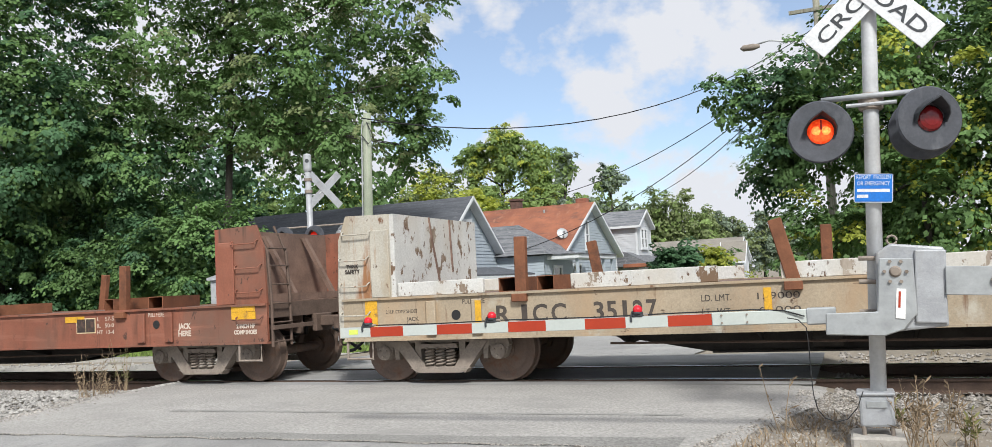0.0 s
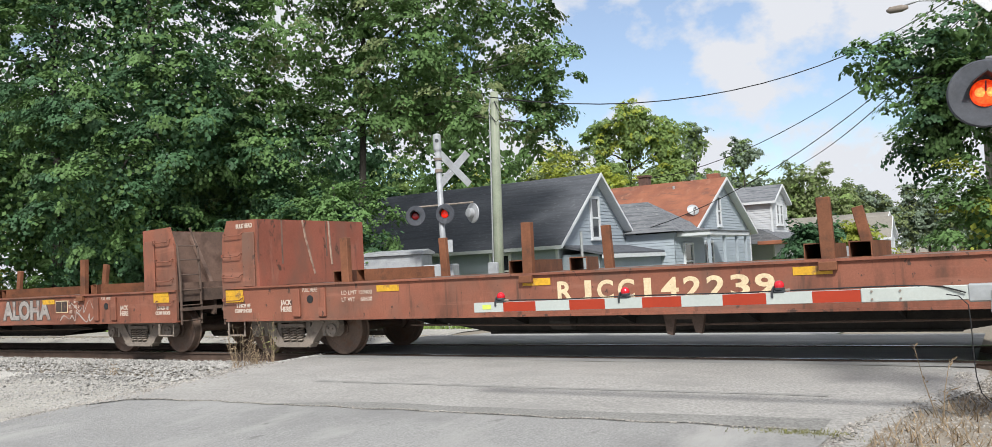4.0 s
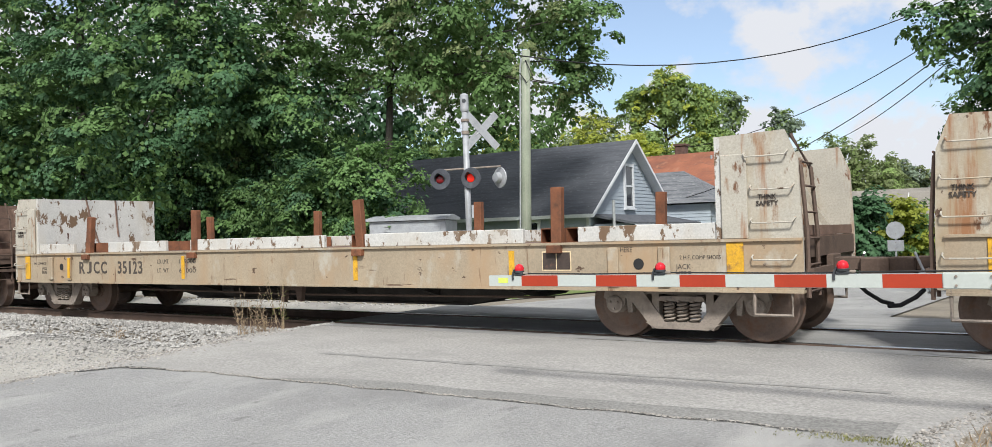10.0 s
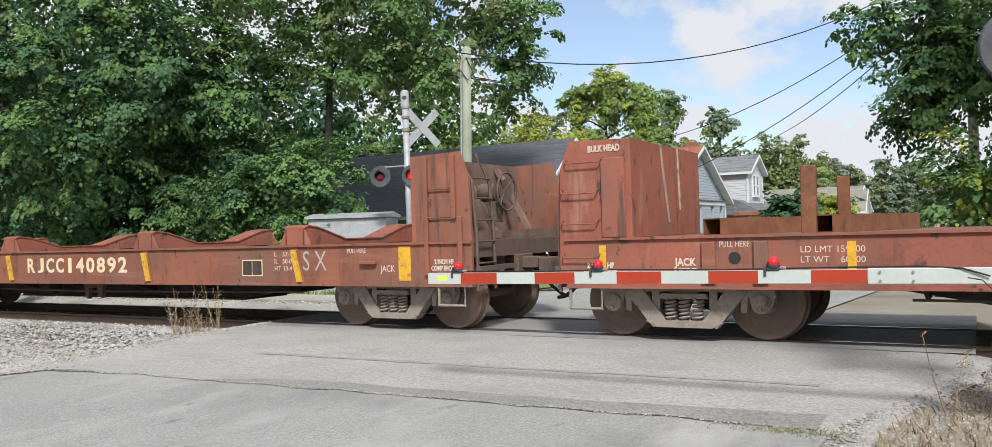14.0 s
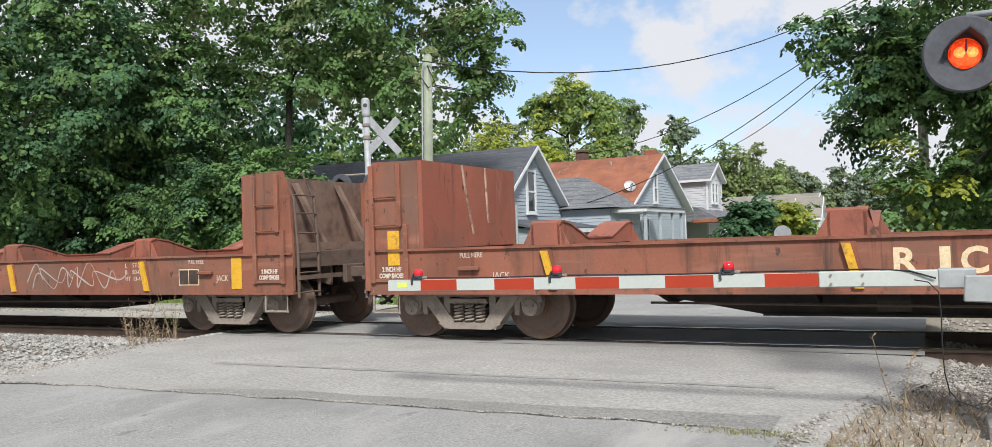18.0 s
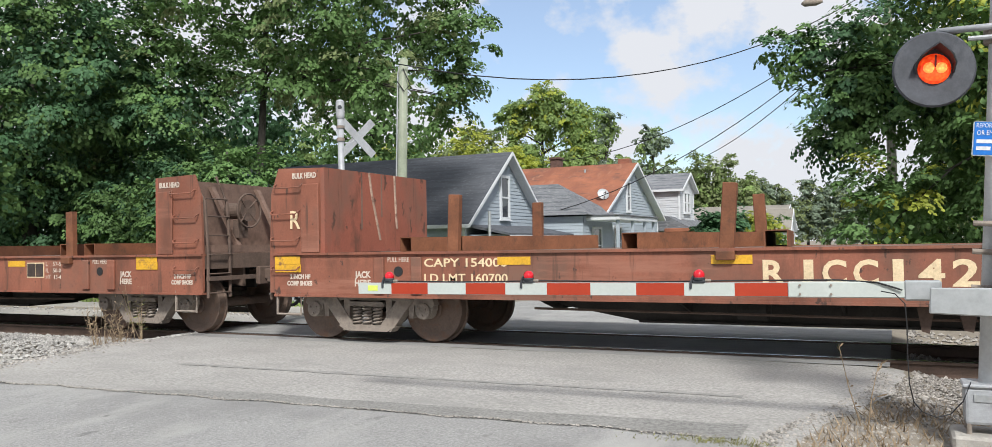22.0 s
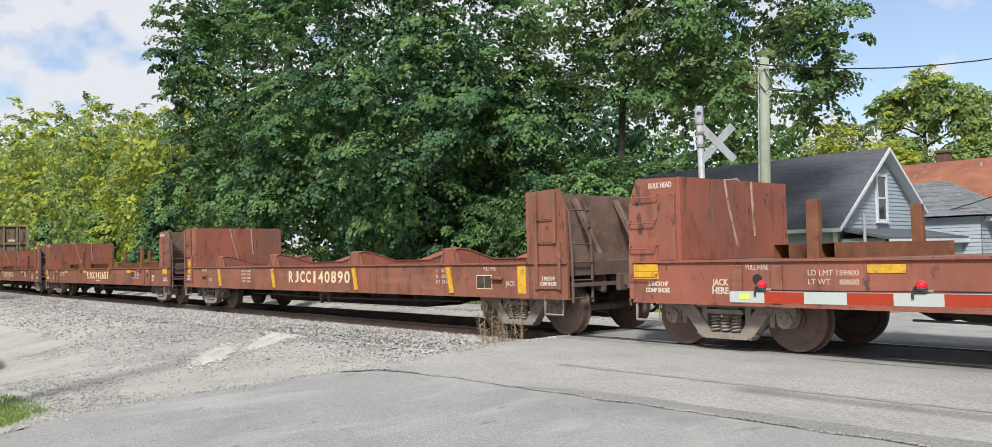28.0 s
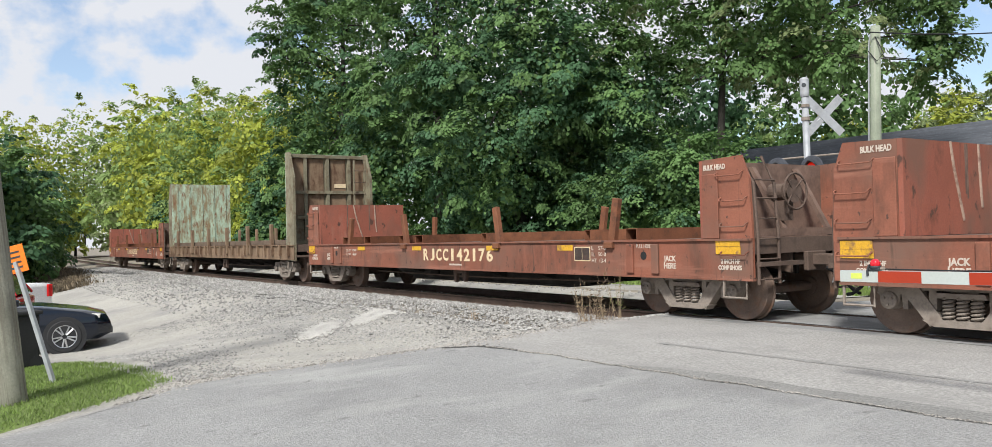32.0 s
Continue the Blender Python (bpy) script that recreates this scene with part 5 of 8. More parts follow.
def tall_flat():
    """Old ribbed flat car with tall bulkheads."""
    car = thing("bulkhead_flat_car", "old olive-brown flat car with tall peeling green bulkheads", "rail car")
    bm = bmesh.new()
    add_box(bm, (0, -HALF, 0.72), (LONG, -HALF + 0.03, DECK))
    for k in range(22):
        x = 0.5 + k * 0.73
        add_prism(bm, [(x, DECK), (x + 0.16, DECK), (x + 0.13, 0.84), (x + 0.03, 0.84)], "y", -HALF - 0.08, -HALF)
    add_box(bm, (0, -HALF - 0.05, DECK - 0.03), (LONG, -HALF + 0.1, DECK))
    side = to_mesh("side_sill", bm, M_OLDSILL)
    shared("side_sill", side, car, pose(0, 0, 0))
    shared("side_sill", side, car, turned(0, 0, 0))
    shared("deck", cached("deck", lambda: None), car, pose(0, 0, 0))
    car_under(car)
    face = to_mesh("bulkhead", box((0.62, -HALF + 0.02, DECK), (0.68, HALF - 0.02, 4.08)), M_GREENPAINT)
    back = to_mesh("back_sheet", box((0.56, -HALF + 0.1, DECK), (0.58, HALF - 0.1, 4.02)), M_OLIVE)
    post = to_mesh("end_post", prism([(0.0, 0.7), (0.0, 3.3), (0.35, 4.1), (0.62, 4.1), (0.62, 0.7)], "y", -0.04, 0.04), M_OLIVE)
    bar = to_mesh("cross_bar", box((0.44, -HALF + 0.09, 0), (0.60, HALF - 0.09, 0.1)), M_OLIVE)
    upright = to_mesh("upright", box((0.46, -0.05, 1.2), (0.60, 0.05, 4.05)), M_OLIVE)
    plank = to_mesh("plank", bevelled(box((0.535, -0.27, 2.12), (0.565, 0.27, 3.93)), 0.008, 1), M_OLDSILL)
    for flip in (False, True):
        b = shared("bulkhead", face, car, turned(0, 0, 0) if flip else pose(0, 0, 0))
        shared("back_sheet", back, b, pose(0, 0, 0))
        for s in (-1, 1):
            shared("end_post", post, b, pose(0, s * (HALF - 0.05), 0))
        for z in (1.2, 2.0, 2.8, 3.95):
            shared("cross_bar", bar, b, pose(0, 0, z))
        for y in (-0.75, 0.0, 0.75):
            shared("upright", upright, b, pose(0, y, 0))
        for y in (-1.04, -0.38, 0.38, 1.0):
            shared("plank", plank, b, pose(0, y, 0))
        for y in (-HALF + 0.10, -HALF + 0.50):
            shared("stile", cached("tallstile", lambda: to_mesh("stile", box((0.0, -0.02, 0.8), (0.05, 0.02, 3.9)), M_OLIVE)), b, pose(0.30, y, 0))
        for k in range(8):
            shared("rung", END_RUNG, b, pose(0.32, -HALF + 0.08, 0.9 + 0.38 * k))
        shared("stencil", cached("olivesign", lambda: to_mesh("stencil", box((-0.006, -0.35, 0), (0.0, 0.05, 0.13)), M_LETTER)), b, pose(0.525, -0.3, 3.0))
    for x in (1.9, 4.4, 6.9, 9.4, 11.9, 14.4):
        for s in (-1, 1):
            shared("stake", cached("ostake", lambda: to_mesh("stake", bevelled(box((-0.075, -0.05, -0.3), (0.075, 0.05, 0.68)), 0.008, 1), M_OLDSILL)), car, pose(x, s * (HALF + 0.03), DECK))
    for s in (-1, 1):
        part("edge_timber", bevelled(box((0.8, s * (HALF - 0.14) - 0.09, DECK), (LONG - 0.8, s * (HALF - 0.14) + 0.09, DECK + 0.16)), 0.01, 1), M_RUSTWOOD, car)
    for k in range(5):
        y = -1.1 + 0.55 * k
        for xx in (0.685, LONG - 0.70):
            part("face_batten", box((xx, y - 0.04, DECK + 0.05), (xx + 0.015, y + 0.04, 4.0)), M_GREENPAINT, car)
    return car


def tag_scrawl(car, x, z, w, h, seed, mat, label, strokes=5, thick=0.011):
    """A sprayed signature: one running line that doubles back on itself."""
    rng = random.Random(seed)
    n = strokes * 3
    knots = [(w * (i + rng.uniform(-0.9, 0.9)) / n, h * (rng.uniform(0.62, 1.0) if i % 2 else rng.uniform(0.0, 0.4))) for i in range(n + 1)]
    pts = []
    for i in range(n):
        p0, p1, p2, p3 = knots[max(0, i - 1)], knots[i], knots[i + 1], knots[min(n, i + 2)]
        for k in range(7):
            f = k / 7
            pts.append(tuple(0.5 * (2 * b + (c - a) * f + (2 * a - 5 * b + 4 * c - d) * f * f + (3 * b - a - 3 * c + d) * f ** 3) for a, b, c, d in zip(p0, p1, p2, p3)))
    bm = bmesh.new()
    prev = None
    for i, (p, q) in enumerate(zip(pts, pts[1:])):
        d = Vector((q[0] - p[0], q[1] - p[1])).normalized() * thick * (0.8 + 0.4 * math.sin(i * 0.37))
        pair = bm.verts.new((p[0] - d.y, -0.003 - 0.000004 * i, p[1] + d.x)), bm.verts.new((p[0] + d.y, -0.003 - 0.000004 * i, p[1] - d.x))
        if prev:
            bm.faces.new((prev[0], prev[1], pair[1], pair[0]))
        prev = pair
    part("graffiti", bm, mat, car, label, at=pose(x, -HALF, z))


cached("deck", lambda: to_mesh("deck", box((0.05, -HALF + 0.05, DECK - 0.06), (LONG - 0.05, HALF - 0.05, DECK - 0.005)), M_BROWN))
TRAIN = [
    white_flat("35127", 1, 0.10), red_flat("142459", 2, at=6.68), red_flat("142239", 3, at=6.62), red_flat("142198", 4, at=7.03), white_flat("35105", 5, 0.11),
    white_flat("35123", 6, 0.17), red_flat("142174", 7, faded=True, extra=("vertical",), at=6.66), saddle_flat("140892", 8, 6.64, panel=12.2, wheel=True), saddle_flat("140897", 9, 6.40, 0.28, weights=False),
    saddle_flat("140880", 10, 6.64), red_flat("142195", 11, at=6.57, weights=False, mark=15.72, mark_z=1.42), red_flat("142352", 12, at=6.75, wheel=True, mark=14.98), red_flat("142656", 13, at=6.65, mark=14.98), red_flat("142177", 14, faded=True, at=6.75),
    saddle_flat("140890", 15, 6.9), red_flat("142651", 16, at=6.95, wheel=True), red_flat("142176", 17, at=7.05, wheel=True), tall_flat(), red_flat("142533", 19, at=6.7),
]
tag_scrawl(TRAIN[9], 10.35, 0.68, 2.3, 0.46, 5, M_TAG, "pale looping spray tag", 4)
tag_scrawl(TRAIN[9], 10.30, 0.70, 2.5, 0.40, 15, M_TAG, "pale sweeping spray tag", 3)
tag_scrawl(TRAIN[3], 3.45, 0.66, 0.75, 0.42, 6, M_TAG, "pale spray tag", 2, 0.014)
tag_scrawl(TRAIN[3], 4.75, 0.72, 1.4, 0.36, 7, M_TAG, "faded spray tag", 4, 0.008)
tag_scrawl(TRAIN[3], 12.5, 0.82, 1.5, 0.26, 9, M_TAG, "pale spray scrawl", 4, 0.008)
tag_scrawl(TRAIN[3], 12.6, 0.64, 1.2, 0.20, 10, M_TAG, "pale spray scrawl", 3, 0.014)
put_text("graffiti", "ALOHA", 0.36, material("dark spray outline", (0.085, 0.07, 0.062), 0.8), TRAIN[3], pose(10.44, -HALF - 0.0005, 0.73), 1.85, 0.042, "dark outline of bubble letter graffiti")
put_text("graffiti", "ALOHA", 0.36, material("grey spray fill", (0.30, 0.275, 0.255), 0.8, vary=0.25, scale=5.0, stains=(((0.25, 0.11, 0.08), 0.55, 0.7, 4.0, (1.0, 1.0, 1.0)),)), TRAIN[3], pose(10.46, -HALF - 0.003, 0.73), 1.80, 0.022, "grey bubble letter graffiti")
put_text("marking", "R", 0.27, M_LETTER, TRAIN[6], pose(15.73, -HALF - 0.034, 1.46), 0.18, 0.004, "cream painted letter")
put_text("marking", "R", 0.24, M_LETTER, TRAIN[10], pose(0.40, -HALF - 0.001, 1.52), 0.17, 0.004, "cream painted letter")
for k, line in enumerate(("CAPY 154000", "LD LMT 160700")):
    put_text("stencil", line, 0.10, M_LETTER, TRAIN[10], pose(2.5, -HALF - 0.002, 1.0 - 0.19 * k), 1.15, 0.002)
put_text("graffiti", "BOOGER", 0.16, M_LETTER_D, TRAIN[6], pose(10.42, -HALF - 0.001, 0.86), 0.92, 0.003, "dark brushed word")
put_text("graffiti", "RS X", 0.28, M_TAG, TRAIN[7], pose(13.25, -HALF - 0.001, 0.82), 0.62, -0.002, "thin white scrawled letters")


# ---- trees ----
def leaf_mesh(name, blobs, count, size, mat, seed, per=104):
    """Leaves in boughs: each blob (x, y, z, rx, ry, rz) carries lobes, each lobe carries domed sprays, and a loose core fills the inside."""
    rng = np.random.default_rng(seed)
    b = np.array(blobs)
    per = per if size < 0.16 else 58
    vol = (b[:, 3] * b[:, 4] * b[:, 5]) ** 0.64
    mean = b[:, 3:].mean(1)
    lobe_r = np.clip(0.34 * mean, 0.45, 1.35)
    n_lobe = np.maximum(3, (11.0 * (mean / lobe_r) ** 2 * 0.30).astype(int))
    lobes = []
    for k in range(len(b)):
        d = rng.normal(size=(n_lobe[k], 3))
        d /= np.linalg.norm(d, axis=1, keepdims=True)
        c = b[k, :3] + d * b[k, 3:] * rng.uniform(0.62, 0.92, (n_lobe[k], 1))
        r = lobe_r[k] * rng.uniform(0.7, 1.3, (n_lobe[k], 1))
        lobes.append(np.concatenate([c, d, r, np.full((n_lobe[k], 1), vol[k] / n_lobe[k])], 1))
    lobes = np.concatenate(lobes)
    n_core = count // (9 if size < 0.16 else 3)
    n_spray = max(1, (count - n_core) // per)
    pick = lobes[rng.choice(len(lobes), n_spray, p=lobes[:, 7] / lobes[:, 7].sum())]
    e = rng.normal(size=(n_spray, 3)) + 0.75 * pick[:, 3:6] + np.array((0, 0, 0.25))
    e /= np.linalg.norm(e, axis=1, keepdims=True)
    c = pick[:, :3] + e * pick[:, 6:7] * rng.uniform(0.55, 1.05, (n_spray, 1))
    out = e * np.array((1, 1, 0.25)) + 0.6 * pick[:, 3:6] + np.array((0, 0, -0.32)) + rng.normal(0, 0.15, (n_spray, 3))
    out /= np.linalg.norm(out, axis=1, keepdims=True)
    side = np.cross(out, (0, 0, 1.0))
    side /= np.linalg.norm(side, axis=1, keepdims=True) + 1e-6
    up = np.cross(side, out)
    reach = (0.24 + size * 1.75) * rng.uniform(0.65, 1.35, (n_spray, 1, 1))
    a = rng.uniform(0, 2 * math.pi, (n_spray, per, 1))
    q = np.sqrt(rng.uniform(0, 1, (n_spray, per, 1))) * (1 + 0.22 * np.sin(3 * a + rng.uniform(0, 6.28, (n_spray, 1, 1))))
    u, v = q * np.cos(a), q * np.sin(a) * 0.8
    dome = 0.42 * (0.6 - q * q) + rng.normal(0, 0.10, (n_spray, per, 1))
    p = (c[:, None] + (out[:, None] * u + side[:, None] * v + up[:, None] * dome) * reach).reshape(-1, 3)
    away = (out[:, None] * u + side[:, None] * v).reshape(-1, 3)
    nrm = np.repeat(up, per, 0) * 0.9 + np.repeat(e, per, 0) * 0.35 + 0.75 * away + rng.normal(0, 0.34, p.shape)
    tip = away + np.repeat(out, per, 0) * 0.5 - np.array((0, 0, 0.35)) + rng.normal(0, 0.45, p.shape)
    w = b[rng.choice(len(b), n_core, p=vol / vol.sum())]
    d = rng.normal(size=(n_core, 3))
    d /= np.linalg.norm(d, axis=1, keepdims=True)
    p2 = w[:, :3] + d * w[:, 3:] * rng.uniform(0.25, 0.80, (n_core, 1))
    p, nrm = np.concatenate([p, p2]), np.concatenate([nrm, d + rng.normal(0, 0.5, d.shape)])
    tip = np.concatenate([tip, rng.normal(size=d.shape)])
    n = len(p)
    l = size * rng.uniform(0.7, 1.3, (n, 1))
    l[-n_core:] *= 1.35
    nrm /= np.linalg.norm(nrm, axis=1, keepdims=True)
    tip -= nrm * (tip * nrm).sum(1, keepdims=True)
    tip /= np.linalg.norm(tip, axis=1, keepdims=True) + 1e-6
    wide = np.cross(nrm, tip)
    quad = np.stack([p - tip * l * 0.5, p + wide * l * 0.44 - nrm * l * 0.12, p + tip * l * 0.6 - nrm * l * 0.14, p - wide * l * 0.44 - nrm * l * 0.12], 1).reshape(-1, 3)
    me = bpy.data.meshes.new(name)
    me.vertices.add(4 * n), me.loops.add(4 * n), me.polygons.add(n)
    me.vertices.foreach_set("co", quad.ravel())
    me.loops.foreach_set("vertex_index", np.arange(4 * n))
    me.polygons.foreach_set("loop_start", np.arange(0, 4 * n, 4))
    me.update(calc_edges=True)
    me.materials.append(mat)
    return me


def tree(x, y, blobs, count, size, kind, seed, label, trunk_r=0.28, top=None, lean=(0, 0), second=None, group="", name="tree"):
    """Trunk and limbs that reach into the blobs (given relative to the foot), and the crown of leaves."""
    rng = random.Random(seed)
    foot = Vector((x, y, ground_z(x, y) - 0.1))
    t = thing(name, label, "tree", Matrix.Translation(foot), group)
    top = top or max(b[2] for b in blobs) * 0.9
    bm = bmesh.new()
    mid = Vector((lean[0] * 0.5 + rng.uniform(-0.15, 0.15), lean[1] * 0.5, top * 0.45))
    end = Vector((lean[0], lean[1], top))
    add_tube(bm, [(0, 0, 0), (0.02, 0.0, 0.35), mid * 0.5, mid, (mid + end) / 2, end], trunk_r, 9, trunk_r * 0.25)
    part("trunk", bm, M_BARK, t, smooth=True)
    for i, b in enumerate(blobs):
        for k in range(2 if len(blobs) < 6 else 1):
            to = Vector(b[:3]) + Vector([rng.uniform(-0.55, 0.55) * r for r in b[3:]])
            f = min(0.9, max(0.55, (to.z - 0.45 * (to.xy - end.xy).length) / top))
            fro = mid * (f / 0.45) if f < 0.45 else mid + (end - mid) * ((f - 0.45) / 0.55)
            bend = (fro + to) / 2 + Vector((rng.uniform(-0.3, 0.3), rng.uniform(-0.3, 0.3), 0.35))
            part("limb", tube([fro, (fro + bend) / 2, bend, to], trunk_r * 0.30, 6, trunk_r * 0.06), M_BARK, t, smooth=True)
    crown = new("crown", leaf_mesh("crown", blobs, count, size, LEAF_KINDS[kind], seed))
    crown.parent = t
    if second:
        crown = new("crown", leaf_mesh("crown", blobs, int(count * second[1]), size, LEAF_KINDS[second[0]], seed + 50))
        crown.parent = t
    return t


# the big maples beside the track
tree(-18.3, 10.6, [(0.6, 1.0, 10.4, 4.2, 3.6, 4.4), (3.4, 0.4, 8.7, 3.0, 2.8, 3.2), (5.9, 0.7, 9.8, 1.9, 1.8, 2.0), (6.95, 0.6, 7.7, 1.05, 1.1, 1.5), (6.9, 0.5, 7.1, 0.9, 0.9, 1.2), (6.9, 0.5, 5.9, 0.75, 0.8, 1.0), (6.6, 0.5, 5.6, 0.65, 0.7, 0.9), (4.1, 0.3, 6.7, 1.3, 1.4, 1.0), (-3.2, -1.2, 6.2, 2.6, 2.4, 2.6), (2.0, -0.8, 7.0, 1.9, 1.6, 1.3), (-0.6, -1.5, 9.0, 2.4, 2.0, 1.8), (0, 0, 14.5, 4.0, 4.0, 3.0)],
     80000, 0.106, "maple", 11, "tall green maple with a forked trunk beside the track", 0.20, 12.0, (0.6, 0.2), ("olive", 0.14))
tree(-25.0, 8.0, [(0, 0, 9.0, 4.6, 4.2, 6.0), (1.0, -2.2, 4.4, 3.4, 2.2, 2.8), (-1.5, -1.0, 3.0, 3.0, 2.2, 2.4), (0, 0, 14.5, 4.2, 4.0, 3.2), (3.5, -1.6, 6.5, 2.0, 1.8, 2.4)], 64000, 0.115, "dark", 12, "tall dark green maple with drooping boughs", 0.34, 13.0, (0, 0), ("maple", 0.7))
tree(-31.2, 8.2, [(0, 0, 9.0, 4.8, 4.4, 6.6), (0, -2.4, 4.2, 3.6, 2.2, 3.0), (-2.0, -1.5, 6.5, 3.0, 2.4, 3.0), (0, 0, 15.0, 4.2, 4.0, 3.4)], 46000, 0.135, "maple", 13, "tall dark green maple with drooping boughs", 0.34, 13.5, (0, 0), ("dark", 0.7))
tree(-39.0, 7.4, [(0, 0, 9.0, 4.4, 4.0, 6.4), (-0.5, -1.5, 4.2, 3.6, 2.4, 3.2), (-1.4, 0, 13.5, 3.4, 3.4, 3.4), (-2.4, -0.5, 7.5, 2.2, 2.0, 3.0), (-1.6, -1.9, 10.8, 2.2, 2.0, 2.2)], 44000, 0.135, "maple", 14, "tall green maple at the end of the row", 0.32, 13.0, (0, 0), ("dark", 0.4))
tree(-16.9, 8.0, [(0, 0, 2.6, 2.0, 1.6, 1.6), (1.0, -0.5, 1.6, 1.8, 1.3, 1.2), (-0.9, -0.2, 2.9, 1.7, 1.5, 1.4), (-2.3, -0.6, 2.4, 1.8, 1.4, 1.7)], 26000, 0.092, "maple", 15, "young maple with drooping boughs by the signal cabinet", 0.11, 4.2, (0, 0), ("dark", 0.3))
tree(-21.0, 8.6, [(0, 0, 3.2, 2.6, 1.7, 2.6), (1.2, -0.3, 5.4, 2.2, 1.6, 1.8), (-1.8, -0.4, 2.4, 2.0, 1.5, 2.2)], 22000, 0.10, "dark", 16, "dark leafy understorey tree", 0.12, 5.0, (0, 0), ("maple", 0.5))
for i, (x, y, h, c) in enumerate(((-24.0, 25.5, 14, 9000), (-31.5, 16.5, 14, 9000), (-40.5, 14.0, 11, 9000), (-27.5, 11.8, 7, 8000), (-21.5, 11.8, 6, 7000), (-31.5, 25.5, 13, 9000), (-34, 12.5, 7, 8000))):
    tree(x, y, [(0, 0, h * 0.62, h * 0.30, h * 0.28, h * 0.36), (1.0, -0.6, h * 0.32, h * 0.26, h * 0.22, h * 0.22)], c, 0.21, "dark" if i % 2 else "maple", 20 + i, "green tree standing behind the front row", 0.24, group="trees behind")
# the trees across the street
tree(3.95, 14.0, [(0, 0, 8.0, 3.6, 3.4, 4.0), (-4.4, -0.6, 6.7, 1.5, 1.4, 1.1), (-6.5, -0.6, 6.5, 0.95, 0.9, 0.55), (-5.4, -0.6, 5.5, 1.15, 1.1, 0.85), (-5.7, -0.7, 4.6, 1.05, 1.0, 0.75), (-6.0, -0.6, 4.1, 0.45, 0.5, 0.4), (-4.2, -0.7, 5.2, 1.5, 1.3, 0.9), (-2.6, -0.8, 4.6, 1.6, 1.3, 1.2), (-4.6, -0.5, 6.6, 1.3, 1.3, 0.9), (-6.3, -0.5, 6.4, 0.8, 0.8, 0.45), (-5.2, -0.7, 5.6, 1.0, 1.0, 0.8), (-5.5, -0.6, 4.7, 1.0, 1.0, 0.7), (-4.3, -0.8, 5.2, 1.3, 1.2, 0.9), (-2.8, -0.7, 4.8, 1.4, 1.2, 1.0), (1.5, -1.5, 4.0, 3.0, 2.2, 2.6), (0, 0, 11.0, 3.0, 2.8, 2.4)], 52000, 0.105, "maple", 31, "broad dark green tree overhanging the street", 0.30, 10.0, (0, 0), ("dark", 0.5))
tree(1.7, 10.4, [(0, 0, 4.2, 1.9, 1.5, 2.2), (0.6, -0.2, 2.2, 1.8, 1.4, 1.6), (-0.6, 0.2, 6.4, 1.5, 1.4, 1.6), (1.8, 0, 5.4, 1.7, 1.5, 2.2), (-2.1, 0.5, 2.0, 1.1, 0.9, 1.5)], 34000, 0.10, "maple", 32, "tree with yellowing leaves near the crossing", 0.14, 6.5, (0, 0), ("yellow", 0.20))
tree(7.0, 11.5, [(0, 0, 5.4, 3.6, 2.6, 4.2), (0, -0.8, 2.4, 3.4, 2.0, 2.4)], 24000, 0.135, "maple", 33, "dense dark green tree beside the track", 0.26, 8.0, (0, 0), ("maple", 0.35))
tree(0.7, 16.8, [(0, 0, 2.6, 1.7, 1.6, 2.2), (1.0, 0, 4.4, 1.7, 1.6, 1.7)], 12000, 0.15, "maple", 34, "dark leafy shrub by the street", 0.12, 4.5)
tree(11.5, 13.0, [(0, 0, 6, 4, 3.4, 5), (0, -1, 2.6, 3.6, 2.4, 2.6)], 14000, 0.18, "maple", 35, "dense dark green tree beside the track", 0.28)
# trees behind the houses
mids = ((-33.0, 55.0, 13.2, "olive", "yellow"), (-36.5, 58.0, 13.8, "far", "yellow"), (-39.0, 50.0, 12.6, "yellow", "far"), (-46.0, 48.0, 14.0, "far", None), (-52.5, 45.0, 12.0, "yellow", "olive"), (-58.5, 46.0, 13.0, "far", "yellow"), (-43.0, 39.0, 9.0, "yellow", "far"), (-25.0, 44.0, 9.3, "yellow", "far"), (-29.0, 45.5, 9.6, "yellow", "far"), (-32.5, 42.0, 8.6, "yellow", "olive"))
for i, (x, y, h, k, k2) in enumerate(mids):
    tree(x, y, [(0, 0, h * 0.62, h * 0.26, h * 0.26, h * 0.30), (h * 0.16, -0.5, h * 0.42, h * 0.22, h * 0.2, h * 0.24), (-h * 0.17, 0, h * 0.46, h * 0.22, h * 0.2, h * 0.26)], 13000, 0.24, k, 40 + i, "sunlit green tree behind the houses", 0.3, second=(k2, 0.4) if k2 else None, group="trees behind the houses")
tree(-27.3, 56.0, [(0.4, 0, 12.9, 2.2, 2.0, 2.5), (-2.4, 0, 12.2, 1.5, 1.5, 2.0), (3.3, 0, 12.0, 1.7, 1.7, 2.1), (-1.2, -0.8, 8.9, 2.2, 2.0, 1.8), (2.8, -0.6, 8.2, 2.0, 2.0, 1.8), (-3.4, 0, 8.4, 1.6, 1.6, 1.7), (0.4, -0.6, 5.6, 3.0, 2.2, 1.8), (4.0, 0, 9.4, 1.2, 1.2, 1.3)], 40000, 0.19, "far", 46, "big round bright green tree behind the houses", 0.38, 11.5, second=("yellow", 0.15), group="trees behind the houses")
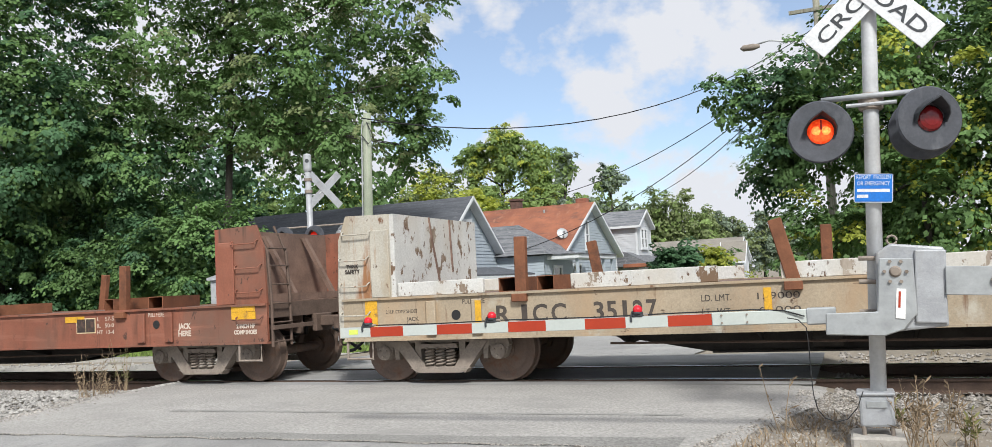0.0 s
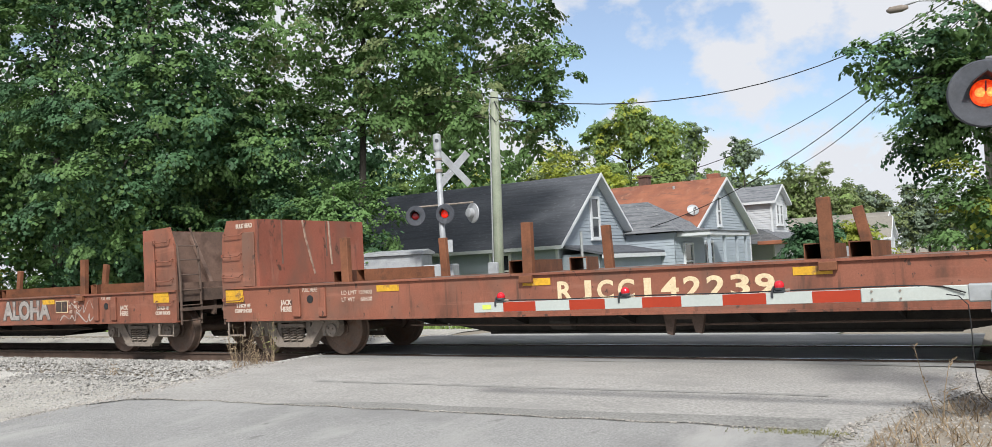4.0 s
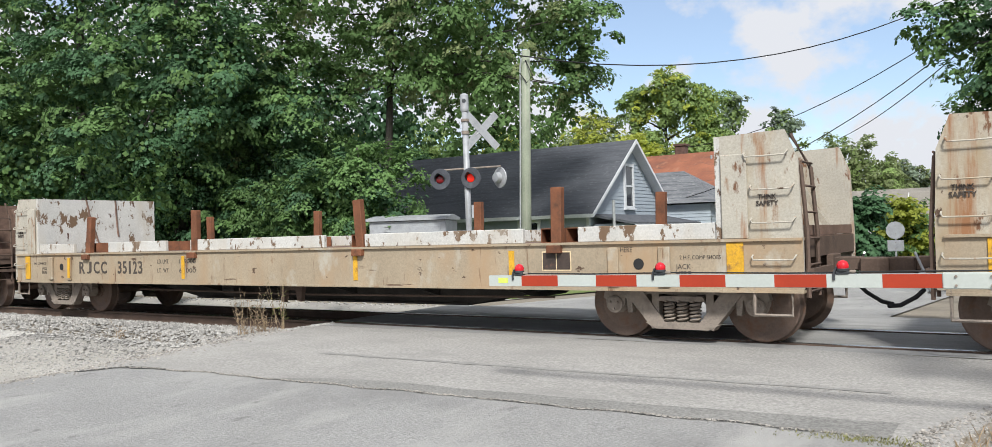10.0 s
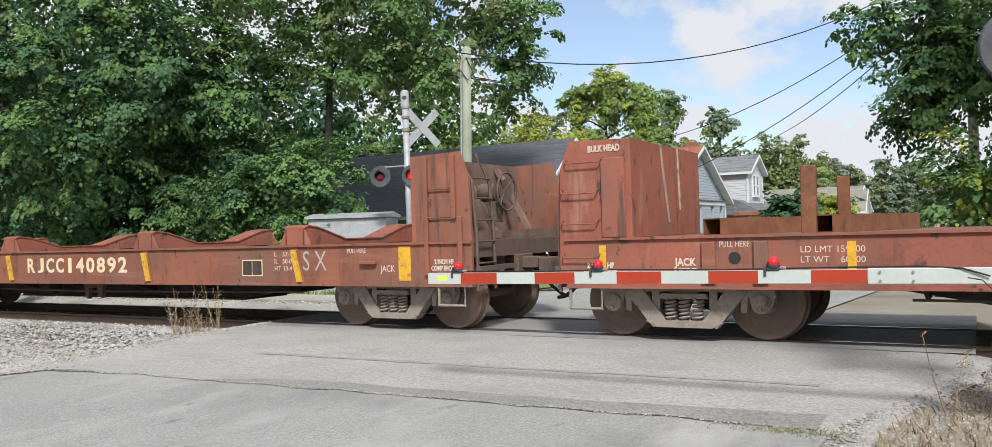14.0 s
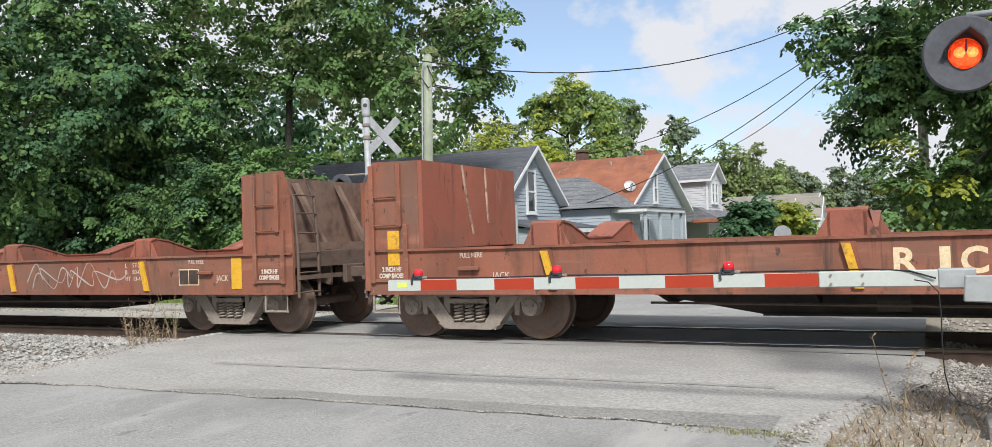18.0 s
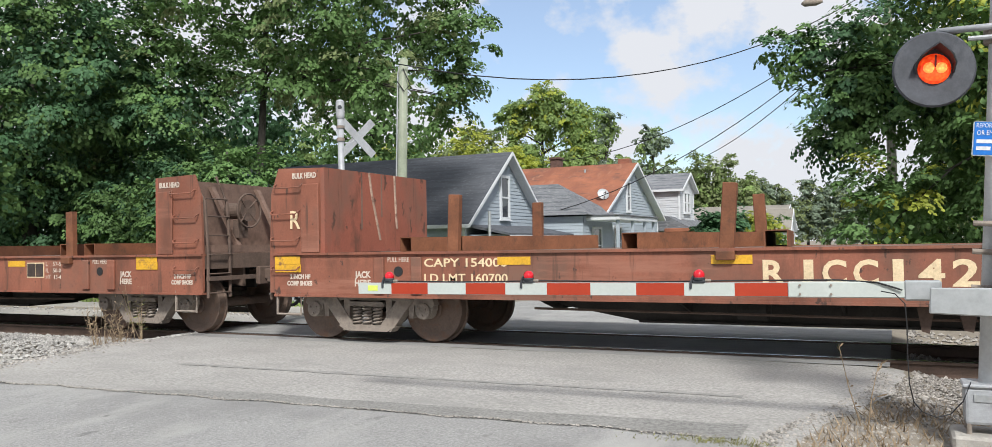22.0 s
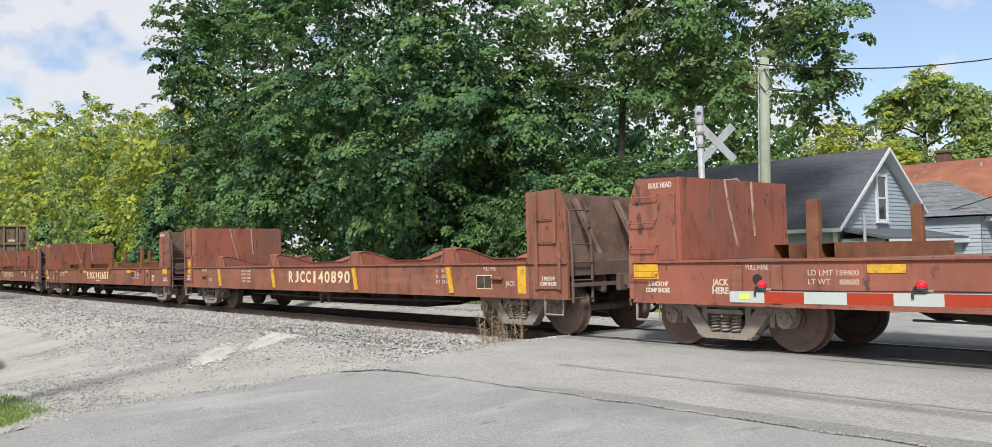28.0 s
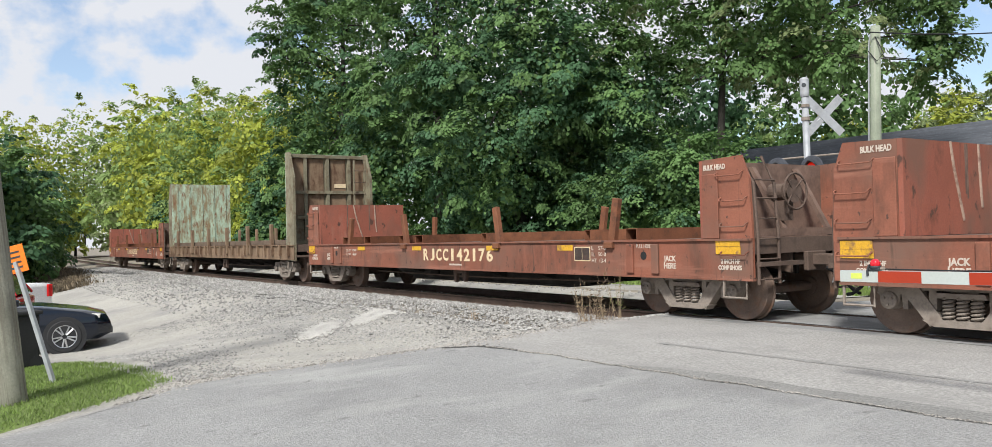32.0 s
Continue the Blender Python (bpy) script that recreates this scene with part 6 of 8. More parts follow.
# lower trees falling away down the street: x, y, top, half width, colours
# their haze is only the pale leaf colour, no air is modelled
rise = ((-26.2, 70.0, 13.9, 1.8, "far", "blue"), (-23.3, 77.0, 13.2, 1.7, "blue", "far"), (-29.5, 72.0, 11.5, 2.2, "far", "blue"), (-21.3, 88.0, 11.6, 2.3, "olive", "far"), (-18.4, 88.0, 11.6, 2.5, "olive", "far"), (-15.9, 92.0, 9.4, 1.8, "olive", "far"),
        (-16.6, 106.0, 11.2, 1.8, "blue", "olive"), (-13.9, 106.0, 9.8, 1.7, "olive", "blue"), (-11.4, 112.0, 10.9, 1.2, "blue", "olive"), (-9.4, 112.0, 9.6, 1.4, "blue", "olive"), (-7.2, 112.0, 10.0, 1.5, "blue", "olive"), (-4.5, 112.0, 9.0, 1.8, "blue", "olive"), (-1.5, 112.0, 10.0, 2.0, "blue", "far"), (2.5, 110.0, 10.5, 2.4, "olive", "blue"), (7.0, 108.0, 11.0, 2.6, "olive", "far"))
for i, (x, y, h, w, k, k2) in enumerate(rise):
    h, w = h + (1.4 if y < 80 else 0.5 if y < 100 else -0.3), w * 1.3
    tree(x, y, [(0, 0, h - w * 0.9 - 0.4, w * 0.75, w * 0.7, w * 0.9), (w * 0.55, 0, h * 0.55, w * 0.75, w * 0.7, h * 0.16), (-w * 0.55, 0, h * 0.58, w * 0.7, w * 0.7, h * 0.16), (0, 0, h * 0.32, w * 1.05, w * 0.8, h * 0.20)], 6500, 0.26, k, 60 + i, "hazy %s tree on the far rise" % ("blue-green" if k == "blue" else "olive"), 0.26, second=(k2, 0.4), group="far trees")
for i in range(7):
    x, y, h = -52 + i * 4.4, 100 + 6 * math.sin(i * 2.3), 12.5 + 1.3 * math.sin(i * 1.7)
    tree(x, y, [(0, 0, h * 0.6, h * 0.36, h * 0.3, h * 0.34), (h * 0.2, 0, h * 0.3, h * 0.33, h * 0.25, h * 0.28)], 5500, 0.5, "olive" if i % 3 else "far", 160 + i, "haze-tinted olive tree on the far rise", 0.3, group="far trees")
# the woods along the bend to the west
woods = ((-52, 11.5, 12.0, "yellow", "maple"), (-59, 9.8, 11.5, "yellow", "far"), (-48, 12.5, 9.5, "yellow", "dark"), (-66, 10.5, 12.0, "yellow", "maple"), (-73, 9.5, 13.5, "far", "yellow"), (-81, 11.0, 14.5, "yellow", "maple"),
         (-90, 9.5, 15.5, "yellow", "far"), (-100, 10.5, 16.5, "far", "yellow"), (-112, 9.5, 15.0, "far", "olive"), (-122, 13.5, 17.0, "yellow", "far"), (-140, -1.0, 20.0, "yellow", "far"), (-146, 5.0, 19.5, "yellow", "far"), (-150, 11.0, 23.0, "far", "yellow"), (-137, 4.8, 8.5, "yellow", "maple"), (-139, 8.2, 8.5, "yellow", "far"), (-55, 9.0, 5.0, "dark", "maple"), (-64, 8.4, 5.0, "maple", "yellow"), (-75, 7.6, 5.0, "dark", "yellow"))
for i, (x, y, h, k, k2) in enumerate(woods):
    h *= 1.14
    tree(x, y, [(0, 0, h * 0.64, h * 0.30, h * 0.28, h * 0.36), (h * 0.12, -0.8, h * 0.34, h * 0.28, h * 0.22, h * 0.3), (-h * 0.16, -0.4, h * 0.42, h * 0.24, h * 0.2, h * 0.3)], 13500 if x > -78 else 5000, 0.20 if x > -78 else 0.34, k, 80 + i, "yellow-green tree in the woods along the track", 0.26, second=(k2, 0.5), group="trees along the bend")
for i, (x, y, h) in enumerate(((-46, -7.2, 7.4), (-52, -5.9, 6.0), (-61, -4.6, 6.5), (-72, -3.9, 7.5), (-43, -10.4, 8.5), (-88, -4, 9.0), (-106, -3.8, 13.0))):
    tree(x, y, [(0, 0, h * 0.55, h * 0.36, h * 0.34, h * 0.42), (0.5, 0.2, h * 0.25, h * 0.36, h * 0.32, h * 0.24)], 7500, 0.22, "maple", 100 + i, "dark bushy tree beyond the gravel lot", 0.2, group="bushes beyond the lot", second=("dark", 0.5))
# shrubs between the houses
tree(-6.75, 23.5, [(0, 0, 1.6, 1.0, 0.95, 1.0), (0.3, 0.2, 2.3, 0.7, 0.7, 0.6), (0.4, 0.3, 1.0, 0.9, 0.8, 0.8)], 9000, 0.15, "dark", 110, "round green shrub in front of the houses", 0.06, 1.4, name="shrub")
tree(-5.5, 27.2, [(0, 0, 1.9, 0.75, 0.8, 0.8), (0.6, 0, 1.5, 0.5, 0.6, 0.7), (-0.6, 0, 1.6, 0.5, 0.6, 0.8), (0, 0, 0.8, 0.8, 0.7, 0.7)], 8000, 0.14, "yellow", 111, "yellow-green shrub in front of the houses", 0.06, 1.0, second=("maple", 0.5), name="shrub")


# ---- houses ----
def lap_siding(bm, a, b, z0, z1, step=0.13, gable=None):
    """Lapped boards on the wall from a to b (outside to the right of a to b); gable: height of the apex above z1."""
    a, b = Vector((*a, 0)), Vector((*b, 0))
    d = (b - a)
    n = Vector((d.y, -d.x, 0)).normalized()
    z = z0
    top = z1 + (gable or 0)
    while z < top - 0.001:
        zz = min(z + step, top)
        s0, s1 = 0.0, 1.0
        if gable and z > z1 - 0.001:
            k = (z - z1) / gable
            s0, s1 = k / 2, 1 - k / 2
        p, q = a + d * s0, a + d * s1
        up = Vector((0, 0, 1))
        v = [p + n * 0.022 + up * z, q + n * 0.022 + up * z, q + n * 0.004 + up * zz, p + n * 0.004 + up * zz]
        vs = [bm.verts.new(c) for c in v]
        bm.faces.new(vs)
        w = [bm.verts.new(c) for c in (p + up * z, q + up * z)]
        bm.faces.new((w[0], w[1], vs[1], vs[0]))
        z = zz


def window(parent, x, y, z, w, h, facing="x", blind=False, name="window"):
    """A double-hung window in the wall plane that faces +x (or -y): frame > panes, sill."""
    m = pose(x, y, z, 0, 0, 90) if facing == "x" else pose(x, y, z)
    bm = bmesh.new()
    t = 0.10
    add_box(bm, (-w / 2 - t, -0.05, -t), (-w / 2, 0.03, h + t)), add_box(bm, (w / 2, -0.05, -t), (w / 2 + t, 0.03, h + t))
    add_box(bm, (-w / 2, -0.05, h), (w / 2, 0.03, h + t)), add_box(bm, (-w / 2, -0.05, -t), (w / 2, 0.03, 0))
    f = part(name, bm, M_TRIM, parent, "white window frame", at=m)
    part("sash", box((-w / 2, -0.03, h / 2 - 0.03), (w / 2, 0.02, h / 2 + 0.03)), M_TRIM, f)
    for z0, z1 in ((0, h / 2 - 0.03), (h / 2 + 0.03, h)):
        part("pane", box((-w / 2, 0.0, z0), (w / 2, 0.012, z1)), M_CURTAIN if blind and z0 else M_GLASS, f)
    part("window_sill", box((-w / 2 - t - 0.04, -0.10, -t - 0.04), (w / 2 + t + 0.04, 0.02, -t)), M_TRIM, f)


def gable_house(label, x0, x1, y0, y1, eave, apex, base, siding, roofing, over=0.32):
    """A house with its ridge along x and a gable at each end: wall > trim, roof slopes."""
    h = thing("house", label, "house")
    yc = (y0 + y1) / 2
    bm = bmesh.new()
    lap_siding(bm, (x0, y0), (x1, y0), base, eave)
    lap_siding(bm, (x1, y1), (x0, y1), base, eave)
    lap_siding(bm, (x1, y0), (x1, y1), base, eave, gable=apex - eave - 0.1)
    lap_siding(bm, (x0, y1), (x0, y0), base, eave, gable=apex - eave - 0.1)
    tagged(part("wall", bm, siding, h), kind="stuff")
    part("foundation", box((x0 + 0.02, y0 + 0.02, base - 0.4), (x1 - 0.02, y1 - 0.02, base + 0.1)), M_BRICK, h)
    slope = (apex - eave) / (yc - y0)
    drop = over * slope
    for s, ya in ((-1, y0 - over), (1, y1 + over)):
        part("roof", prism([(ya, eave - drop), (yc, apex), (yc, apex + 0.12), (ya, eave - drop + 0.10)], "x", x0 - over, x1 + over), roofing, h)
        part("fascia", prism([(ya, eave - drop - 0.02), (ya - s * -0.001, eave - drop + 0.10), (ya + s * 0.03, eave - drop + 0.10), (ya + s * 0.03, eave - drop - 0.02)], "x", x0 - over, x1 + over), M_TRIM, h)
        for xe in (x1 + over, x0 - over - 0.04):
            part("bargeboard", prism([(ya, eave - drop - 0.01), (yc, apex - 0.01), (yc, apex + 0.125), (ya, eave - drop + 0.105)], "x", xe, xe + 0.04), M_TRIM, h)
        part("soffit", prism([(ya, eave - drop - 0.01), (yc, apex - 0.01), (yc, apex), (ya, eave - drop)], "x", x1, x1 + over), M_TRIM, h)
    for xx, yy in ((x1, y0), (x1, y1)):
        part("corner_board", box((xx - 0.06, yy - 0.06, base), (xx + 0.035, yy + 0.06, eave - 0.02)), M_TRIM, h)
    return h


B = -0.4
h1 = gable_house("small pale blue-grey clapboard house with a charcoal shingle roof", -26.0, -13.34, 15.14, 21.54, 2.08, 4.51, B, M_SIDING, M_SHINGLE)
window(h1, -13.31, 18.25, 2.25, 0.60, 1.42)
window(h1, -15.6, 15.07, 0.6, 0.7, 1.1, "y")
bm = bmesh.new()
add_prism(bm, [(-13.3, 1.86), (-13.3, 1.94), (-11.7, 1.62), (-11.7, 1.54)], "y", 15.2, 22.2)
part("porch_roof", bm, M_SHINGLE, h1, "dark low porch roof")
part("porch_fascia", box((-11.72, 15.2, 1.42), (-11.68, 22.2, 1.56)), M_TRIM, h1)
bm = bmesh.new()
lap_siding(bm, (-11.9, 15.4), (-11.9, 22.0), B, 1.5)
lap_siding(bm, (-13.3, 15.4), (-11.9, 15.4), B, 1.6)
tagged(part("porch_wall", bm, M_SIDING, h1), kind="stuff")
part("vent_pipe", tube([(-12.3, 14.9, B - 0.3), (-12.3, 14.9, 2.35)], 0.05, 8), M_GALV, h1, "grey vent pipe")

h2 = gable_house("grey house with a rusted red metal roof", -19.0, -11.6, 24.06, 33.26, 2.5, 4.85, B, M_SIDING, M_RUSTROOF)
window(h2, -11.57, 28.06, 2.75, 0.42, 1.25)
part("chimney", bevelled(box((-15.88, 29.2, 4.0), (-15.38, 29.7, 5.42)), 0.02, 1), M_CHIMNEY, h2, "sooty dark brick chimney")
part("chimney_cap", box((-15.93, 29.15, 5.42), (-15.33, 29.75, 5.52)), M_CHIMNEY, h2)
part("chimney", bevelled(box((-12.3, 28.9, 4.5), (-11.75, 29.4, 5.22)), 0.02, 1), M_BRICK, h2, "low brick chimney at the gable")
part("vent_pipe", tube([(-13.6, 27.9, 4.3), (-13.6, 27.9, 4.72)], 0.05, 8), M_GALV, h2)
bm = bmesh.new()
v = [bm.verts.new(c) for c in ((-18.0, 20.8, 2.35), (-11.0, 20.8, 2.35), (-11.0, 24.9, 2.35), (-18.0, 24.9, 2.35), (-16.0, 23.4, 3.75), (-13.2, 23.4, 3.75))]
for f in ((0, 1, 5, 4), (1, 2, 5), (2, 3, 4, 5), (3, 0, 4), (3, 2, 1, 0)):
    bm.faces.new([v[i] for i in f])
part("wing_roof", bm, M_SHINGLE2, h2, "grey hipped wing roof")
bm = bmesh.new()
lap_siding(bm, (-17.7, 21.1), (-11.3, 21.1), B, 2.3)
lap_siding(bm, (-11.3, 21.1), (-11.3, 24.7), B, 2.3)
tagged(part("wing_wall", bm, M_SIDING, h2), kind="stuff")
part("porch_roof", bevelled(box((-11.3, 21.4, 2.12), (-9.95, 27.0, 2.30)), 0.02, 1), M_TRIM, h2, "flat white porch roof")
part("porch_top", box((-11.3, 21.35, 2.30), (-9.9, 27.05, 2.34)), M_SHINGLE2, h2)
for y in (21.6, 23.6, 25.4, 26.8):
    part("porch_post", bevelled(box((-10.14, y - 0.06, B), (-10.02, y + 0.06, 2.12)), 0.01, 1), M_SIDING, h2)
part("porch_floor", box((-11.3, 21.4, B - 0.2), (-9.95, 27.0, B + 0.1)), M_TRIM, h2)
window(h2, -11.27, 22.6, 0.5, 0.9, 1.3)
window(h2, -11.57, 26.3, 0.6, 0.9, 1.3)
dish = part("dish", lathe([(0.0, 0.02), (0.015, 0.15), (0.05, 0.25), (0.06, 0.26), (0.025, 0.15), (0.012, 0.02)], (0, 0, 0), "y", 20), M_GALV, h2, "grey satellite dish", at=pose(-11.75, 25.0, 3.38, -25, 0, 35))
part("dish_arm", tube([(0, 0.02, 0), (0, -0.35, -0.1), (0, 0.3, -0.3)], 0.02, 6), M_ALU, dish)

h3 = gable_house("white dormered house with a grey shingle roof", -15.0, -11.0, 35.75, 39.15, 4.12, 4.97, B, M_SIDINGW, M_SHINGLE2, 0.25)
window(h3, -10.97, 36.95, 2.9, 0.5, 1.0)
window(h3, -10.97, 37.75, 2.9, 0.5, 1.0)
part("lower_roof", prism([(-15.4, 1.9), (-15.4, 3.1), (-11.3, 2.6), (-9.8, 1.8)], "y", 34.2, 41.0), M_SHINGLE2, h3)
part("porch_roof", bevelled(box((-11.4, 33.9, 1.75), (-8.9, 36.5, 1.95)), 0.02, 1), M_RUSTROOF, h3, "rusty red porch roof")
for y in (34.1, 36.3):
    part("porch_post", box((-9.1, y - 0.06, B), (-9.0, y + 0.06, 1.75)), M_TRIM, h3)

h4 = gable_house("low ranch house with a tan shingle roof", -15.0, -7.4, 47.5, 55.0, 2.2, 3.55, B, M_SIDINGW, M_TANROOF, 0.4)
gable_house("small white gabled house far along the street", -7.6, -6.3, 43.8, 46.4, 1.9, 3.05, B, M_SIDINGW, M_TANROOF, 0.15)
window(h4, -9.0, 47.47, 0.7, 0.9, 1.0, "y")


# ---- crossing signals ----
def disc_lamp(parent, m, lit, name="lamp", glass=None):
    """A flashing-light unit facing -y: target disc > hood, lens."""
    d = part(name, lathe([(0.0, 0.10), (-0.004, 0.238), (0.012, 0.25), (0.03, 0.24), (0.05, 0.13), (0.16, 0.11), (0.17, 0.06)], (0, 0, 0), "y", 36), M_TARGET, parent, "round slate grey target disc", at=m)
    part("lens", lathe([(-0.04, 0.02), (-0.036, 0.055), (-0.025, 0.085), (-0.006, 0.1)], (0, 0, 0), "y", 24), glass or (M_LENS_ON if lit else M_LENS), d, "glowing red lens" if lit else "dark red lens")
    if lit and not glass:
        for sx in (-1, 1):
            part("lens_facet", lathe([(-0.047, 0.004), (-0.045, 0.024), (-0.038, 0.036)], (sx * 0.036, 0, 0.002), "y", 14), M_LENS_CORE, d, "bright orange centre of the lens")
        part("lens_mullion", bevelled(box((-0.005, -0.052, 0.005), (0.005, -0.036, 0.085)), 0.002, 1), M_LENS, d)
    bm = bmesh.new()
    roof = [(-0.112, -0.03), (-0.116, 0.03), (-0.09, 0.075), (-0.045, 0.112), (0.0, 0.142), (0.045, 0.112), (0.09, 0.075), (0.116, 0.03), (0.112, -0.03)]
    rows = []
    for hx, hz in roof:
        reach = 0.03 + 0.15 * max(0.0, (hz + 0.03) / 0.172)
        rows.append([bm.verts.new((hx * k, y, hz * k)) for k, y in ((0.94, 0.0), (0.95, -reach), (1.04, -reach), (1.03, 0.0))])
    for a, b in zip(rows, rows[1:]):
        for i in range(4):
            bm.faces.new((a[i], a[(i + 1) % 4], b[(i + 1) % 4], b[i]))
    part("hood", bm, M_BLACK, d)
    return d


def crossbuck(parent, m, back=False):
    for k, (word, turn) in enumerate((("CROSSING", -45), ("RAILROAD", 45))):
        # the boards cross at right angles
        hw, hl = (0.092, 0.57) if back else (0.115, 0.605)
        b = part("crossbuck_board", bevelled(box((-hl, -0.006, -hw), (hl, 0.006, hw)), 0.003, 1), M_ALU if back else M_SIGNW, parent, "white crossbuck board" if not back else "bare back of a crossbuck board", at=m @ pose(0, -0.014 * k - 0.01, 0, 0, turn, 0))
        if not back:
            put_text("word", word, 0.110, M_BLACK, b, pose(-0.53, -0.0075, -0.055), 1.06, 0.001)


LEAN_M = pose(0.082, -3.25, -0.11, 0, 3.0, 0)
mast = thing("crossing_signal", "silver crossing signal mast with red lamps, crossbuck and gate machine", "railway signal", LEAN_M)
part("mast", lathe([(0.35, 0.059), (3.90, 0.056), (3.94, 0.045)], (0, 0, 0), "z", 20), M_MAST, mast, "silver tubular mast", smooth=True)
part("mast_cap", lathe([(3.92, 0.08), (3.98, 0.08), (4.0, 0.03)], (0, 0, 0), "z", 16), M_ALU, mast)
base = part("base_box", bevelled(box((-0.122, -0.12, 0.18), (0.122, 0.12, 0.42)), 0.02, 2), M_ALU, mast, "cast junction box base", at=pose(0, 0, 0, 0, -3, 0))
part("name_plate", box((-0.07, -0.128, 0.33), (0.07, -0.12, 0.375)), M_GALV, base)
part("base_flange", bevelled(box((-0.135, -0.135, 0.415), (0.135, 0.135, 0.44)), 0.008, 1), M_ALU, base)
for sx in (-1, 1):
    for sy in (-1, 1):
        part("anchor_bolt", lathe([(0.05, 0.016), (0.19, 0.016)], (sx * 0.10, sy * 0.10, 0.0), "z", 8), M_CAST, base)
part("footing", bevelled(box((-0.20, -0.20, -0.3), (0.20, 0.20, 0.12)), 0.02, 1), material("old concrete", (0.33, 0.31, 0.28), 0.9, vary=0.2), base)
crossbuck(mast, pose(0.015, -0.09, 3.555, 0, 0, 0))
part("crossarm", tube([(-0.36, -0.02, 2.72), (0.0, -0.09, 2.72), (0.39, -0.02, 2.74)], 0.022, 10), M_ALU, mast, "silver lamp crossarm", smooth=True)
part("crossarm", tube([(-0.18, -0.08, 2.65), (0.18, -0.08, 2.66)], 0.016, 8), M_ALU, mast)
part("junction_collar", lathe([(2.62, 0.08), (2.63, 0.09), (2.74, 0.09), (2.75, 0.08)], (0, 0, 0), "z", 18), M_CAST, mast)
for dx, turn, lit in ((-0.37, 8, True), (0.40, 22, False)):
    part("lamp_stem", tube([(dx, -0.02, 2.72), (dx, 0.02, 2.55), (dx, 0.08, 2.45)], 0.025, 8), M_ALU, mast)
    disc_lamp(mast, pose(dx, -0.10, 2.46 + 0.05 * (dx > 0), 0, 0, turn), lit)
disc_lamp(mast, pose(0.37, 0.14, 2.475, 0, 0, 172), False)
sign = part("blue_sign", bevelled(box((-0.138, -0.006, -0.112), (0.138, 0.004, 0.112)), 0.012, 2), M_SIGNW, mast, "blue emergency notice on the mast", at=pose(0.0, -0.085, 2.0, 0, 2, 0))
part("sign_face", bevelled(box((-0.131, -0.009, -0.105), (0.131, -0.006, 0.105)), 0.0008, 1), M_BLUE, sign)
put_text("word", "REPORT  PROBLEM", 0.028, M_SIGNW, sign, pose(-0.12, -0.010, 0.07), 0.24)
put_text("word", "OR EMERGENCY", 0.030, M_SIGNW, sign, pose(-0.115, -0.010, 0.022), 0.23)
for z, w in ((-0.03, 0.23), (-0.075, 0.08)):
    part("notice_line", box((-0.115, -0.0105, z), (-0.115 + w, -0.009, z + 0.024)), M_SIGNW, sign)

machine = part("gate_machine", bevelled(prism([(0.0, 0.98), (0.0, 1.50), (0.10, 1.57), (0.46, 1.54), (0.48, 0.96), (0.06, 0.90)], "y", -0.20, 0.16), 0.018, 2), M_ALU, mast, "cast gate machine housing")
part("machine_door", bevelled(box((0.26, -0.225, 0.98), (0.47, -0.19, 1.52)), 0.012, 2), M_ALU, machine)
part("hub", lathe([(-0.275, 0.03), (-0.262, 0.042), (-0.20, 0.045)], (0.13, 0, 1.36), "y", 16), M_CAST, machine)
for k in range(6):
    a = k * math.pi / 3
    part("hub_bolt", lathe([(-0.272, 0.014), (-0.25, 0.014)], (0.13 + 0.075 * math.cos(a), 0, 1.36 + 0.085 * math.sin(a)), "y", 6), M_CAST, machine)
part("gate_crank", bevelled(prism([(-0.36, 0.875), (-0.36, 1.04), (0.0, 1.06), (0.02, 1.46), (0.25, 1.46), (0.27, 1.05), (0.18, 0.93), (0.05, 0.88)], "y", -0.255, -0.225), 0.008, 1), M_GALV, machine, "bent galvanised gate crank plate")
label_plate = part("label_plate", box((0.07, -0.262, 1.02), (0.135, -0.256, 1.24)), M_STICKER, machine, "white sticker with red lettering bars", at=pose(0, 0, 0, 0, 3, 0))
part("label_bars", box((0.085, -0.265, 1.10), (0.10, -0.262, 1.22)), M_REFR, label_plate)
part("counterweight_arm", bevelled(add_box(box((0.46, -0.25, 1.19), (0.92, -0.235, 1.40)), (0.46, -0.20, 1.19), (0.92, -0.185, 1.40)), 0.004, 1), M_GALV, machine, "galvanised counterweight arm")
part("arm_bolt", lathe([(-0.27, 0.035), (-0.24, 0.035)], (0.78, 0, 1.30), "y", 8), M_CAST, machine)
for z in (1.05, 1.28, 1.46):
    part("clamp_bolt", tube([(-0.12, -0.09, z), (0.02, -0.09, z)], 0.018, 8), M_CAST, machine)
part("lifting_eye", tube([(0.12 + 0.035 * math.cos(a), 0, 1.60 + 0.035 * math.sin(a)) for a in [k * 0.524 for k in range(13)]], 0.01, 6), M_CAST, machine)
part("cable", tube([(-0.64, -0.24, 1.0), (-0.56, -0.255, 0.99), (-0.50, -0.26, 0.93), (-0.485, -0.26, 0.80), (-0.475, -0.25, 0.60), (-0.46, -0.24, 0.42), (-0.43, -0.22, 0.30), (-0.38, -0.2, 0.24), (-0.30, -0.2, 0.215), (-0.22, -0.18, 0.24), (-0.15, -0.17, 0.33), (-0.11, -0.15, 0.45)], 0.0042, 6), M_WIRE, mast, "black looped cable")

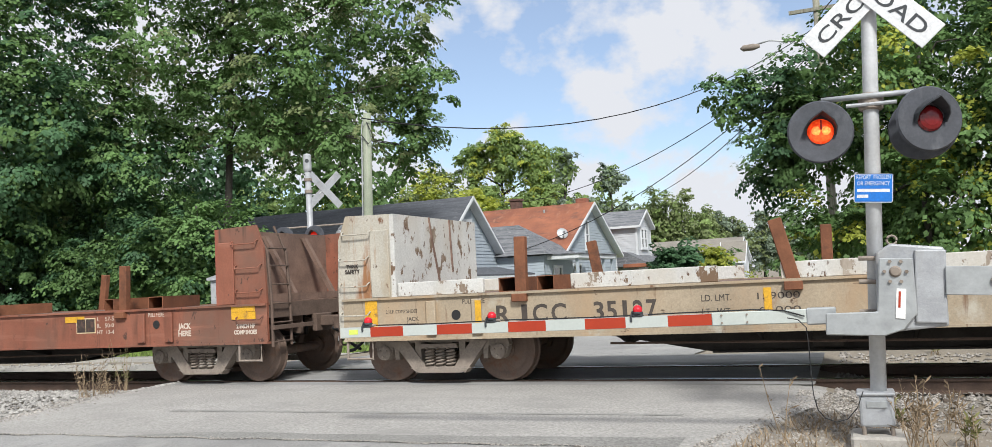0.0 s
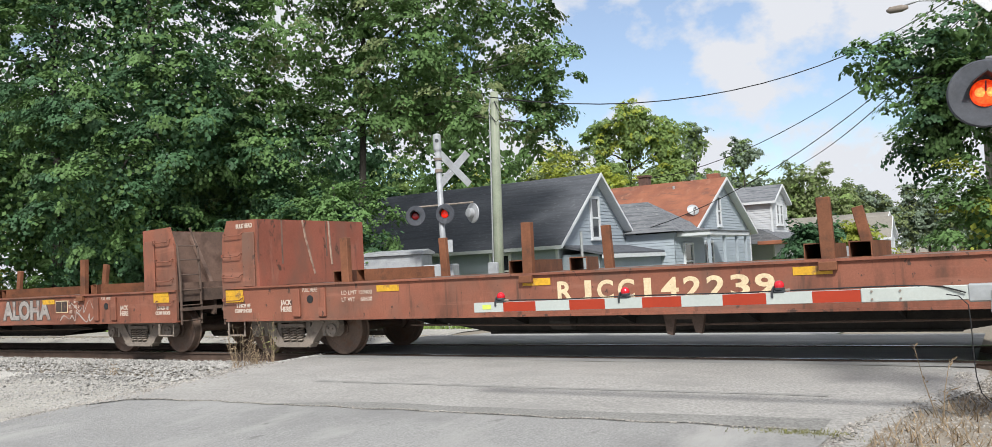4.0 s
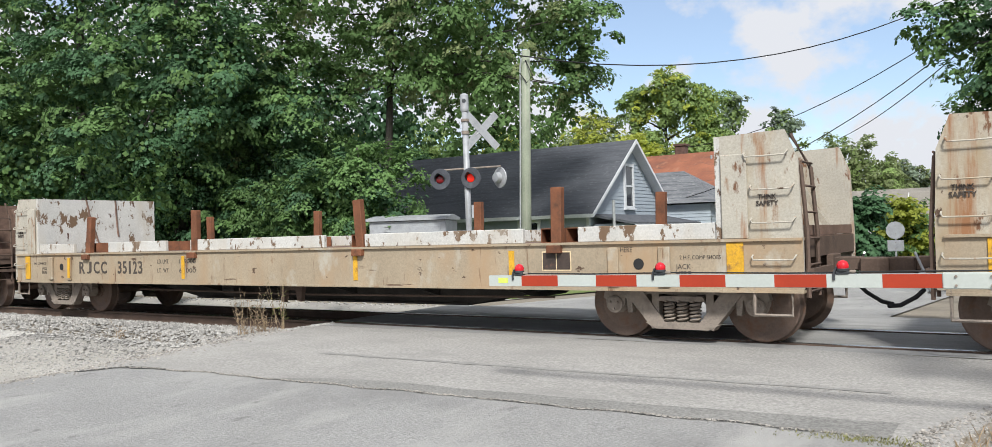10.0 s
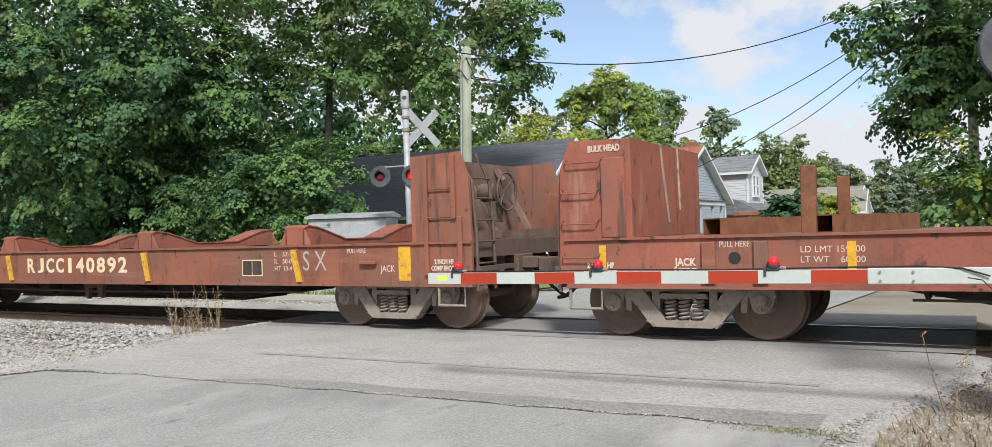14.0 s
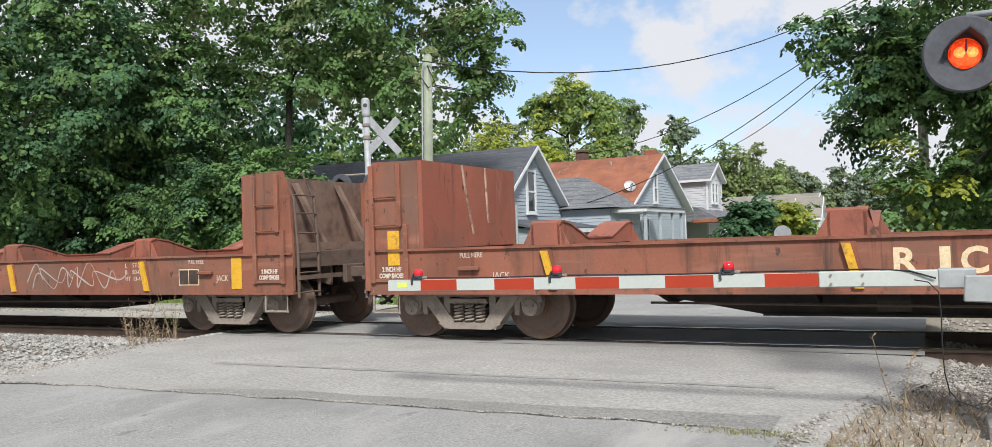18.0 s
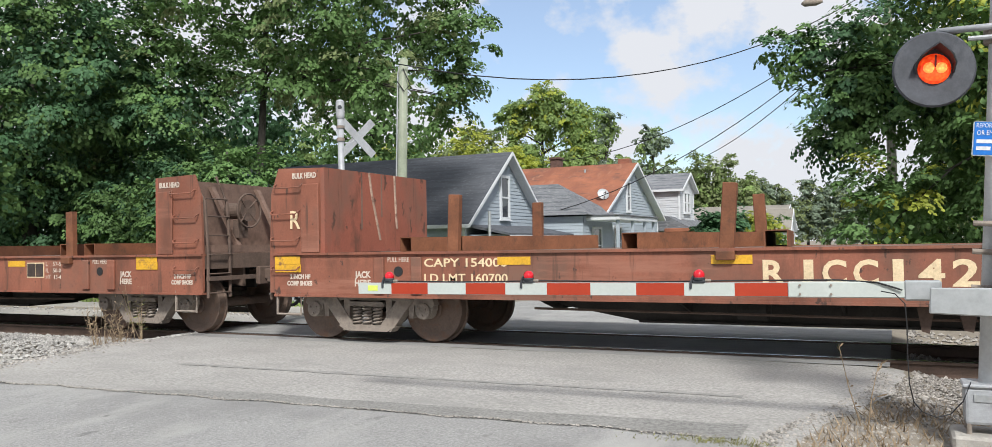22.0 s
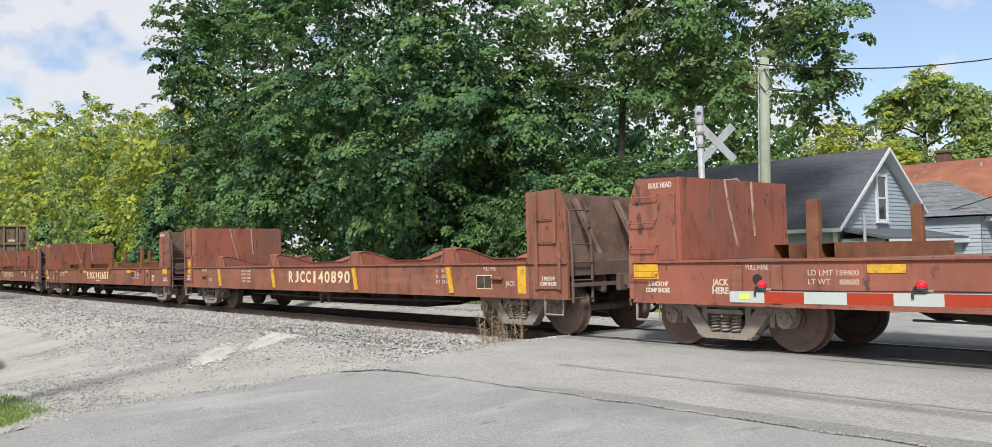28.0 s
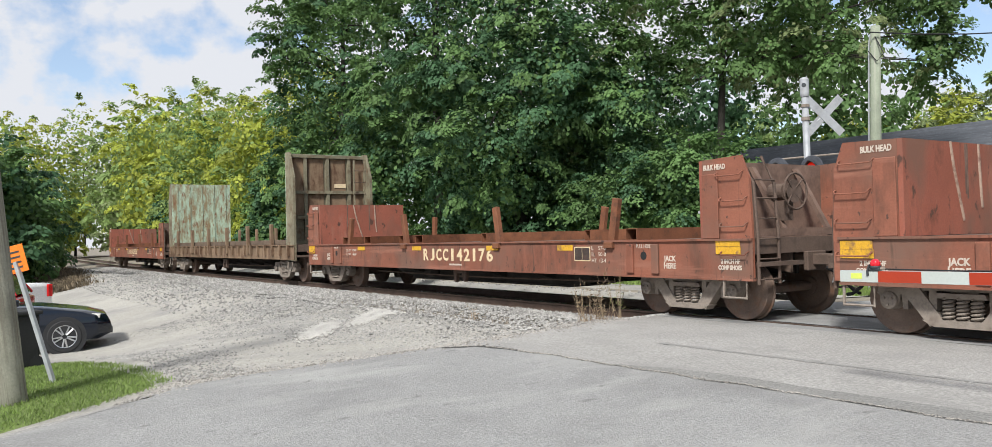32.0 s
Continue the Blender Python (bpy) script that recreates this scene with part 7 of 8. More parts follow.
# gate arm
GATE_Y, TIP, ROOT, GZ = -3.375, -4.68, -0.35, 0.85
gate = thing("gate_arm", "lowered gate arm with red and white reflective stripes and lamps", "gate arm", pose(TIP, GATE_Y, GZ, 0, -0.35, 0))
part("arm", bevelled(box((0, 0.0, 0), (ROOT - TIP - 0.1, 0.03, 0.098)), 0.006, 1), M_GALV, gate)
x = 0.34
part("stripe", box((0.0, -0.003, 0.003), (0.34, 0.0, 0.095)), M_REFW, gate)
part("tip_mark", box((0.10, -0.005, 0.03), (0.20, -0.003, 0.075)), material("lime reflective mark", (0.60, 0.70, 0.12), 0.5, vary=0.05), gate, "lime reflective mark")
for k in range(9):
    part("stripe", box((x, -0.003, 0.003), (x + 0.360, 0.0, 0.095)), M_REFW if k % 2 else M_REFR, gate)
    x += 0.3605
part("arm_sleeve", bevelled(box((x, -0.012, -0.004), (ROOT - TIP, 0.04, 0.104)), 0.006, 1), M_REFW, gate, "pale sheeted arm sleeve")
for bx in (x + 0.08, x + 0.28):
    for bz in (0.02, 0.08):
        part("bolt", lathe([(-0.022, 0.009), (-0.012, 0.009)], (bx, 0, bz), "y", 6), M_CAST, gate)
part("shear_bracket", bevelled(box((ROOT - TIP - 0.02, -0.02, -0.02), (ROOT - TIP + 0.20, 0.10, 0.11)), 0.01, 1), M_GALV, gate)
for gxp in (0.31, 1.62, 2.97):
    l = part("gate_lamp", bevelled(box((gxp - 0.045, -0.014, 0.094), (gxp + 0.045, 0.045, 0.118)), 0.006, 1), M_BLACK, gate, "black lamp socket")
    part("lamp_globe", lathe([(0.0, 0.028), (0.008, 0.039), (0.042, 0.041), (0.064, 0.028), (0.073, 0.01)], (gxp, 0.015, 0.120), "z", 16), M_GATELAMP, l, "red lamp globe", smooth=True)
    part("lamp_clamp", lathe([(0.0, 0.041), (0.016, 0.044), (0.020, 0.041)], (gxp, 0.015, 0.116), "z", 16), M_BLACK, l)
    part("lamp_bracket", bevelled(prism([(gxp - 0.065, 0.055), (gxp - 0.065, 0.10), (gxp - 0.044, 0.150), (gxp - 0.034, 0.146), (gxp - 0.048, 0.10), (gxp - 0.048, 0.055)], "y", -0.016, 0.03), 0.003, 1), M_BLACK, l)
    part("lamp_bracket", bevelled(box((gxp + 0.042, 0.0, 0.104), (gxp + 0.085, 0.028, 0.124)), 0.005, 1), M_CAST, l)
part("lamp_cable", tube([(0.3, 0.02, 0.112), (1.0, 0.02, 0.104), (1.75, 0.02, 0.112), (2.6, 0.02, 0.104), (3.3, 0.02, 0.112), (3.9, 0.02, 0.115), (4.15, -0.02, 0.10), (4.3, -0.03, 0.05)], 0.006, 5), M_WIRE, gate)

# signal on the far side, seen from behind and beside
FAR = pose(-11.92, 6.43, -0.32, 0, -0.6, 30)
far_sig = thing("crossing_signal", "silver crossing signal beyond the track, seen from behind", "railway signal", FAR)
# greyer aluminium than the near mast: its shade is put into the colour
part("mast", lathe([(0.0, 0.075), (4.55, 0.072)], (0, 0, 0), "z", 18), M_ALU, far_sig, smooth=True)
part("bell", lathe([(4.55, 0.085), (4.60, 0.10), (4.94, 0.10), (4.97, 0.08), (4.99, 0.03)], (0, 0, 0), "z", 18), M_ALU, far_sig, "silver bell housing")
part("bell_mouth", lathe([(-0.108, 0.045), (-0.09, 0.05)], (0.0, 0, 4.80), "y", 14), M_BLACK, far_sig)
crossbuck(far_sig, pose(0.36, 0.20, 4.12, 0, 0, 30), True)
for z in (3.98, 4.30):
    part("bracket", tube([(0.05, 0.03, z), (0.22, 0.12, z + 0.02), (0.36, 0.19, 4.12)], 0.022, 6), M_ALU, far_sig)
part("clamp", lathe([(4.02, 0.095), (4.10, 0.095)], (0, 0, 0), "z", 14), M_CAST, far_sig)
part("clamp", lathe([(4.32, 0.095), (4.38, 0.095)], (0, 0, 0), "z", 14), M_CAST, far_sig)
part("crossarm", tube([(-0.66, 0, 3.20), (0.80, 0, 3.24)], 0.022, 8), M_CAST, far_sig)
for dx, yaw, lit in ((-0.62, 22, False), (0.10, 12, True)):
    disc_lamp(far_sig, pose(dx, -0.16, 2.98, 0, 0, yaw - 30), lit, glass=M_LENS_DIM if lit else None)
side_lamp = disc_lamp(far_sig, pose(0.78, 0.10, 2.98, 0, 0, 130), False)
side_lamp.data.materials[0] = M_ALU
part("base_box", bevelled(box((-0.17, -0.17, 0.0), (0.17, 0.17, 0.36)), 0.02, 2), M_ALU, far_sig)
part("relay_tag", box((0.09, -0.10, 2.05), (0.24, -0.06, 2.35)), M_ALU, far_sig)

cab = thing("signal_cabinet", "silver railway signal cabinet beyond the track", "cabinet", pose(-14.0, 6.9, -0.5, 0, 0, 20))
part("body", bevelled(box((-1.0, -0.5, 0.0), (1.0, 0.5, 2.24)), 0.02, 1), M_ALU, cab)
part("roof", prism([(-0.58, 2.24), (-0.58, 2.30), (0.0, 2.38), (0.58, 2.30), (0.58, 2.24)], "x", -1.06, 1.06), M_ALU, cab)
for z in range(5):
    part("louvre", box((-0.62, -0.512, 1.85 + 0.06 * z), (-0.42, -0.50, 1.88 + 0.06 * z)), M_GALV, cab)
part("door", bevelled(box((0.1, -0.515, 0.2), (0.85, -0.50, 2.1)), 0.006, 1), M_ALU, cab)
small = thing("signal_cabinet", "small silver relay box beside the signal", "cabinet", pose(-12.45, 7.0, -0.5, 0, 0, 20))
part("body", bevelled(box((-0.4, -0.3, 0.0), (0.4, 0.3, 1.95)), 0.03, 1), M_ALU, small)


# ---- poles and wires ----
pole = thing("utility_pole", "grey weathered utility pole beyond the track", "pole", pose(-11.085, 7.50, -0.525, -0.6, 1.3, 0))
part("pole", lathe([(0.0, 0.135), (3.0, 0.12), (6.25, 0.10)], (0, 0, 0), "z", 14), M_POLEGREEN, pole, smooth=True)
part("conduit", tube([(-0.15, -0.03, 0.2), (-0.14, -0.03, 5.9), (-0.10, -0.03, 6.05)], 0.02, 6), M_GALV, pole)
part("meter", bevelled(box((-0.22, -0.20, 1.55), (0.06, -0.10, 1.95)), 0.02, 1), M_ALU, pole, "grey electric meter box")
part("wire_loop", tube([(0.05, -0.1, 6.0), (0.25, -0.1, 5.6), (0.1, -0.12, 5.45), (-0.1, -0.12, 5.7)], 0.012, 5), M_WIRE, pole)
pole2 = thing("utility_pole", "tall wooden street pole with a street lamp", "pole", pose(-0.50, 20.0, -0.6))
part("pole", lathe([(0.0, 0.16), (5.0, 0.14), (11.5, 0.11)], (0, 0, 0), "z", 14), M_WOODPOLE, pole2, smooth=True)
part("lamp_arm", tube([(0, 0, 9.1), (-0.8, -0.2, 9.65), (-1.6, -0.4, 9.75), (-2.0, -0.5, 9.65)], 0.03, 8), M_GALV, pole2, smooth=True)
part("lamp_head", lathe([(-2.55, 0.03), (-2.45, 0.11), (-2.1, 0.12), (-1.9, 0.05)], (0, -0.5, 9.58), "x", 12), M_CAST, pole2, "grey street lamp head", smooth=True)
part("crosspiece", box((-0.9, -0.16, 10.6), (0.9, -0.06, 10.72)), M_WOODPOLE, pole2)


def wire(a, b, sag, label, r=0.016):
    pts = []
    for k in range(17):
        f = k / 16
        p = Vector(a).lerp(Vector(b), f)
        p.z -= sag * 4 * f * (1 - f)
        pts.append(p)
    tagged(part("overhead_wire", tube(pts, r, 5), M_WIRE, smooth=True), label, "wire", "overhead wires")


wire((-10.92, 7.3, 5.55), (-0.67, 19.9, 9.4), 1.40, "black overhead wire between two poles", 0.015)
wire((-0.67, 19.9, 8.80), (-17.0, 31.0, 5.5), 1.20, "black service wire down to a house", 0.017)
wire((-0.67, 19.9, 8.64), (-13.1, 21.3, 2.4), 1.0, "black service wire down to a house", 0.016)
wire((-0.67, 19.9, 8.46), (-12.54, 50.0, 7.18), 0.5, "black wire running on along the street", 0.022)
wire((-0.4, 20.0, 9.9), (6.0, -14.0, 9.5), 0.8, "black wire crossing over the track", 0.018)


# ---- the west verge: pole, sign, bin, parked vehicles ----
wp = thing("utility_pole", "thick weathered wooden pole in the grass", "pole", pose(-10.12, -9.10, -0.4, 5.0, 0, 0))
part("pole", lathe([(0.0, 0.20), (0.25, 0.175), (3.0, 0.165), (9.0, 0.12)], (0, 0, 0), "z", 18), M_WOODPOLE, wp, smooth=True)
for i in range(7):
    part("staple", box((-0.05 + 0.12 * math.sin(i), -0.18, 1.2 + 0.11 * i), (-0.03 + 0.12 * math.sin(i), -0.165, 1.24 + 0.11 * i)), M_CAST, wp)
post = thing("sign_post", "leaning grey sign post with an orange warning sign", "sign", pose(-11.12, -8.58, -0.32))
S0, S1 = Vector((0, 0, 0)), Vector((-0.47, -0.34, 1.46))
part("post", tube([S0, S1], 0.032, 4), M_GALV, post)
sg = part("sign_board", bevelled(box((-0.125, -0.006, -0.16), (0.125, 0.006, 0.16)), 0.003, 1), M_ORANGE, post, "orange sign board", at=pose(-0.47, -0.35, 1.49, 0, -14, 62))
for z in (-0.11, -0.05, 0.01, 0.07):
    part("sign_line", box((-0.085, -0.009, z), (0.07, -0.006, z + 0.022)), M_BLACK, sg)
binn = thing("wheelie_bin", "black plastic wheeled bin beside the car", "bin", pose(-13.6, -8.86, ground_z(-13.6, -8.86) + 0.02, 0, 0, 20))
part("body", bevelled(prism([(-0.24, 0.05), (-0.28, 0.76), (0.28, 0.76), (0.24, 0.05)], "y", -0.28, 0.28), 0.03, 2), M_RUBBER, binn)
part("lid", bevelled(box((-0.31, -0.31, 0.76), (0.31, 0.31, 0.82)), 0.02, 2), M_RUBBER, binn)
for s in (-0.22, 0.22):
    part("wheel", lathe([(s - 0.03, 0.1), (s + 0.03, 0.1)], (0, 0.24, 0.1), "x", 14), M_RUBBER, binn)


def vehicle(label, at, profile, cabin, width, axles, paint, wheel_r=0.33, name="car"):
    """A road vehicle along +x (nose at x = 0, tail at negative x): body > wheels, glass, lamps."""
    v = thing(name, label, name, at)
    hw = width / 2
    bm = bmesh.new()
    n = len(profile)
    rings = []
    for y, inset in ((-hw, 0.07), (-hw + 0.28, 0.0), (hw - 0.28, 0.0), (hw, 0.07)):
        cx, cz = sum(p[0] for p in profile) / n, sum(p[1] for p in profile) / n
        rings.append([bm.verts.new((p[0] + (cx - p[0]) * inset * 0.12 - (0.24 * max(0.0, 1 + p[0] / 0.7) if inset else 0.0), y, p[1] + (cz - p[1]) * inset)) for p in profile])
    for a, b in zip(rings, rings[1:]):
        for i in range(n):
            bm.faces.new((a[i], a[(i + 1) % n], b[(i + 1) % n], b[i]))
    bm.faces.new(rings[0][::-1]), bm.faces.new(rings[-1])
    bmesh.ops.recalc_face_normals(bm, faces=bm.faces[:])
    bevelled(bm, 0.02, 2)
    body = part("body", bm, paint, v, smooth=True)
    roof, glass = cabin
    bm = bmesh.new()
    lo, hi = [], []
    for y in (-hw + 0.06, hw - 0.06):
        lo.append([bm.verts.new((p[0], y, p[1])) for p in glass[:2]])
        hi.append([bm.verts.new((p[0], y * 0.80, p[1])) for p in glass[2:]])
    for a, b, c, d in ((lo[0][0], lo[0][1], hi[0][0], hi[0][1]), (lo[1][1], lo[1][0], hi[1][1], hi[1][0]), (lo[0][1], lo[1][1], hi[1][0], hi[0][0]), (lo[1][0], lo[0][0], hi[0][1], hi[1][1]), (hi[0][0], hi[1][0], hi[1][1], hi[0][1])):
        bm.faces.new((a, b, c, d))
    bmesh.ops.recalc_face_normals(bm, faces=bm.faces[:])
    part("cabin_glass", bm, M_GLASS, v)
    bm = bmesh.new()
    xa, xb, zt = glass[2][0], glass[3][0], glass[2][1]
    add_box(bm, (min(xa, xb) - 0.05, -hw * 0.80, zt - 0.03), (max(xa, xb) + 0.05, hw * 0.80, zt + 0.05))
    part("roof", bevelled(bm, 0.03, 2), paint, v, smooth=True)
    for (x0, z0), (x1, z1) in ((glass[0], glass[3]), (glass[1], glass[2]), ((glass[0][0] * 0.5 + glass[1][0] * 0.5, glass[0][1]), (xa * 0.5 + xb * 0.5, zt))):
        for s in (-1, 1):
            part("pillar", tube([(x0, s * (hw - 0.05), z0 - 0.02), (x1, s * (hw * 0.81), z1 + 0.01)], 0.035, 6), paint, v)
    for ax in axles:
        for s in (-1, 1):
            part("wheel_arch", lathe([(s * (hw - 0.16), wheel_r + 0.07), (s * (hw + 0.004), wheel_r + 0.07)], (ax, 0, wheel_r), "y", 28), M_RUBBER, v)
            w = part("wheel", lathe([(s * (hw - 0.17), wheel_r * 0.9), (s * (hw - 0.15), wheel_r), (s * (hw + 0.0), wheel_r), (s * (hw + 0.018), wheel_r * 0.93), (s * (hw + 0.016), wheel_r * 0.70)], (ax, 0, wheel_r), "y", 32), M_RUBBER, v, "black tyre")
            part("rim", lathe([(s * (hw - 0.02), wheel_r * 0.71), (s * (hw + 0.021), wheel_r * 0.70), (s * (hw + 0.012), wheel_r * 0.62), (s * (hw - 0.01), wheel_r * 0.60)], (ax, 0, wheel_r), "y", 28), M_RIM, w)
            for k in range(10):
                a = k * math.pi / 5 + (0.12 if k % 2 else -0.12)
                part("spoke", tube([(ax + 0.04 * math.cos(a), s * (hw + 0.022), wheel_r + 0.04 * math.sin(a)), (ax + wheel_r * 0.66 * math.cos(a), s * (hw + 0.018), wheel_r + wheel_r * 0.66 * math.sin(a))], 0.016, 5), M_RIM, w)
    return v


SEDAN = [(0.0, 0.32), (-0.02, 0.52), (-0.10, 0.68), (-0.45, 0.78), (-1.25, 0.90), (-2.2, 0.95), (-3.9, 0.98), (-4.55, 0.98), (-4.82, 0.86), (-4.85, 0.45), (-4.75, 0.26), (-3.9, 0.20), (-1.0, 0.19), (-0.25, 0.20)]
sedan_turn = 83.0
car = vehicle("black saloon car parked on the gravel", pose(-19.20, -6.68, ground_z(-18.4, -7.6) + 0.02, 0, 0, sedan_turn), SEDAN, (None, ((-1.65, 0.91), (-4.35, 0.96), (-3.6, 1.42), (-2.6, 1.42))), 1.84, (-0.84, -3.60), M_CARBLACK, 0.31)
part("headlamp", bevelled(box((-0.46, -0.88, 0.60), (-0.14, -0.66, 0.69)), 0.02, 2), M_HEAD, car, "clear headlamp", at=pose(0, 0, 0.0, 0, 6, -10))
part("side_marker", box((-0.56, -0.915, 0.60), (-0.44, -0.90, 0.65)), M_AMBER, car, "amber side marker")
part("mirror", bevelled(box((-1.75, -1.08, 0.93), (-1.58, -0.92, 1.06)), 0.03, 2), M_CARBLACK, car)
part("grille", box((-0.02, -0.6, 0.30), (0.012, 0.6, 0.42)), M_RUBBER, car)
vehicle("red car parked behind the black one", pose(-24.7, -12.45, ground_z(-23, -8) + 0.02, 0, 0, 254), SEDAN, (None, ((-1.35, 0.90), (-4.75, 0.96), (-4.4, 1.42), (-2.05, 1.42))), 1.8, (-0.93, -3.72), M_CARRED)
PICKUP = [(0.0, 0.45), (-0.02, 0.95), (-0.2, 1.10), (-1.5, 1.18), (-3.6, 1.20), (-5.6, 1.20), (-5.66, 1.10), (-5.66, 0.55), (-5.4, 0.45), (-0.3, 0.40)]
pickup = vehicle("white pickup truck parked at the back of the lot", pose(-31.7, -10.88, ground_z(-30, -9) - 0.12, 0, 0, 215), PICKUP, (None, ((-1.6, 1.18), (-3.7, 1.18), (-3.45, 1.85), (-2.2, 1.85))), 1.95, (-1.0, -4.5), M_CARWHITE, 0.40, "pickup_truck")
for s in (-1, 1):
    part("tail_lamp", bevelled(box((-5.70, s * 0.88 - 0.08, 0.80), (-5.63, s * 0.88 + 0.08, 1.15)), 0.015, 1), M_TAIL, pickup, "red tail lamp")

round_sign = thing("road_sign", "round road sign with a square plate, seen from its grey back", "sign", pose(-5.14, 22.0, road_z(22.0) - 0.02))
SIGN_Z = 1.13 - road_z(22.0)
part("post", bevelled(box((-0.03, 0.012, 0.0), (0.03, 0.05, SIGN_Z + 0.30)), 0.005, 1), M_GALV, round_sign)
part("disc", lathe([(-0.004, 0.02), (-0.004, 0.295), (0.004, 0.30), (0.010, 0.295)], (0, 0, SIGN_Z), "y", 32), M_ALU, round_sign, "round aluminium sign back")
part("plate", bevelled(box((-0.26, -0.004, SIGN_Z - 0.72), (0.26, 0.006, SIGN_Z - 0.34)), 0.003, 1), M_ALU, round_sign, "square aluminium plate back")
for z in (0.15, -0.12, -0.42, -0.62):
    part("bolt", lathe([(-0.012, 0.012), (-0.004, 0.014)], (0, 0, SIGN_Z + z), "y", 8), M_CAST, round_sign)


# ---- grass and weeds ----
def blades(name, n, where, h, label, mat, seed, w=0.012, lean=0.5, category="grass"):
    rng = np.random.default_rng(seed)
    pts = np.array([where(rng) for _ in range(n)])
    a = rng.uniform(0, 6.28, n)
    hh = h * rng.uniform(0.5, 1.3, n)
    dx, dy = np.cos(a), np.sin(a)
    off = hh * lean * rng.uniform(0.1, 1.0, n)
    b = rng.uniform(0, 6.28, n)
    p0 = pts + np.stack([-dx * w, -dy * w, 0 * a], 1)
    p1 = pts + np.stack([dx * w, dy * w, 0 * a], 1)
    p2 = pts + np.stack([np.cos(b) * off, np.sin(b) * off, hh], 1)
    co = np.stack([p0, p1, p2], 1).reshape(-1, 3)
    me = bpy.data.meshes.new(name)
    me.from_pydata(co.tolist(), [], np.arange(3 * n).reshape(-1, 3).tolist())
    me.materials.append(mat)
    return tagged(new(name, me), label, category, kind="stuff")


GRASS_N = [(-14.5, -8.2), (-13.0, -8.0), (-11.3, -7.55), (-10.1, -7.5), (-9.75, -7.75), (-9.1, -8.5), (-8.6, -9.25)]


def lawn(rng):
    while True:
        x, y = rng.uniform(-14.0, -7.4), rng.uniform(-13.0, -7.3)
        if y < bounds(GRASS_N, x) - 0.12 * rng.random() and (x < -8.6 or y < -9.25 - (x + 8.6) * 0.9):
            return x, y, ground_z(x, y) + 0.035


bm = bmesh.new()
prev = None
for x in spread(-14.2, -7.4, 0.2):
    top = bounds(GRASS_N, x) + 0.05 * noise.noise(Vector((x * 3, 0, 0))) if x < -8.6 else -9.25 - (x + 8.6) * 0.9
    line = [bm.verts.new((x, top + (-13.0 - top) * k / 10, ground_z(x, top + (-13.0 - top) * k / 10) + (0.028 if k else 0.0))) for k in range(11)]
    if prev:
        for i in range(10):
            bm.faces.new((prev[i], prev[i + 1], line[i + 1], line[i]))
    prev = line
tagged(part("lawn", bm, M_GRASSBASE, smooth=True), "patch of short green grass by the lot", "grass", kind="structure")
blades("grass", 60000, lawn, 0.034, "short green grass blades", M_GRASS, 200, 0.006, 1.1)
sheet("gravel_strip", spread(-60, -10.4, 1.5), spread(2.4, 6.4, 0.8), lambda x, y: ground_z(x, y) + 0.02, M_LOT, "pale gravel strip beyond the rails", "ground")
sheet("far_verge", spread(-60, -10.4, 1.5), spread(6.2, 14.5, 0.8), lambda x, y: ground_z(x, y) + 0.035, M_GRASSBASE, "green grassy strip beyond the track", "grass")
sheet("far_lawn", [-44, -36, -28, -20, -14, -9.4], spread(14.6, 46, 3), lambda x, y: road_z(y) - 0.02, M_GRASSBASE, "grass round the houses", "grass")
sheet("far_lawn", [-1.2, 0, 4, 9, 16, 24], spread(8.5, 46, 3), lambda x, y: ground_z(x, y) + 0.03, M_GRASSBASE, "grass across the street", "grass")


def far_grass(rng):
    x, y = -10.5 - 40 * rng.random() ** 1.4, rng.uniform(5.9, 8.2)
    return x, y, ground_z(x, y) + 0.02


def scrub(rng):
    x = rng.uniform(-56, -37)
    y = -5.6 - 0.10 * (x + 37) + rng.normal(0, 0.55) + 0.25 * math.sin(x * 1.3)
    return x, y, ground_z(x, y) + 0.015


# real scrub, its brown darkened to carry the bushes' dappled shade
blades("dry_scrub", 6000, scrub, 0.20, "dry brown scrub under the bushes, coloured darker for their shade", material("dead brown leaf darkened for shade", (0.13, 0.10, 0.065), 0.9, vary=0.4, scale=0.8, island=0.6, bump=0.0), 203, 0.035, 1.2)
blades("grass", 14000, far_grass, 0.13, "rough green grass beyond the track", M_GRASS, 201, 0.02)


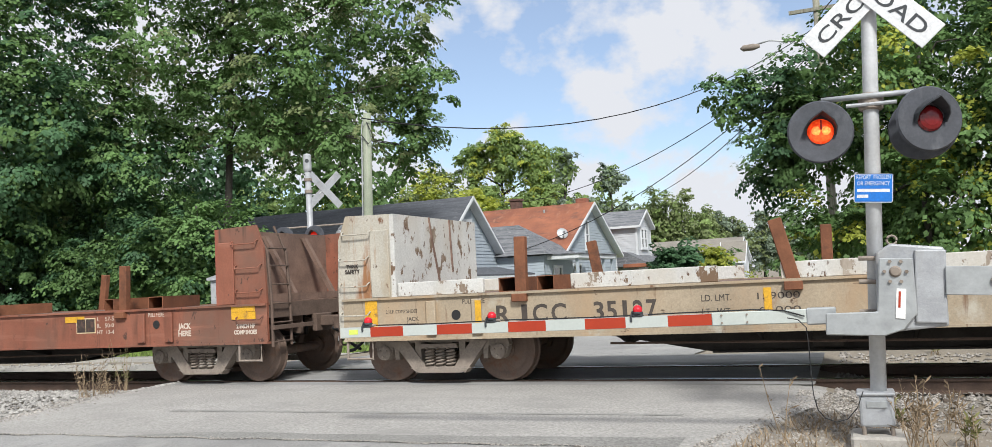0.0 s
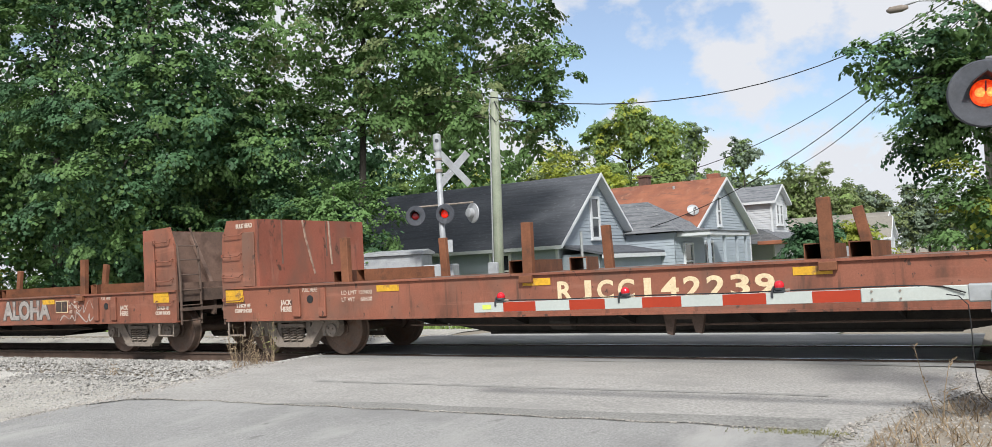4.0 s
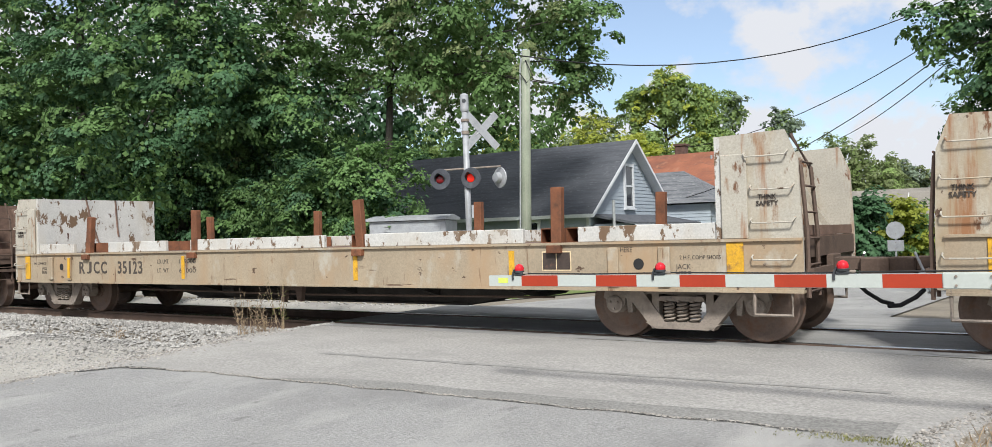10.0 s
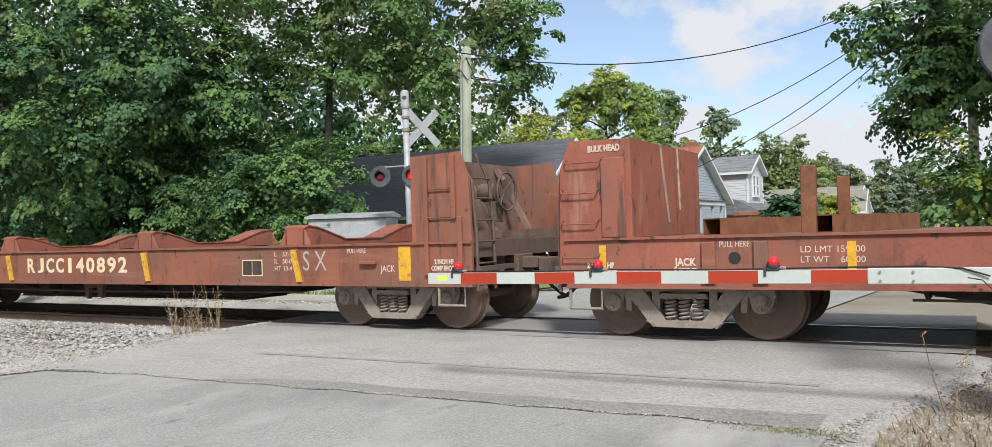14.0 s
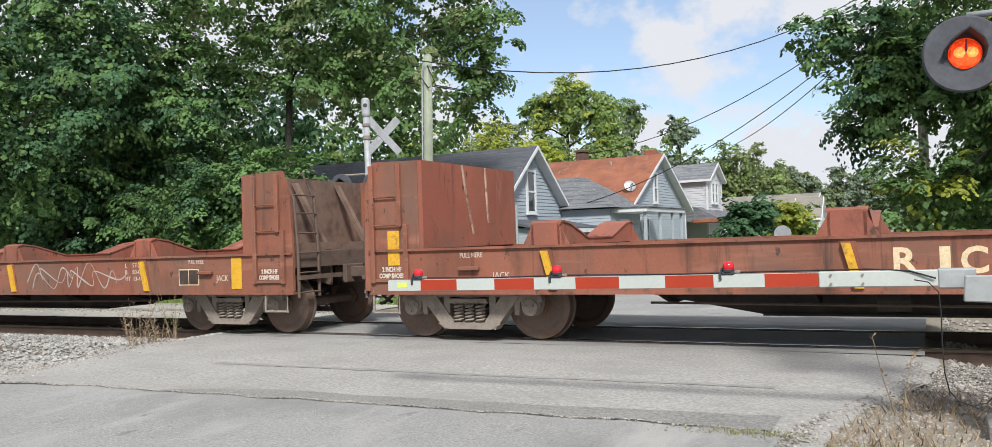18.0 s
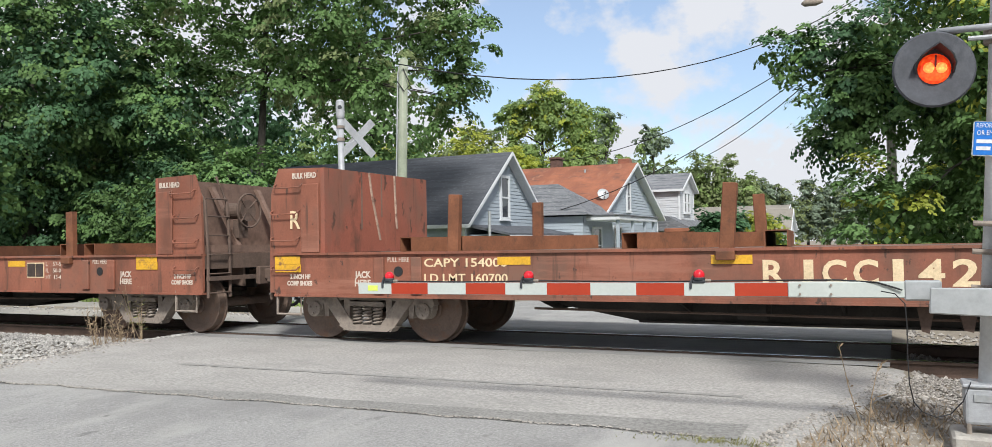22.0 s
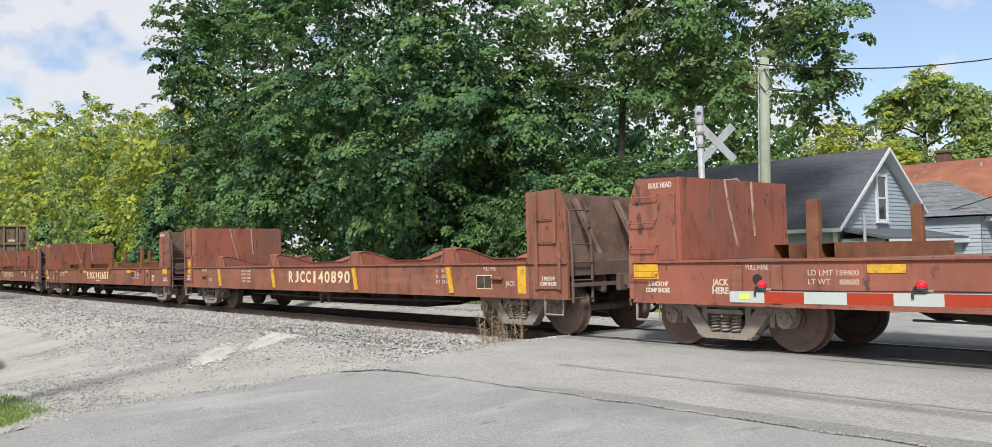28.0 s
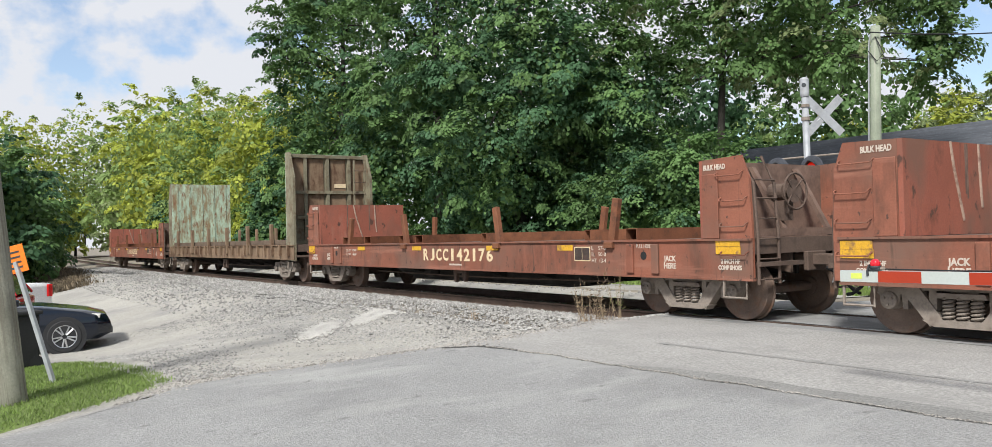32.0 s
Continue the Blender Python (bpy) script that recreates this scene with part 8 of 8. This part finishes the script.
def weed_clump(x, y, h, n, seed, label, dry=True):
    """Dry branching stalks with seed heads."""
    rng = random.Random(seed)
    z0 = ground_z(x, y)
    w = thing("weed", label, "weed", pose(x, y, z0), "trackside weeds")
    bm, bl = bmesh.new(), bmesh.new()
    for k in range(n):
        a, r = rng.uniform(0, 6.28), rng.uniform(0, 0.10)
        p = Vector((r * math.cos(a), r * math.sin(a), 0))
        lean = Vector((rng.uniform(-0.3, 0.3), rng.uniform(-0.3, 0.3), 1)).normalized()
        hh = h * rng.uniform(0.45, 1.0)
        pts = [p, p + lean * hh * 0.5, p + lean * hh + Vector((rng.uniform(-0.06, 0.06), rng.uniform(-0.06, 0.06), 0))]
        add_tube(bm, pts, 0.005, 4, 0.002)
        for i in range(9):
            f = rng.uniform(0.25, 1.0)
            q = pts[0].lerp(pts[2], f)
            d = Vector((rng.uniform(-1, 1), rng.uniform(-1, 1), rng.uniform(0.2, 1))).normalized() * rng.uniform(0.03, 0.11)
            u = d.cross(Vector((rng.random(), rng.random(), 0.3))).normalized() * 0.008
            bl.faces.new([bl.verts.new(c) for c in (q, q + d * 0.6 + u, q + d, q + d * 0.6 - u)])
    tagged(part("stalk", bm, M_STRAW, w), kind="stuff")
    tagged(part("leaf", bl, M_STRAW if dry else M_WEED, w), kind="stuff")


weed_clump(-10.45, -1.35, 0.85, 16, 1, "dry straw-coloured weed beside the rail")
weed_clump(-10.25, -1.15, 0.45, 14, 5, "dry straw-coloured weed beside the rail")
weed_clump(-10.5, -0.62, 0.95, 9, 2, "thin grey-green weed beside the rail", False)
weed_clump(-10.75, -0.75, 0.6, 7, 3, "thin dry weed beside the rail")
weed_clump(-13.6, -1.4, 0.4, 5, 4, "small dry weed in the ballast")
weed_clump(-0.62, -3.0, 0.7, 2, 299, "single tall dry weed by the road edge")
for i in range(12):
    rng_ = random.Random(300 + i)
    x, y = rng_.uniform(0.15, 1.5), rng_.uniform(-4.4, -2.2)
    weed_clump(x, y, rng_.uniform(0.2, 0.75), rng_.randint(3, 8), 300 + i, "dry weed round the signal mast" if i % 3 else "grey-green weed round the signal mast", i % 3 != 0)
for i in range(10):
    rng_ = random.Random(400 + i)
    weed_clump(rng_.uniform(0.6, 6.0), rng_.uniform(3.2, 5.5), rng_.uniform(0.3, 0.7), 6, 400 + i, "green weed beyond the rails", False)


def verge_straw(rng):
    y = rng.uniform(-7.5, -2.0)
    x = bounds(RIGHT, y) + 0.15 + abs(rng.normal(0, 0.8))
    return x, y, max(ground_z(x, y), road_z(y) - 0.04)


blades("dry_grass", 2700, verge_straw, 0.075, "dead straw-coloured grass along the road edge", M_STRAW, 202, 0.006, 1.4)


def moss(rng):
    x, y = -1.55 + rng.normal(0, 0.22), -3.78 + rng.normal(0, 0.05)
    return x, y, road_top(x, y) + 0.002


blades("dry_grass", 420, moss, 0.022, "yellowing moss and grass in the asphalt seam", M_WEED, 203, 0.006, 1.5)


# ---- what moves ----
SLACK = ((0, -0.08), (3, 0.10), (6, 0.08), (9, -0.32), (12, -0.28), (15, -0.27), (18, -0.15), (20, 0.02), (23, 0.14), (25, 0.15), (28, -0.16), (30, 0.05), (32, -0.22))


def slack(t):
    """The surge of the train round its steady run."""
    for (t0, a), (t1, b) in zip(SLACK, SLACK[1:]):
        if t <= t1:
            return a + (b - a) * ease((t - t0) / (t1 - t0))
    return SLACK[-1][1]


def front(t):
    """Where the west end of the first car is."""
    return ((0.000243 * t + 0.019828) * t + 7.32193) * t - 4.423 - 2.21 + slack(t)


def car_pose(t, k):
    x = front(t) - PITCH * k
    a, b = x + 1.465, x + 14.84
    ya, yb = track_y(a), track_y(b)
    turn = math.atan2(yb - ya, b - a)
    return pose(x, ya - 1.465 * math.tan(turn), 0, 0, 0, math.degrees(turn))


def motions():
    times = [i * 1.0 for i in range(33)]
    for k, car in enumerate(TRAIN):
        walk(car, [(t, car_pose(t, k)) for t in times])
    steps = [i / 15 for i in range(481)]
    for w, a in WHEELS:
        walk(w, [(t, pose(a, 0, WHEEL_R, 0, math.degrees(((front(t) - front(0)) / WHEEL_R) % (2 * math.pi)), 0)) for t in steps])


motions()
